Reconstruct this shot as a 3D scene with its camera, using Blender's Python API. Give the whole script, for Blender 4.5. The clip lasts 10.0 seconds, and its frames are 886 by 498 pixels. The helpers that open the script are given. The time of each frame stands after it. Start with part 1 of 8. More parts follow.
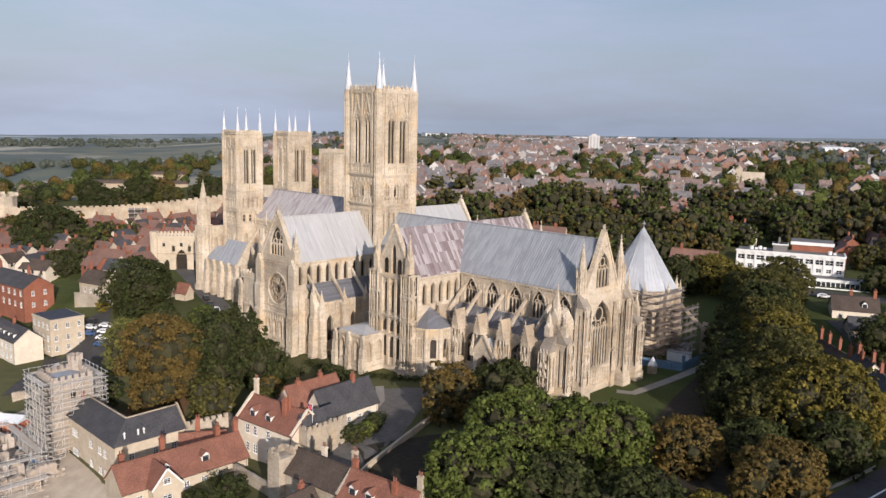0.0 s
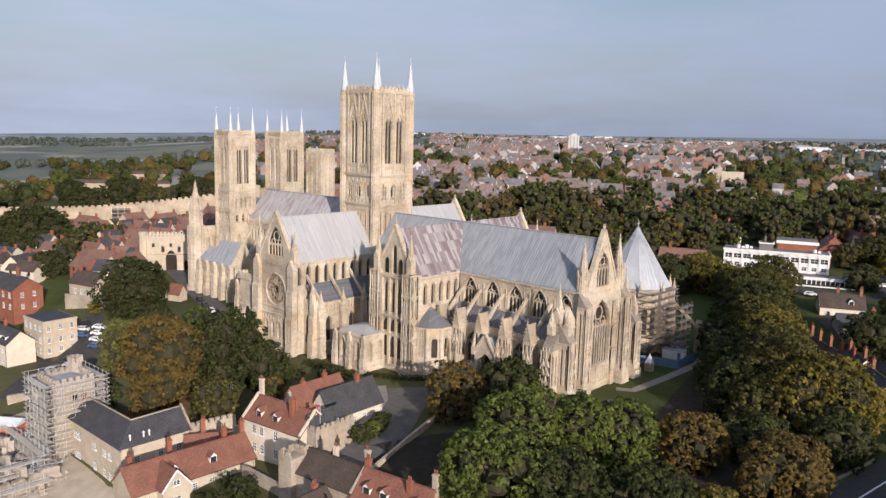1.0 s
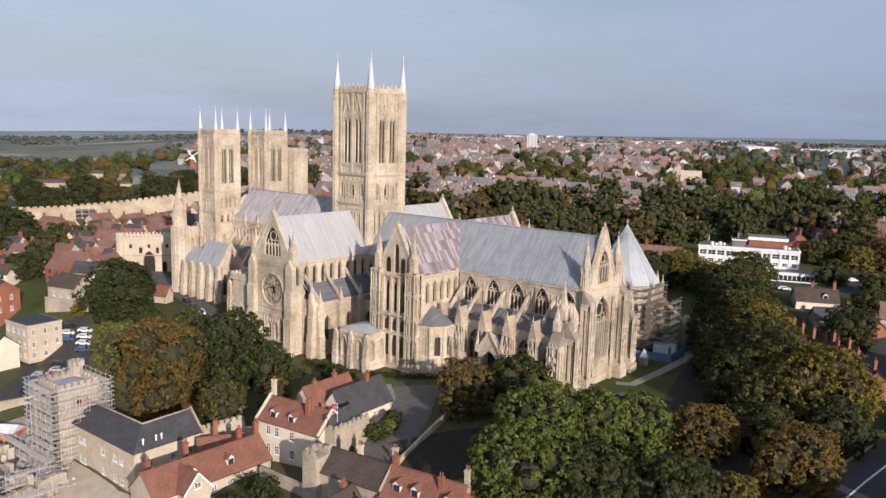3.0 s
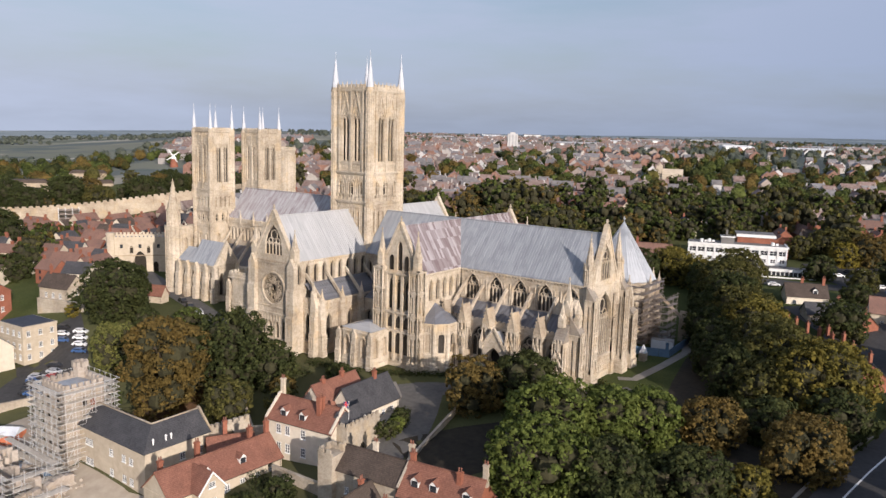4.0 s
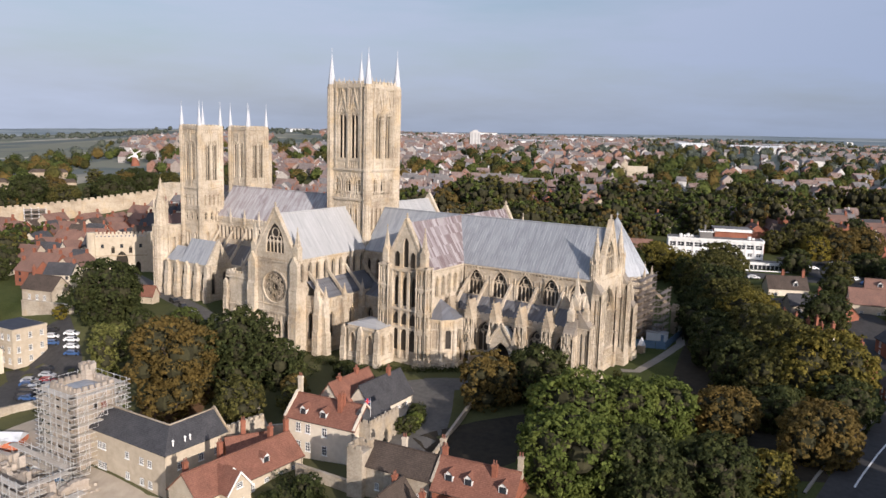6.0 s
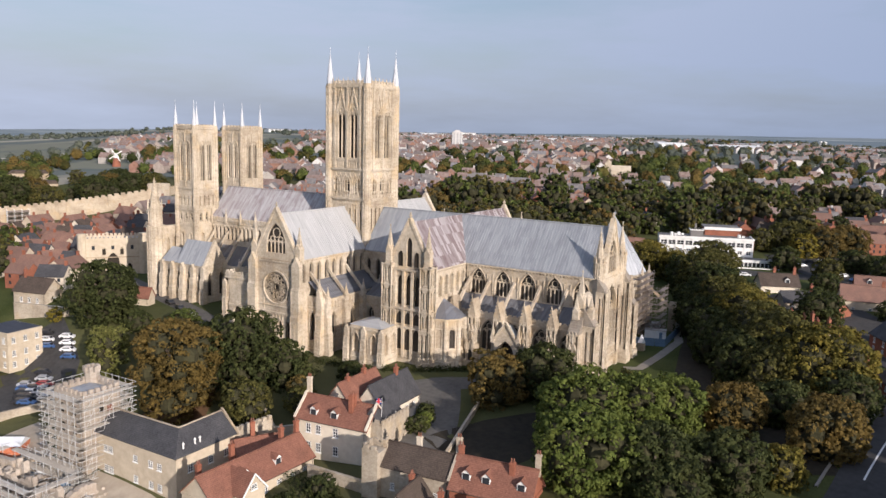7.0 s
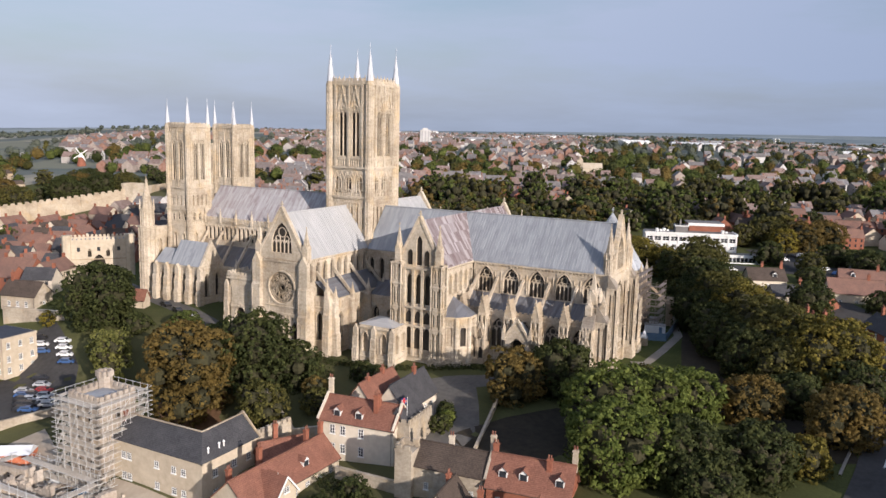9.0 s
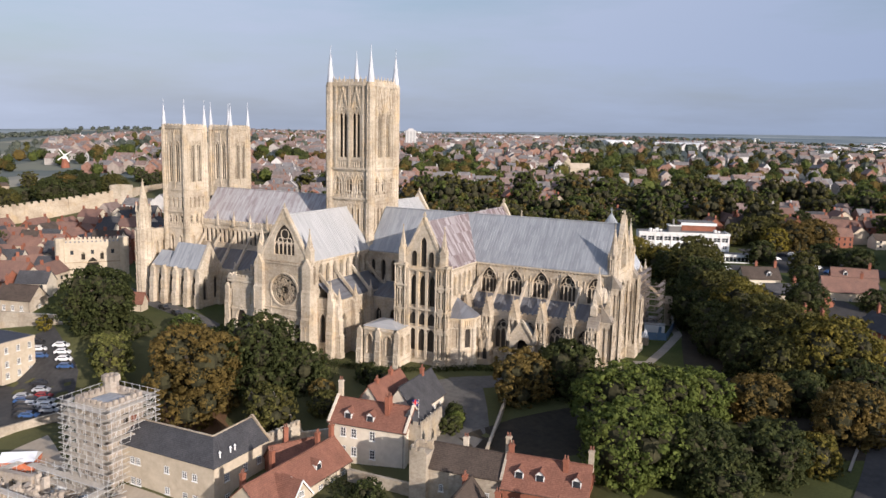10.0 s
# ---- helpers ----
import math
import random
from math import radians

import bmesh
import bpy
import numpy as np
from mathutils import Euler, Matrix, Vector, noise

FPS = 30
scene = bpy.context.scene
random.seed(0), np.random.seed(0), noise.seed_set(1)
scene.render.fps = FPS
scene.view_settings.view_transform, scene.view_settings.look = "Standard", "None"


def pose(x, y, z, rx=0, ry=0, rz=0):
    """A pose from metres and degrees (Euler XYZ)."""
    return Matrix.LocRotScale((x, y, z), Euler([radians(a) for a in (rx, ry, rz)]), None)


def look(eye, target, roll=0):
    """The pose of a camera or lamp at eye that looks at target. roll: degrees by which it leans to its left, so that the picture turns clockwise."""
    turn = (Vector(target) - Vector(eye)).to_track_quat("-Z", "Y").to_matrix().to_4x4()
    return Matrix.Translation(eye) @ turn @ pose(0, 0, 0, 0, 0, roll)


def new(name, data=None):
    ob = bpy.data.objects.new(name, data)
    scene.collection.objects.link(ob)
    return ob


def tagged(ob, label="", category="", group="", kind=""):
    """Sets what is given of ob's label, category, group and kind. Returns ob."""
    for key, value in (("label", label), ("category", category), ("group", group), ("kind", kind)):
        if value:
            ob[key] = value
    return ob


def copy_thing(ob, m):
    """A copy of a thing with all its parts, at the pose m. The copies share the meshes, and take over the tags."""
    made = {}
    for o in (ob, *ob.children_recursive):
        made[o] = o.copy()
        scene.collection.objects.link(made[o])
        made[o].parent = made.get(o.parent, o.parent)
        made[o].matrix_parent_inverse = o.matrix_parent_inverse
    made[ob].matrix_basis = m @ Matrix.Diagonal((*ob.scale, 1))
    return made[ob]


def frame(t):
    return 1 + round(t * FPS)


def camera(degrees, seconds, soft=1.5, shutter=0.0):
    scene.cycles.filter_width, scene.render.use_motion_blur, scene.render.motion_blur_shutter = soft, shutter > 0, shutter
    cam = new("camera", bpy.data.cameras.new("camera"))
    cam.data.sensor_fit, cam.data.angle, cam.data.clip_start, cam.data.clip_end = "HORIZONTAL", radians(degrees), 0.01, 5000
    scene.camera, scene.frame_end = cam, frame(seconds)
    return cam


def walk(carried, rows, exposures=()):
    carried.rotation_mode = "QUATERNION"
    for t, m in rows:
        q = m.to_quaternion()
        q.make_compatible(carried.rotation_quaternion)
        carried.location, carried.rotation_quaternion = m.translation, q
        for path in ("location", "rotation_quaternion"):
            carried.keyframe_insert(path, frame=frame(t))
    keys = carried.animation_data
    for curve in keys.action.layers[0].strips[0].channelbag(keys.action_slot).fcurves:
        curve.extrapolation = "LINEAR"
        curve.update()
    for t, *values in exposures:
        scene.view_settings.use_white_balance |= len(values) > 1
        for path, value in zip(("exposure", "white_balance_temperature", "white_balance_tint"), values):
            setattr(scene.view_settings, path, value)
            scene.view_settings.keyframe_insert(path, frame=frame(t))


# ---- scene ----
cam = camera(59.6, 10.0)
PATH = [
    (0, (174.56, -154.318, 60.41), (173.19, -152.892, 60.109), 1.4),
    (0.5, (172.653, -156.845, 60.481), (171.305, -155.398, 60.18), 1.4),
    (1, (170.759, -159.321, 60.562), (169.436, -157.853, 60.261), 1.5),
    (1.5, (168.69, -161.809, 60.635), (167.39, -160.318, 60.334), 1.5),
    (2, (166.471, -164.202, 60.672), (165.196, -162.69, 60.371), 1.5),
    (2.5, (164.127, -166.673, 60.623), (162.879, -165.139, 60.322), 1.6),
    (4, (156.769, -173.979, 59.923), (155.597, -172.387, 59.623), 1.6),
    (4.5, (154.201, -176.32, 59.761), (153.056, -174.708, 59.46), 1.6),
    (5, (151.602, -178.516, 59.585), (150.483, -176.886, 59.285), 1.6),
    (5.5, (148.967, -180.57, 59.407), (147.872, -178.924, 59.106), 1.6),
    (7, (140.748, -185.961, 58.796), (139.727, -184.267, 58.497), 1.5),
    (7.5, (137.818, -187.656, 58.659), (136.821, -185.948, 58.36), 1.5),
    (8, (134.9, -189.247, 58.541), (133.928, -187.525, 58.241), 1.6),
    (8.5, (131.983, -190.751, 58.461), (131.035, -189.016, 58.161), 1.4),
    (9, (129.258, -192.123, 58.425), (128.332, -190.376, 58.124), 1.4),
    (9.5, (126.602, -193.433, 58.447), (125.697, -191.674, 58.147), 1.4),
    (10, (124.092, -194.643, 58.494), (123.209, -192.874, 58.195), 1.3),
]
walk(cam, [(t, look(eye, target, roll)) for t, eye, target, roll in PATH], [(0.0, -0.01, 5900, 15), (10.0, 0.12, 5900, 15)])

# ---------------------------------------------------------------- world, sun, exposure
SUN_AZ, SUN_EL = -27.0, 17.0          # degrees from east (x) counted to the north, and height


def make_world():
    w = bpy.data.worlds.new("sky")
    scene.world = w
    w.use_nodes = True
    nt = w.node_tree
    nt.nodes.clear()
    out = nt.nodes.new("ShaderNodeOutputWorld")
    bg = nt.nodes.new("ShaderNodeBackground")
    sky = nt.nodes.new("ShaderNodeTexSky")
    sky.sky_type = "NISHITA"
    sky.sun_disc = False
    sky.sun_elevation = radians(30)
    sky.sun_rotation = radians(90 - SUN_AZ)
    sky.dust_density = 2.5
    sky.air_density = 1.2
    co = nt.nodes.new("ShaderNodeTexCoord")
    mp = nt.nodes.new("ShaderNodeMapping")
    mp.inputs["Scale"].default_value = (1.0, 1.0, 5.5)
    nz = nt.nodes.new("ShaderNodeTexNoise")
    nz.inputs["Scale"].default_value = 1.6
    nz.inputs["Detail"].default_value = 6
    nz.inputs["Roughness"].default_value = 0.58
    rp = nt.nodes.new("ShaderNodeValToRGB")
    rp.color_ramp.elements[0].position = 0.40
    rp.color_ramp.elements[0].color = (0.12, 0.12, 0.12, 1)
    rp.color_ramp.elements[1].position = 0.64
    rp.color_ramp.elements[1].color = (1.0, 1.0, 1.0, 1)
    mix = nt.nodes.new("ShaderNodeMix")
    mix.data_type = "RGBA"
    mix.inputs["B"].default_value = (5.0, 5.6, 6.7, 1)
    nt.links.new(co.outputs["Generated"], mp.inputs["Vector"])
    nt.links.new(mp.outputs[0], nz.inputs["Vector"])
    nt.links.new(nz.outputs[0], rp.inputs[0])
    nt.links.new(rp.outputs[0], mix.inputs["Factor"])
    nt.links.new(sky.outputs[0], mix.inputs["A"])
    sep = nt.nodes.new("ShaderNodeSeparateXYZ")
    low = nt.nodes.new("ShaderNodeValToRGB")                 # paler air towards the horizon
    low.color_ramp.elements[0].position, low.color_ramp.elements[0].color = 0.0, (0.72, 0.72, 0.72, 1)
    low.color_ramp.elements[1].position, low.color_ramp.elements[1].color = 0.16, (0, 0, 0, 1)
    pale = nt.nodes.new("ShaderNodeMix")
    pale.data_type = "RGBA"
    side = nt.nodes.new("ShaderNodeMapRange")                # thinner cloud and deeper blue to the north
    side.inputs["From Min"].default_value, side.inputs["From Max"].default_value = -0.95, 0.15
    tint = nt.nodes.new("ShaderNodeMix")
    tint.data_type = "RGBA"
    tint.inputs["A"].default_value = (4.9, 5.35, 6.15, 1)
    tint.inputs["B"].default_value = (3.05, 3.65, 4.7, 1)
    nt.links.new(tint.outputs["Result"], pale.inputs["B"])
    veil = nt.nodes.new("ShaderNodeMix")
    veil.data_type = "RGBA"
    veil.inputs["A"].default_value = (5.6, 6.0, 6.7, 1)
    veil.inputs["B"].default_value = (3.5, 4.15, 5.3, 1)
    nt.links.new(veil.outputs["Result"], mix.inputs["B"])
    nt.links.new(co.outputs["Generated"], sep.inputs[0])
    nt.links.new(sep.outputs["Z"], low.inputs[0])
    nt.links.new(sep.outputs["X"], side.inputs["Value"])
    nt.links.new(side.outputs[0], tint.inputs["Factor"])
    nt.links.new(side.outputs[0], veil.inputs["Factor"])
    nt.links.new(low.outputs[0], pale.inputs["Factor"])
    nt.links.new(mix.outputs["Result"], pale.inputs["A"])
    nt.links.new(pale.outputs["Result"], bg.inputs[0])
    bg.inputs[1].default_value = SKY
    nt.links.new(bg.outputs[0], out.inputs[0])


SKY, SUN = 0.098, 5.1
make_world()
lamp = bpy.data.lights.new("sun", "SUN")
lamp.energy, lamp.angle, lamp.color = SUN, radians(0.6), (1.0, 0.86, 0.69)
sun = new("sun", lamp)
a, b = radians(SUN_AZ), radians(SUN_EL)
sun.matrix_world = look((math.cos(a) * math.cos(b) * 300, math.sin(a) * math.cos(b) * 300, math.sin(b) * 300), (0, 0, 0))

# ---------------------------------------------------------------- materials


class Nodes:
    """A small node graph for one material."""

    def __init__(self, name, rough=0.8, metal=0.0, spec=0.3):
        self.mat = bpy.data.materials.new(name)
        self.mat.use_nodes = True
        self.nt = self.mat.node_tree
        self.bsdf = self.nt.nodes["Principled BSDF"]
        self.bsdf.inputs["Roughness"].default_value = rough
        self.bsdf.inputs["Metallic"].default_value = metal
        self.bsdf.inputs["Specular IOR Level"].default_value = spec
        self.co = self.nt.nodes.new("ShaderNodeNewGeometry").outputs["Position"]

    def link(self, o, i):
        self.nt.links.new(o, i)

    def noise(self, scale, detail=4, stretch=None, rough=0.55):
        n = self.nt.nodes.new("ShaderNodeTexNoise")
        n.inputs["Scale"].default_value, n.inputs["Detail"].default_value, n.inputs["Roughness"].default_value = scale, detail, rough
        if stretch:
            m = self.nt.nodes.new("ShaderNodeMapping")
            m.inputs["Scale"].default_value = stretch
            self.link(self.co, m.inputs[0])
            self.link(m.outputs[0], n.inputs["Vector"])
        else:
            self.link(self.co, n.inputs["Vector"])
        return n.outputs[0]

    def ramp(self, fac, stops):
        r = self.nt.nodes.new("ShaderNodeValToRGB")
        e = r.color_ramp.elements
        while len(e) < len(stops):
            e.new(0.5)
        for el, (p, c) in zip(e, stops):
            el.position = p
            el.color = (*c, 1) if len(c) == 3 else c
        self.link(fac, r.inputs[0])
        return r.outputs[0]

    def mix(self, fac, a, b, mode="MIX"):
        m = self.nt.nodes.new("ShaderNodeMix")
        m.data_type, m.blend_type = "RGBA", mode
        for val, sock in ((fac, m.inputs["Factor"]), (a, m.inputs["A"]), (b, m.inputs["B"])):
            if isinstance(val, (int, float)):
                sock.default_value = val
            elif isinstance(val, tuple):
                sock.default_value = (*val, 1)
            else:
                self.link(val, sock)
        return m.outputs["Result"]

    def random(self):
        return self.nt.nodes.new("ShaderNodeObjectInfo").outputs["Random"]

    def island(self):
        return self.nt.nodes.new("ShaderNodeNewGeometry").outputs["Random Per Island"]

    def bump(self, h, strength=0.4, dist=0.1):
        b = self.nt.nodes.new("ShaderNodeBump")
        b.inputs["Strength"].default_value, b.inputs["Distance"].default_value = strength, dist
        self.link(h, b.inputs["Height"])
        self.link(b.outputs[0], self.bsdf.inputs["Normal"])

    def done(self, colour):
        if isinstance(colour, tuple):
            self.bsdf.inputs["Base Color"].default_value = (*colour, 1)
        else:
            self.link(colour, self.bsdf.inputs["Base Color"])
        return self.mat


def grey(v):
    return (v, v, v)


def stone(name, dark, mid, light, courses=0.35):
    n = Nodes(name, 0.9, 0, 0.2)
    big = n.noise(0.12, 5)
    fine = n.noise(1.7, 6)
    streak = n.noise(0.9, 5, (1.0, 1.0, 0.12))
    base = n.ramp(big, [(0.3, dark), (0.5, mid), (0.68, light)])
    c = n.mix(0.30, base, n.ramp(fine, [(0.3, dark), (0.62, light)]))
    c = n.mix(n.ramp(n.noise(0.22, 4), [(0.52, grey(0)), (0.72, grey(0.55))]), c, (light[0] * 0.92, light[1] * 0.78, light[2] * 0.55))
    c = n.mix(n.ramp(streak, [(0.56, grey(0)), (0.78, grey(0.42))]), c, (0.17, 0.13, 0.09))
    c = n.mix(n.ramp(n.noise(0.8, 4, (0.5, 0.5, 1.6)), [(0.5, grey(0)), (0.7, grey(0.28))]), c, (0.22, 0.165, 0.11))
    wv = n.nt.nodes.new("ShaderNodeTexWave")
    wv.bands_direction = "Z"
    wv.inputs["Scale"].default_value = 0.314 / courses
    wv.inputs["Distortion"].default_value = 0.6
    n.link(n.co, wv.inputs["Vector"])
    c = n.mix(n.ramp(wv.outputs["Fac"], [(0.0, grey(0.15)), (0.14, grey(0.0))]), c, (0.12, 0.1, 0.07))
    n.bump(n.mix(0.5, fine, wv.outputs["Fac"]), 0.45, 0.10)
    return n.done(c)


def lead(name, dark, light, tint, ax, patch=0.2):
    """Sheet lead with streaks down the slope; ax: the direction along the ridge."""
    n = Nodes(name, 0.45, 0.0, 0.5)
    s = (1.6, 0.08, 0.08) if ax == "x" else (0.08, 1.6, 0.08)
    p = (0.55, 0.18, 0.18) if ax == "x" else (0.18, 0.55, 0.18)
    st = n.noise(1.0, 3, s)
    pa = n.noise(1.0, 2, p)
    big = n.noise(0.07, 3)
    c = n.ramp(st, [(0.32, dark), (0.6, light)])
    c = n.mix(n.ramp(pa, [(0.5, grey(0)), (0.58, grey(0.55))]), c, tint)
    c = n.mix(n.ramp(big, [(0.35, grey(0.0)), (0.7, grey(0.35))]), c, dark)
    m = n.nt.nodes.new("ShaderNodeMapping")                # single sheets between the rolls
    m.inputs["Scale"].default_value = (1 / 0.75, 0, 1 / 2.3) if ax == "x" else (0, 1 / 0.75, 1 / 2.3)
    fl = n.nt.nodes.new("ShaderNodeVectorMath")
    fl.operation = "FLOOR"
    wn = n.nt.nodes.new("ShaderNodeTexWhiteNoise")
    n.link(n.co, m.inputs[0])
    n.link(m.outputs[0], fl.inputs[0])
    n.link(fl.outputs[0], wn.inputs["Vector"])
    c = n.mix(patch, c, n.ramp(wn.outputs["Value"], [(0.0, tint), (0.55, dark), (0.75, light), (1.0, light)]))
    n.bump(n.noise(2.5, 3), 0.15, 0.05)
    return n.done(c)


def tiles(name, dark, mid, light, course=0.3):
    n = Nodes(name, 0.85, 0, 0.25)
    big, fine = n.noise(0.35, 4), n.noise(3.5, 4)
    c = n.mix(0.6, n.ramp(big, [(0.3, dark), (0.5, mid), (0.7, light)]), n.ramp(fine, [(0.3, dark), (0.7, light)]))
    c = n.mix(n.ramp(n.random(), [(0.0, grey(0)), (1.0, grey(0.6))]), c, dark) if name.startswith("town") else c
    wv = n.nt.nodes.new("ShaderNodeTexWave")
    wv.bands_direction = "Z"
    wv.inputs["Scale"].default_value = 0.314 / course * 1.3
    wv.inputs["Distortion"].default_value = 1.2
    n.link(n.co, wv.inputs["Vector"])
    c = n.mix(n.ramp(wv.outputs["Fac"], [(0.0, grey(0.45)), (0.3, grey(0.0))]), c, dark)
    n.bump(wv.outputs["Fac"], 0.5, 0.06)
    return n.done(c)


def plain(name, c1, c2, scale=1.5, rough=0.8, metal=0.0, spec=0.3, bump=0.2):
    n = Nodes(name, rough, metal, spec)
    f = n.noise(scale, 5)
    g = n.noise(scale * 0.13, 3)
    c = n.mix(0.4, n.ramp(f, [(0.3, c1), (0.7, c2)]), n.ramp(g, [(0.35, c1), (0.65, c2)]))
    if bump:
        n.bump(f, bump, 0.05)
    return n.done(c)


def leaves(name, dark, mid, light):
    n = Nodes(name, 0.75, 0, 0.15)
    c = n.ramp(n.island(), [(0.0, dark), (0.5, mid), (1.0, light)])
    c = n.mix(n.ramp(n.noise(0.28, 3), [(0.38, grey(0.0)), (0.62, grey(0.5))]), c, dark)
    c = n.mix(n.ramp(n.noise(0.13, 2), [(0.5, grey(0.0)), (0.66, grey(0.25))]), c, (light[0] * 1.1, light[1] * 0.95, light[2] * 0.8))
    tr = n.nt.nodes.new("ShaderNodeBsdfTranslucent")
    n.link(c, tr.inputs["Color"])
    ms = n.nt.nodes.new("ShaderNodeMixShader")
    ms.inputs[0].default_value = 0.3
    n.link(n.bsdf.outputs[0], ms.inputs[1])
    n.link(tr.outputs[0], ms.inputs[2])
    n.link(ms.outputs[0], n.nt.nodes["Material Output"].inputs["Surface"])
    return n.done(c)


STONE = stone("limestone", (0.26, 0.205, 0.145), (0.52, 0.445, 0.34), (0.70, 0.62, 0.505))
STONE_D = stone("limestone_weathered", (0.22, 0.175, 0.125), (0.42, 0.345, 0.255), (0.55, 0.47, 0.36))
PALE = stone("pale_repaired_stone", (0.36, 0.32, 0.27), (0.55, 0.51, 0.44), (0.68, 0.64, 0.57))
RUBBLE = stone("rubble_stone", (0.24, 0.205, 0.16), (0.42, 0.36, 0.28), (0.58, 0.51, 0.41), 0.28)
WEATHER = stone("weathered_slope", (0.17, 0.145, 0.12), (0.28, 0.245, 0.205), (0.38, 0.335, 0.28), 0.5)
RUIN = stone("ruin_stone", (0.23, 0.195, 0.16), (0.40, 0.345, 0.29), (0.56, 0.50, 0.43), 0.3)
GLASS = plain("leaded_glass", (0.022, 0.018, 0.015), (0.055, 0.046, 0.038), 2.0, 0.42, 0, 0.35, 0.3)
# belfry louvres, and sheets painted dark for the shade inside openings
LOUVRE_GLOOM = plain("louvre_and_gloom", (0.020, 0.016, 0.012), (0.045, 0.036, 0.026), 3.0)
LEAD_X = lead("lead_sheet_ew", (0.27, 0.285, 0.305), (0.38, 0.395, 0.42), (0.215, 0.23, 0.25), "x")
LEAD_Y = lead("lead_sheet_ns", (0.36, 0.365, 0.37), (0.50, 0.50, 0.50), (0.43, 0.43, 0.43), "y")
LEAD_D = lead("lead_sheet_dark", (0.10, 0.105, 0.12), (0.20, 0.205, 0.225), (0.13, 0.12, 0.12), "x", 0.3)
LEAD_R = lead("lead_sheet_stained", (0.19, 0.145, 0.145), (0.47, 0.44, 0.45), (0.155, 0.105, 0.105), "y", 0.6)
LEAD_N = lead("lead_sheet_nave", (0.30, 0.27, 0.275), (0.52, 0.52, 0.53), (0.25, 0.195, 0.20), "x", 0.2)
CHAPTER = plain("chapter_lead", (0.36, 0.38, 0.41), (0.50, 0.52, 0.55), 0.5, 0.5)
SPIRE = plain("spire_lead", (0.50, 0.52, 0.56), (0.66, 0.68, 0.72), 0.8, 0.5)
CLAY = tiles("clay_tile", (0.13, 0.062, 0.045), (0.225, 0.098, 0.066), (0.33, 0.155, 0.105))
CLAY_T = tiles("town_clay_tile", (0.13, 0.088, 0.075), (0.25, 0.128, 0.095), (0.35, 0.195, 0.14), 0.4)
TUBE_D = plain("rusty_scaffold", (0.16, 0.13, 0.11), (0.30, 0.26, 0.23), 3.0, 0.6, 0.3)
# near-black brown for ground that lies in the trees' shade
TREE_SHADE = plain("leaf_mould", (0.020, 0.017, 0.012), (0.050, 0.040, 0.026), 0.8, 0.95)
LITTER = plain("leaf_litter", (0.10, 0.055, 0.03), (0.19, 0.11, 0.055), 1.0, 0.95)
SLATE = tiles("slate", (0.035, 0.035, 0.04), (0.065, 0.065, 0.072), (0.11, 0.108, 0.11))
BROWN = tiles("brown_tile", (0.045, 0.034, 0.028), (0.085, 0.065, 0.052), (0.13, 0.10, 0.08))
BRICK = plain("red_brick", (0.20, 0.075, 0.045), (0.33, 0.13, 0.08), 2.5)
RENDER_W = plain("white_render", (0.56, 0.49, 0.39), (0.74, 0.67, 0.55), 0.8)
CREAM = plain("cream_wall", (0.42, 0.35, 0.26), (0.60, 0.52, 0.40), 0.8)
WHITE = plain("white_paint", (0.70, 0.70, 0.68), (0.82, 0.82, 0.80), 1.0, 0.5)
PANE = plain("window_pane", (0.02, 0.023, 0.028), (0.06, 0.065, 0.075), 0.8, 0.12, 0, 0.5, 0)
TARMAC = plain("dark_tarmac", (0.040, 0.038, 0.037), (0.075, 0.072, 0.070), 0.9, 0.9)
EARTH = plain("stone_dust", (0.30, 0.25, 0.19), (0.50, 0.43, 0.34), 0.35, 0.95)
ASPHALT = plain("asphalt", (0.085, 0.08, 0.074), (0.15, 0.14, 0.128), 0.9, 0.9)
PAVING = plain("paving", (0.21, 0.19, 0.165), (0.31, 0.285, 0.25), 1.2, 0.9)
STEEL = plain("scaffold_steel", (0.55, 0.55, 0.54), (0.72, 0.72, 0.71), 3.0, 0.5, 0.35)
BOARD = plain("scaffold_board", (0.42, 0.37, 0.31), (0.62, 0.57, 0.49), 2.0, 0.85)
SHEET = plain("white_sheeting", (0.62, 0.64, 0.66), (0.78, 0.80, 0.82), 0.6, 0.6)
BLUE = plain("blue_hoarding", (0.10, 0.17, 0.27), (0.16, 0.25, 0.37), 0.5, 0.6)
FLAT = plain("felt_roof", (0.04, 0.045, 0.06), (0.075, 0.08, 0.10), 0.5, 0.7)
FLAT_L = plain("pale_flat_roof", (0.30, 0.30, 0.30), (0.42, 0.42, 0.42), 0.4, 0.8)
BARK = plain("bark", (0.05, 0.04, 0.03), (0.11, 0.09, 0.065), 2.0, 0.95)
# near-black that paints the shade deep inside the tree crowns
CROWN_SHADE = plain("crown_shade", (0.026, 0.026, 0.012), (0.058, 0.054, 0.026), 1.5, 0.95)
TYRE = plain("tyre_rubber", (0.015, 0.015, 0.015), (0.03, 0.03, 0.03), 2.0, 0.9)
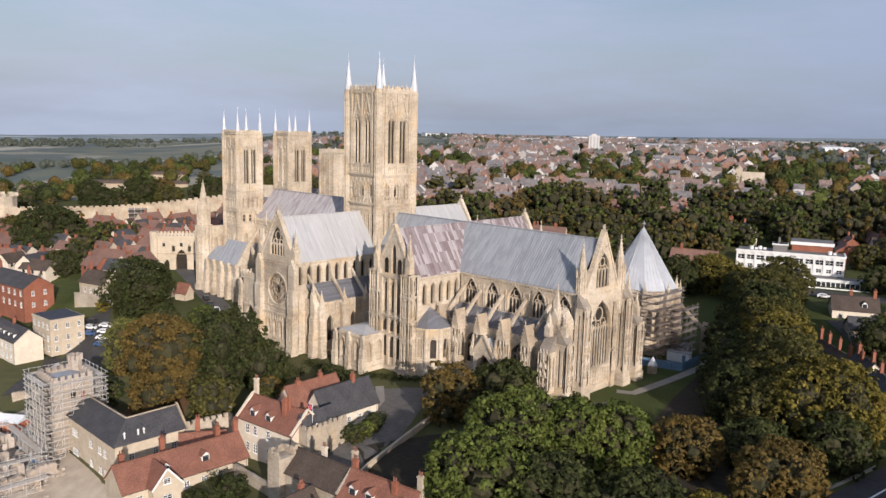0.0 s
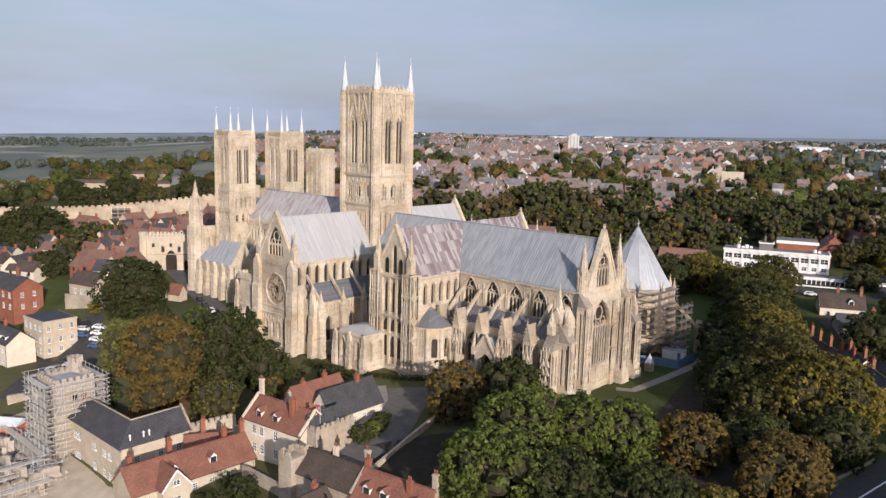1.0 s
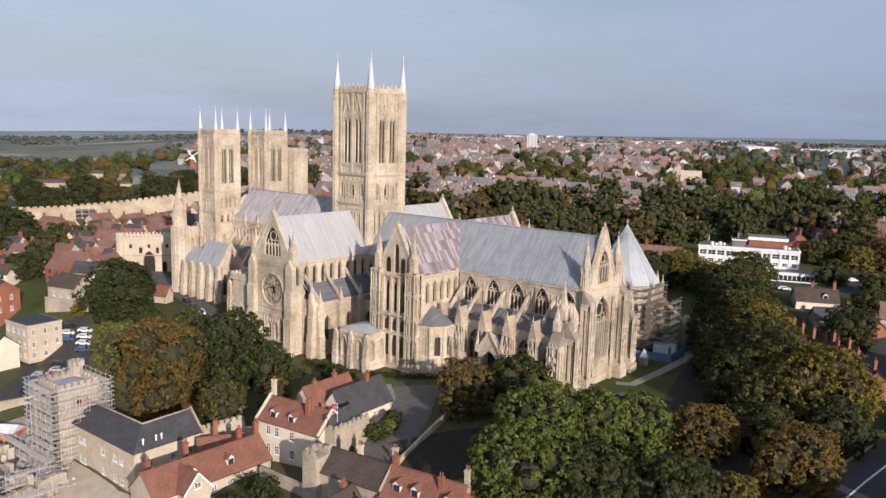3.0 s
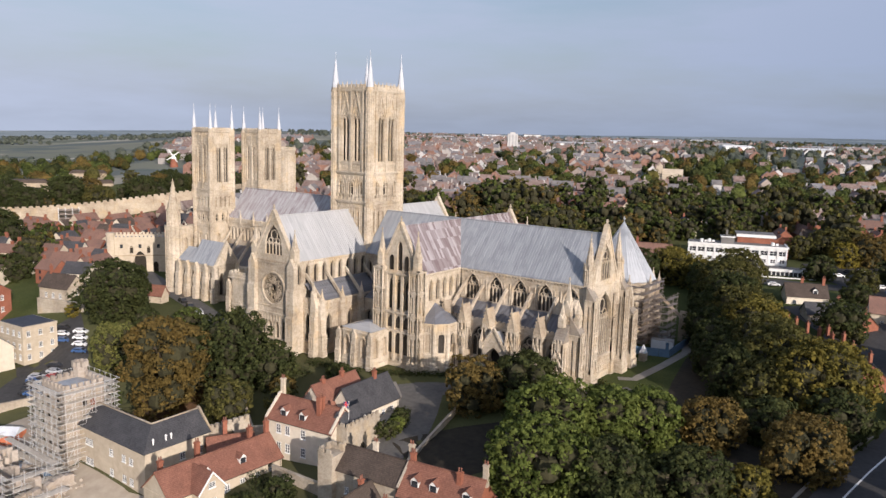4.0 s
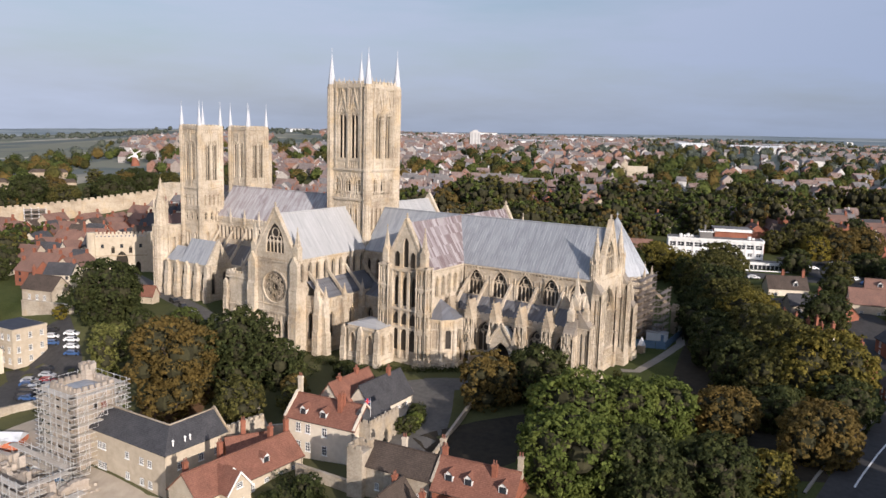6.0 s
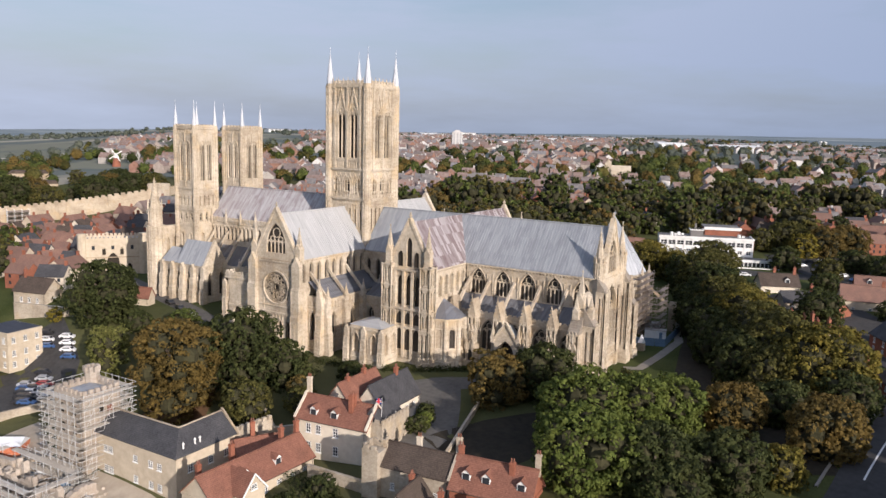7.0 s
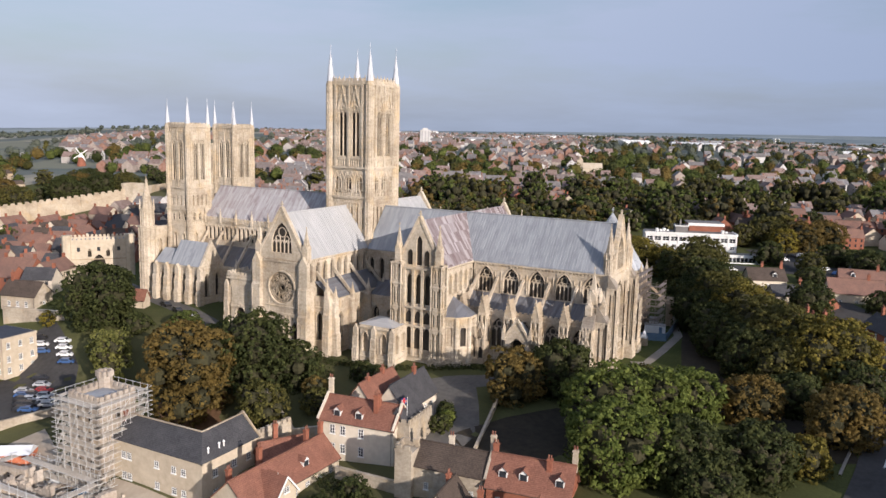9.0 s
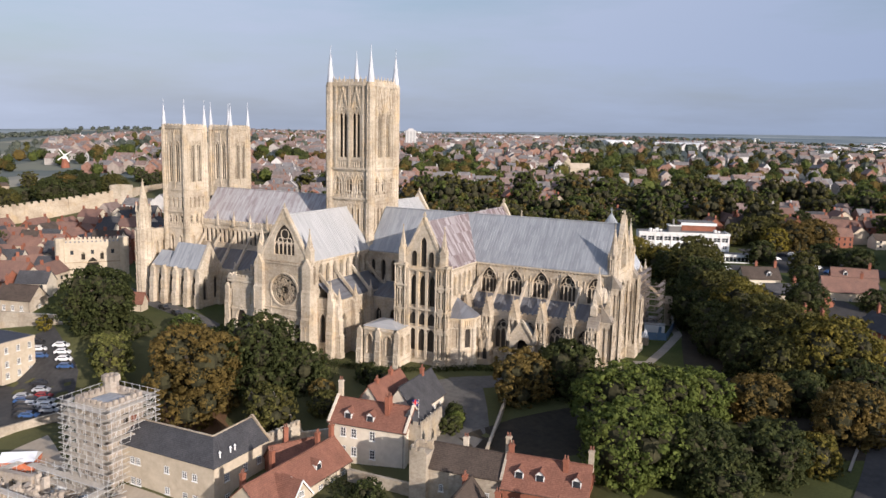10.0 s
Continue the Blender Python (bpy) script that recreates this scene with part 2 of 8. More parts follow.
LEAF = {
    "green": leaves("leaves_green", (0.055, 0.072, 0.015), (0.107, 0.137, 0.029), (0.185, 0.221, 0.053)),
    "dark": leaves("leaves_dark", (0.026, 0.033, 0.011), (0.051, 0.062, 0.020), (0.092, 0.105, 0.034)),
    "olive": leaves("leaves_olive", (0.046, 0.047, 0.014), (0.090, 0.088, 0.024), (0.161, 0.146, 0.042)),
    "leafy": leaves("leaves_leafy", (0.042, 0.055, 0.015), (0.083, 0.105, 0.026), (0.147, 0.174, 0.045)),
    "rust": leaves("leaves_rust", (0.086, 0.064, 0.020), (0.145, 0.103, 0.030), (0.205, 0.146, 0.042)),
    "lime": leaves("leaves_lime", (0.090, 0.098, 0.026), (0.150, 0.155, 0.042), (0.230, 0.225, 0.070)),
    "gold": leaves("leaves_gold", (0.130, 0.110, 0.018), (0.200, 0.165, 0.026), (0.290, 0.235, 0.040)),
    "amber": leaves("leaves_amber", (0.070, 0.064, 0.014), (0.144, 0.124, 0.024), (0.259, 0.210, 0.042)),
    # far leaves carry painted haze: paler and greyer than the near ones
    "hazed": leaves("leaves_hazed", (0.085, 0.102, 0.085), (0.110, 0.128, 0.103), (0.145, 0.160, 0.122)),
}


def ground_material():
    n = Nodes("grass_ground", 0.95, 0, 0.1)
    f, g, h = n.noise(2.0, 5), n.noise(0.05, 4), n.noise(0.004, 4)
    c = n.mix(0.5, n.ramp(f, [(0.3, (0.030, 0.042, 0.012)), (0.7, (0.080, 0.098, 0.030))]),
              n.ramp(g, [(0.35, (0.034, 0.046, 0.013)), (0.62, (0.105, 0.115, 0.042))]))
    c = n.mix(n.ramp(h, [(0.48, grey(0.0)), (0.6, grey(0.45))]), c, (0.14, 0.12, 0.065))
    n.bump(f, 0.5, 0.1)
    return n.done(c)


GRASS = ground_material()


def far_field_material():
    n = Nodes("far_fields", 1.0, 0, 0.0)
    v = n.nt.nodes.new("ShaderNodeTexVoronoi")
    v.inputs["Scale"].default_value = 0.0060
    n.link(n.co, v.inputs["Vector"])
    s = n.nt.nodes.new("ShaderNodeSeparateColor")
    n.link(v.outputs["Color"], s.inputs[0])
    # haze is painted in: field and wood colours pulled towards pale grey
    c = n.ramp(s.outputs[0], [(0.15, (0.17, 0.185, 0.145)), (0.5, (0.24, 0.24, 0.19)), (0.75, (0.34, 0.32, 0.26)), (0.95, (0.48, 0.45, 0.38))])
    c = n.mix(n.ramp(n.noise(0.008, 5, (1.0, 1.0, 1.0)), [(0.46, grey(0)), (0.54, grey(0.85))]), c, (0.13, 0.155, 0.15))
    return n.done(c)


FIELDS = far_field_material()

# ---------------------------------------------------------------- geometry helpers


class Geo:
    """Vertices and faces gathered for one mesh."""

    def __init__(self):
        self.v, self.f, self.core = [], [], 0

    def add(self, verts, faces, m=None):
        k = len(self.v)
        self.v += [tuple(m @ Vector(p)) for p in verts] if m is not None else [tuple(p) for p in verts]
        self.f += [tuple(i + k for i in f) for f in faces]
        return self

    def box(self, x0, x1, y0, y1, z0, z1, m=None):
        return self.prism([(x0, y0), (x1, y0), (x1, y1), (x0, y1)], z0, z1, m)

    def prism(self, poly, z0, z1, m=None, scale=1.0):
        n = len(poly)
        cx, cy = sum(p[0] for p in poly) / n, sum(p[1] for p in poly) / n
        v = [(x, y, z0) for x, y in poly] + [(cx + (x - cx) * scale, cy + (y - cy) * scale, z1) for x, y in poly]
        f = [(i, (i + 1) % n, n + (i + 1) % n, n + i) for i in range(n)] + [tuple(range(n - 1, -1, -1)), tuple(range(n, 2 * n))]
        return self.add(v, f, m)

    def cone(self, x, y, z0, z1, r, n=8, m=None, turn=0.0):
        v = [(x + r * math.cos(turn + 2 * math.pi * i / n), y + r * math.sin(turn + 2 * math.pi * i / n), z0) for i in range(n)] + [(x, y, z1)]
        return self.add(v, [(i, (i + 1) % n, n) for i in range(n)] + [tuple(range(n - 1, -1, -1))], m)

    def cyl(self, x, y, z0, z1, r, n=8, m=None, top=1.0):
        return self.prism([(x + r * math.cos(2 * math.pi * i / n), y + r * math.sin(2 * math.pi * i / n)) for i in range(n)], z0, z1, m, top)

    def gable(self, x0, x1, y0, y1, z0, z1, axis="x", m=None):
        """A roof-shaped prism with its ridge along axis."""
        if axis == "x":
            c = (y0 + y1) / 2
            v = [(x0, y0, z0), (x0, y1, z0), (x0, c, z1), (x1, y0, z0), (x1, y1, z0), (x1, c, z1)]
        else:
            c = (x0 + x1) / 2
            v = [(x0, y1, z0), (x1, y1, z0), (c, y1, z1), (x0, y0, z0), (x1, y0, z0), (c, y0, z1)]
            v = [v[i] for i in (1, 0, 2, 4, 3, 5)]
        return self.add(v, [(0, 2, 1), (3, 4, 5), (0, 1, 4, 3), (0, 3, 5, 2), (1, 2, 5, 4)], m)

    def slab(self, a, b, c, d, t):
        """A sheet of thickness t under the four corners a, b, c, d."""
        v = [a, b, c, d] + [(p[0], p[1], p[2] - t) for p in (a, b, c, d)]
        return self.add(v, [(0, 1, 2, 3), (7, 6, 5, 4), (0, 4, 5, 1), (1, 5, 6, 2), (2, 6, 7, 3), (3, 7, 4, 0)])

    def beam(self, p, q, w, h=None):
        p, q = Vector(p), Vector(q)
        d = q - p
        rot = d.to_track_quat("X", "Z").to_matrix().to_4x4()
        h = h or w
        return self.box(0, d.length, -w / 2, w / 2, -h / 2, h / 2, Matrix.Translation(p) @ rot)

    def mesh(self, name, mat):
        me = bpy.data.meshes.new(name)
        me.from_pydata(self.v, [], self.f)
        bm = bmesh.new()
        bm.from_mesh(me)
        bmesh.ops.recalc_face_normals(bm, faces=bm.faces)
        bm.to_mesh(me)
        bm.free()
        me.materials.append(mat)
        return me


def part(name, g, mat, parent, label="", m=None):
    """Links a Geo, or a finished mesh, as one mesh object under parent."""
    ob = new(name, g.mesh(name, mat) if isinstance(g, Geo) else g)
    ob.parent = parent
    if m is not None:
        ob.matrix_basis = m
    return tagged(ob, label)


def raw(g, name, mat):
    me = bpy.data.meshes.new(name)
    me.from_pydata(g.v, [], g.f)
    me.materials.append(mat)
    if g.core:                                               # core faces, coloured dark for the shade inside a crown
        me.materials.append(CROWN_SHADE)
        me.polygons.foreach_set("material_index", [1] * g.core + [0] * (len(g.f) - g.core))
    return me


def thing(name, label, category, m=None, group="", kind=""):
    ob = new(name)
    ob.empty_display_size = 0.5
    if m is not None:
        ob.matrix_basis = m
    return tagged(ob, label, category, group, kind)


def arch(w, sill, spring, k=1.0, n=4):
    """The outline of a pointed opening from its left foot over the apex to its right foot."""
    r = k * w
    c = math.acos((r - w / 2) / r)
    left = [(-w / 2 + r - r * math.cos(c * i / n), spring + r * math.sin(c * i / n)) for i in range(n + 1)]
    return [(-w / 2, sill)] + left + [(-x, z) for x, z in left[-2::-1]] + [(w / 2, sill)]


def pierced(g, length, z0, z1, openings, depth=0.7, m=None):
    """A wall from u=0 to length that faces -y, with pointed openings (u, w, sill, spring, k) whose reveals go in by depth."""
    u0 = 0.0
    q = lambda pts: g.add(pts, [tuple(range(len(pts)))], m)
    for u, w, sill, spring, k in sorted(openings):
        q([(u0, 0, z0), (u - w / 2, 0, z0), (u - w / 2, 0, z1), (u0, 0, z1)])
        out = [(u + x, z) for x, z in arch(w, sill, spring, k)]
        if sill > z0 + 0.01:
            q([(u - w / 2, 0, z0), (u + w / 2, 0, z0), (u + w / 2, 0, sill), (u - w / 2, 0, sill)])
        for (xa, za), (xb, zb) in zip(out, out[1:]):
            if xb - xa > 1e-6:
                q([(xa, 0, za), (xb, 0, zb), (xb, 0, z1), (xa, 0, z1)])
        ring = out + [out[0]]
        for (xa, za), (xb, zb) in zip(ring, ring[1:]):
            q([(xa, 0, za), (xa, depth, za), (xb, depth, zb), (xb, 0, zb)])
        u0 = u + w / 2
    q([(u0, 0, z0), (length, 0, z0), (length, 0, z1), (u0, 0, z1)])
    q([(0, depth + 0.25, z0), (length, depth + 0.25, z0), (length, depth + 0.25, z1), (0, depth + 0.25, z1)])
    q([(0, 0, z1), (length, 0, z1), (length, depth + 0.25, z1), (0, depth + 0.25, z1)])
    for u in (0, length):
        q([(u, 0, z0), (u, depth + 0.25, z0), (u, depth + 0.25, z1), (u, 0, z1)])


PANES = {}


def glaze(parent, m, u, w, sill, spring, k, depth=0.7, lights=0, mat=None, name="window", bar=STONE):
    """One window in an opening: its glass, and a tracery of mullions as a part of it."""
    key = (w, sill, spring, k, lights, (mat or GLASS).name, bar.name)
    if key not in PANES:
        out = arch(w, sill, spring, k)
        g = Geo()
        g.add([(x, 0, z) for x, z in out], [tuple(range(len(out)))])
        g.add([(x, 0.06, z) for x, z in out], [tuple(range(len(out)))])
        t = None
        if lights:
            t = Geo()
            d = 0.22 if w > 2 else 0.13
            rise = max(z for x, z in out) - spring
            for i in range(1, lights):
                x = -w / 2 + w * i / lights
                t.box(x - d / 2, x + d / 2, -0.28, 0.0, sill, spring + rise * (0.25 if lights > 2 else 0.5))
            if lights > 2:
                lw = w / lights
                for i in range(lights):
                    xa = -w / 2 + lw * i
                    pts = [(xa + lw / 2 + x, z) for x, z in arch(lw, spring - 0.1, spring, 1.0, 2)]
                    for (xa1, za), (xb1, zb) in zip(pts, pts[1:]):
                        t.beam((xa1, -0.14, za), (xb1, -0.14, zb), 0.24, d)
                ring(t, 0, spring + rise * 0.55, w * 0.19, d, 10)
                for s in (-1, 1):
                    ring(t, s * w * 0.22, spring + rise * 0.26, w * 0.12, d * 0.8, 8)
        PANES[key] = (g.mesh(name, mat or GLASS), t.mesh("tracery", bar) if t else None)
    gm, tm = PANES[key]
    at = m @ Matrix.Translation((u, depth * 0.8, 0))
    ob = part(name, gm, None, parent, m=at)
    if tm:
        part("tracery", tm, None, ob)
    return ob


def ring(g, x, z, r, d, n, y=-0.14):
    pts = [(x + r * math.cos(2 * math.pi * i / n), y, z + r * math.sin(2 * math.pi * i / n)) for i in range(n + 1)]
    for p, q in zip(pts, pts[1:]):
        g.beam(p, q, 0.2, d)


def facade(parent, name, p, rz, length, z0, z1, openings, depth=0.7, lights=0, mat=STONE, pane=None, label="", bands=(), arcade=()):
    """A pierced wall with its windows: p is the left foot as one looks at it, rz turns its outward side from south."""
    m = pose(p[0], p[1], 0, 0, 0, rz)
    g = Geo()
    pierced(g, length, z0, z1, openings, depth)
    for z, h in bands:
        g.box(-0.15, length + 0.15, -0.28, 0.1, z, z + h)
    for u, w, sill, spring, k in openings:                  # hood mould round each arch
        if w > 0.9:
            out = [(u + x, z) for x, z in arch(w + 0.35, spring - 0.4, spring, k)]
            for (xa, za), (xb, zb) in zip(out, out[1:]):
                g.beam((xa, -0.05, za), (xb, -0.05, zb), 0.3, 0.2)
            for e in (-1, 1):                               # colonnettes in the jambs
                g.cyl(u + e * (w / 2 + 0.12), -0.06, sill, spring, 0.11 if w < 2 else 0.15, 6)
    for za, zb, n in arcade:                                # blind arcading
        sp = length / n
        for i in range(n + 1):
            g.box(max(0, sp * i - 0.13), min(length, sp * i + 0.13), -0.2, 0.05, za, zb - sp * 0.5)
        for i in range(n):
            out = [(sp * (i + 0.5) + x, z) for x, z in arch(sp, zb - sp * 0.5 - 0.02, zb - sp * 0.5, 0.62, 3)]
            for (xa, z1b), (xb, z2b) in zip(out, out[1:]):
                g.beam((xa, -0.08, z1b), (xb, -0.08, z2b), 0.24, 0.2)
    w = part(name, g, mat, parent, label, m)
    for u, ww, sill, spring, k in openings:
        glaze(w, Matrix(), u, ww, sill, spring, k, depth, lights, pane)
    return w


def bays(length, n, w, sill, spring, k=1.0, start=0.0):
    s = length / n
    return [(start + s * (i + 0.5), w, sill, spring, k) for i in range(n)]


def panelled(x, y, rz, w, proj, tiers, mat=None, hoods=False, cap=True):
    """A buttress whose faces carry deep niches: tiers of (foot, head, share of the full depth and width)."""
    mat = mat or STONE
    g, slope = Geo(), Geo()
    for k, (za, zb, s) in enumerate(tiers):
        p, ww, h = proj * s, w * (0.8 + 0.2 * s), zb - za
        top = zb - (1.6 if hoods else 0.22 * h) - ww * 0.25
        tall = [(ww * 0.29, ww * 0.25, za + min(2.0, 0.12 * h), top, 1.0), (ww * 0.71, ww * 0.25, za + min(2.0, 0.12 * h), top, 1.0)]
        pierced(g, ww, za, zb, tall, 0.36, pose(-ww / 2, -p, 0))
        side = [(p * 0.45, min(0.8, p * 0.4), za + 0.12 * h, zb - 0.3 * h - 0.4, 1.0)] if p > 1.2 else []
        if hoods:
            side = [(p * f, p * 0.2, za + 1.2, zb - 1.8, 1.0) for f in (0.28, 0.68)]
        pierced(g, p + 0.3, za, zb, side, 0.3, pose(ww / 2, -p, 0, 0, 0, 90))
        pierced(g, p + 0.3, za, zb, [(p + 0.3 - u, a, b, c, d) for u, a, b, c, d in side], 0.3, pose(-ww / 2, 0.3, 0, 0, 0, 270))
        g.box(-ww / 2 - 0.12, ww / 2 + 0.12, -p - 0.14, 0.2, zb - 0.32, zb - 0.05)
        g.box(-ww / 2 - 0.1, ww / 2 + 0.1, -p - 0.12, 0.2, za - 0.02, za + 0.3)
        nx = proj * tiers[k + 1][2] if k + 1 < len(tiers) else 0.0
        slope.add([(-ww / 2, -p, zb), (ww / 2, -p, zb), (-ww / 2, -nx + 0.02, zb + (p - nx) * 1.4), (ww / 2, -nx + 0.02, zb + (p - nx) * 1.4), (-ww / 2, -nx + 0.02, zb), (ww / 2, -nx + 0.02, zb)],
              [(0, 1, 3, 2), (0, 2, 4), (1, 5, 3)])
        if hoods:                                             # canopies and bases of lost statues in the long niches
            for e in (-0.21, 0.21):
                for f in (0.22, 0.44):
                    z = za + f * h
                    g.box(e * ww - ww * 0.12, e * ww + ww * 0.12, -p - 0.12, -p + 0.5, z - 0.35, z)
                    g.gable(e * ww - ww * 0.19, e * ww + ww * 0.19, -p - 0.42, -p + 0.5, z + 1.6, z + 2.7, "y")
                    g.cone(e * ww, -p - 0.2, z + 2.5, z + 3.4, 0.16, 4)
        for e in (-1, 1):
            g.cyl(e * ww / 2, -p, za + 0.3, zb - 0.3, 0.16, 6)
        g.cyl(0, -p - 0.02, za + 0.3, zb - 0.3, 0.13, 6)
        for e in (-0.29, 0.0, 0.29):
            g.gable(e * ww - ww * 0.13, e * ww + ww * 0.13, -p - 0.2, -p + 0.1, zb - 0.3, zb + 0.75, "y")
    z0 = tiers[0][0]
    g.box(-w * 0.64, w * 0.64, -proj * 1.18, 0.3, z0 - 3.4, z0 - 1.2)
    g.box(-w * 0.58, w * 0.58, -proj * 1.08, 0.3, z0 - 1.2, z0 - 0.02)
    ob = part("buttress", g, mat, cathedral, m=pose(x, y, 0, 0, 0, rz))
    if cap:
        part("weathering", slope, WEATHER, ob, "grey weathered stone slope")
    return ob


PINS = {}


def pinnacle(parent, x, y, z, h, w=0.9, mat=None, name="pinnacle", rz=0):
    """A square shaft with gablets and a crocketed spirelet."""
    mat = mat or STONE
    key = (round(h, 2), w, mat.name)
    if key not in PINS:
        g = Geo()
        g.box(-w / 2, w / 2, -w / 2, w / 2, 0, h * 0.36)
        for r in (0, 90):
            g.gable(-w * 0.56, w * 0.56, -w * 0.56, w * 0.56, h * 0.33, h * 0.5, "x", pose(0, 0, 0, 0, 0, r))
        g.cone(0, 0, h * 0.36, h * 0.96, w * 0.6, 4, None, math.pi / 4)
        for i in range(1, 5):
            zz, rr = h * (0.36 + 0.12 * i), w * 0.5 * (1 - i / 5.2)
            for a in range(4):
                c, s = math.cos(a * math.pi / 2 + math.pi / 4), math.sin(a * math.pi / 2 + math.pi / 4)
                g.box(c * rr - 0.07, c * rr + 0.07, s * rr - 0.07, s * rr + 0.07, zz, zz + 0.16)
        g.box(-0.1, 0.1, -0.1, 0.1, h * 0.93, h)
        g.box(-0.22, 0.22, -0.06, 0.06, h * 0.955, h * 0.975)
        PINS[key] = g.mesh(name, mat)
    return part(name, PINS[key], None, parent, m=pose(x, y, z, 0, 0, rz))


BUTTS = {}


def buttress(parent, x, y, rz, w, proj, z0, z1, pin=0.0, mat=None):
    """A stepped buttress that stands out to -y before the turn, with weathered set-offs and a gabled head."""
    mat = mat or STONE
    key = (w, proj, round(z1 - z0, 2), mat.name)
    if key not in BUTTS:
        g, h = Geo(), z1 - z0
        pf = [(0.3, 0), (-1.16 * proj, 0), (-1.16 * proj, 0.07 * h), (-1.07 * proj, 0.085 * h), (-1.07 * proj, 0.11 * h), (-proj, 0.125 * h), (-proj, 0.40 * h),
              (-0.82 * proj, 0.40 * h + 0.36 * proj), (-0.82 * proj, 0.68 * h), (-0.64 * proj, 0.68 * h + 0.36 * proj), (-0.64 * proj, 0.92 * h), (0.3, 0.985 * h)]
        n = len(pf)
        g.add([(-w / 2, yy, zz) for yy, zz in pf] + [(w / 2, yy, zz) for yy, zz in pf],
              [tuple(range(n)), tuple(range(2 * n - 1, n - 1, -1))] + [(i, i + 1, n + i + 1, n + i) for i in range(n - 1)] + [(n - 1, 0, n, 2 * n - 1)])
        for zz, yy in ((0.40, 1.0), (0.68, 0.82)):
            g.box(-w * 0.56, w * 0.56, -proj * yy - 0.1, 0.2, h * zz - 0.3, h * zz - 0.02)
        for e in (-1, 1):
            g.cyl(e * (w / 2 - 0.02), -proj + 0.04, 0.125 * h, 0.395 * h, 0.15, 6)
            g.cyl(e * (w / 2 - 0.02), -proj * 0.82 + 0.04, 0.45 * h, 0.675 * h, 0.13, 6)
        for e in (-0.25, 0.25):
            out = [(e * w + x2, z2) for x2, z2 in arch(w * 0.4, 0.16 * h, 0.30 * h, 1.0, 3)]
            for (xa, za), (xb, zb) in zip(out, out[1:]):
                g.beam((xa, -proj - 0.02, za), (xb, -proj - 0.02, zb), 0.14, 0.12)
        g.gable(-w * 0.55, w * 0.55, -proj * 0.66, 0.3, h * 0.92, h * 0.92 + w * 0.95, "y")
        BUTTS[key] = g.mesh("buttress", mat)
    ob = part("buttress", BUTTS[key], None, parent, m=pose(x, y, z0, 0, 0, rz))
    if pin:
        pinnacle(ob, 0, -proj * 0.45, (z1 - z0) * 0.92, pin, w * 0.62, mat)
    return ob


def sheet_roof(g, a, b, c, d, rib=0.75, h=0.1, t=0.25, rolls=None):
    """Sheet metal from the eave a-b up to the ridge d-c; its standing rolls go into rolls, or into g."""
    g.slab(a, b, c, d, t)
    g = rolls or g
    a, b, c, d = map(Vector, (a, b, c, d))
    n = max(2, int((b - a).length / rib))
    up = (b - a).cross(d - a).normalized()
    if up.z < 0:
        up = -up
    for i in range(n + 1):
        p, q = a.lerp(b, i / n), d.lerp(c, i / n)
        if (q - p).length > 0.8:
            g.beam(p + up * h * 0.4, q + up * h * 0.4, 0.14, h)


def parapet(g, x0, x1, y, z, h=0.9, m=None, t=0.35):
    """A battlemented parapet along x."""
    n = max(2, int((x1 - x0) / 1.3))
    s = (x1 - x0) / n
    g.box(x0, x1, y - t / 2, y + t / 2, z, z + h * 0.5, m)
    for i in range(n):
        g.box(x0 + s * i + s * 0.2, x0 + s * i + s * 0.8, y - t / 2, y + t / 2, z + h * 0.5, z + h, m)

# ---------------------------------------------------------------- ground


def smooth(a, b, x):
    t = min(1.0, max(0.0, (x - a) / (b - a)))
    return t * t * (3 - 2 * t)


def height(x, y):
    """The lie of the land: a level close, a fall to the south, a long rise to the far horizon."""
    z = 4.4 * smooth(5, -45, x)
    z -= 2.0 * smooth(-30, -52, y) * smooth(-25, 10, x)
    z -= (6.5 - 2.0 * smooth(20, 60, x)) * smooth(-54, -76, y) * smooth(95, 60, x) + 9.5 * smooth(-40, -75, y) * smooth(10, -40, x) * (0.75)
    z -= (5.0 + 4.0 * smooth(10, 40, x)) * smooth(-84, -108, y) * smooth(110, 70, x)
    z -= 14.0 * smooth(-116, -190, y)
    z += 8.0 * smooth(45, 130, y)
    r = math.hypot(x - 150, y + 170)
    north = float(np.interp(r, [300, 620, 910, 2000, 4700], [0, 14, 29, 38, 39]))
    west = float(np.interp(r, [330, 440, 500, 1000, 2500, 4700], [0, 0, 6, 4, 10, 37]))
    k = smooth(48, 66, math.degrees(math.atan2(150 - x, y + 170)))
    z += (north * (1 - k) + west * k) * (1 + 0.04 * smooth(500, 1500, r) * noise.noise((x * 0.001, y * 0.001, 3)))
    far = float(np.interp(math.degrees(math.atan2(150 - x, y + 170)), [-2, 13, 29, 40, 54, 72], [84, 78, 56, 49, 28, -14]))
    if r > 1500:
        z += (far - z) * smooth(1300, 4700, r)
    return z


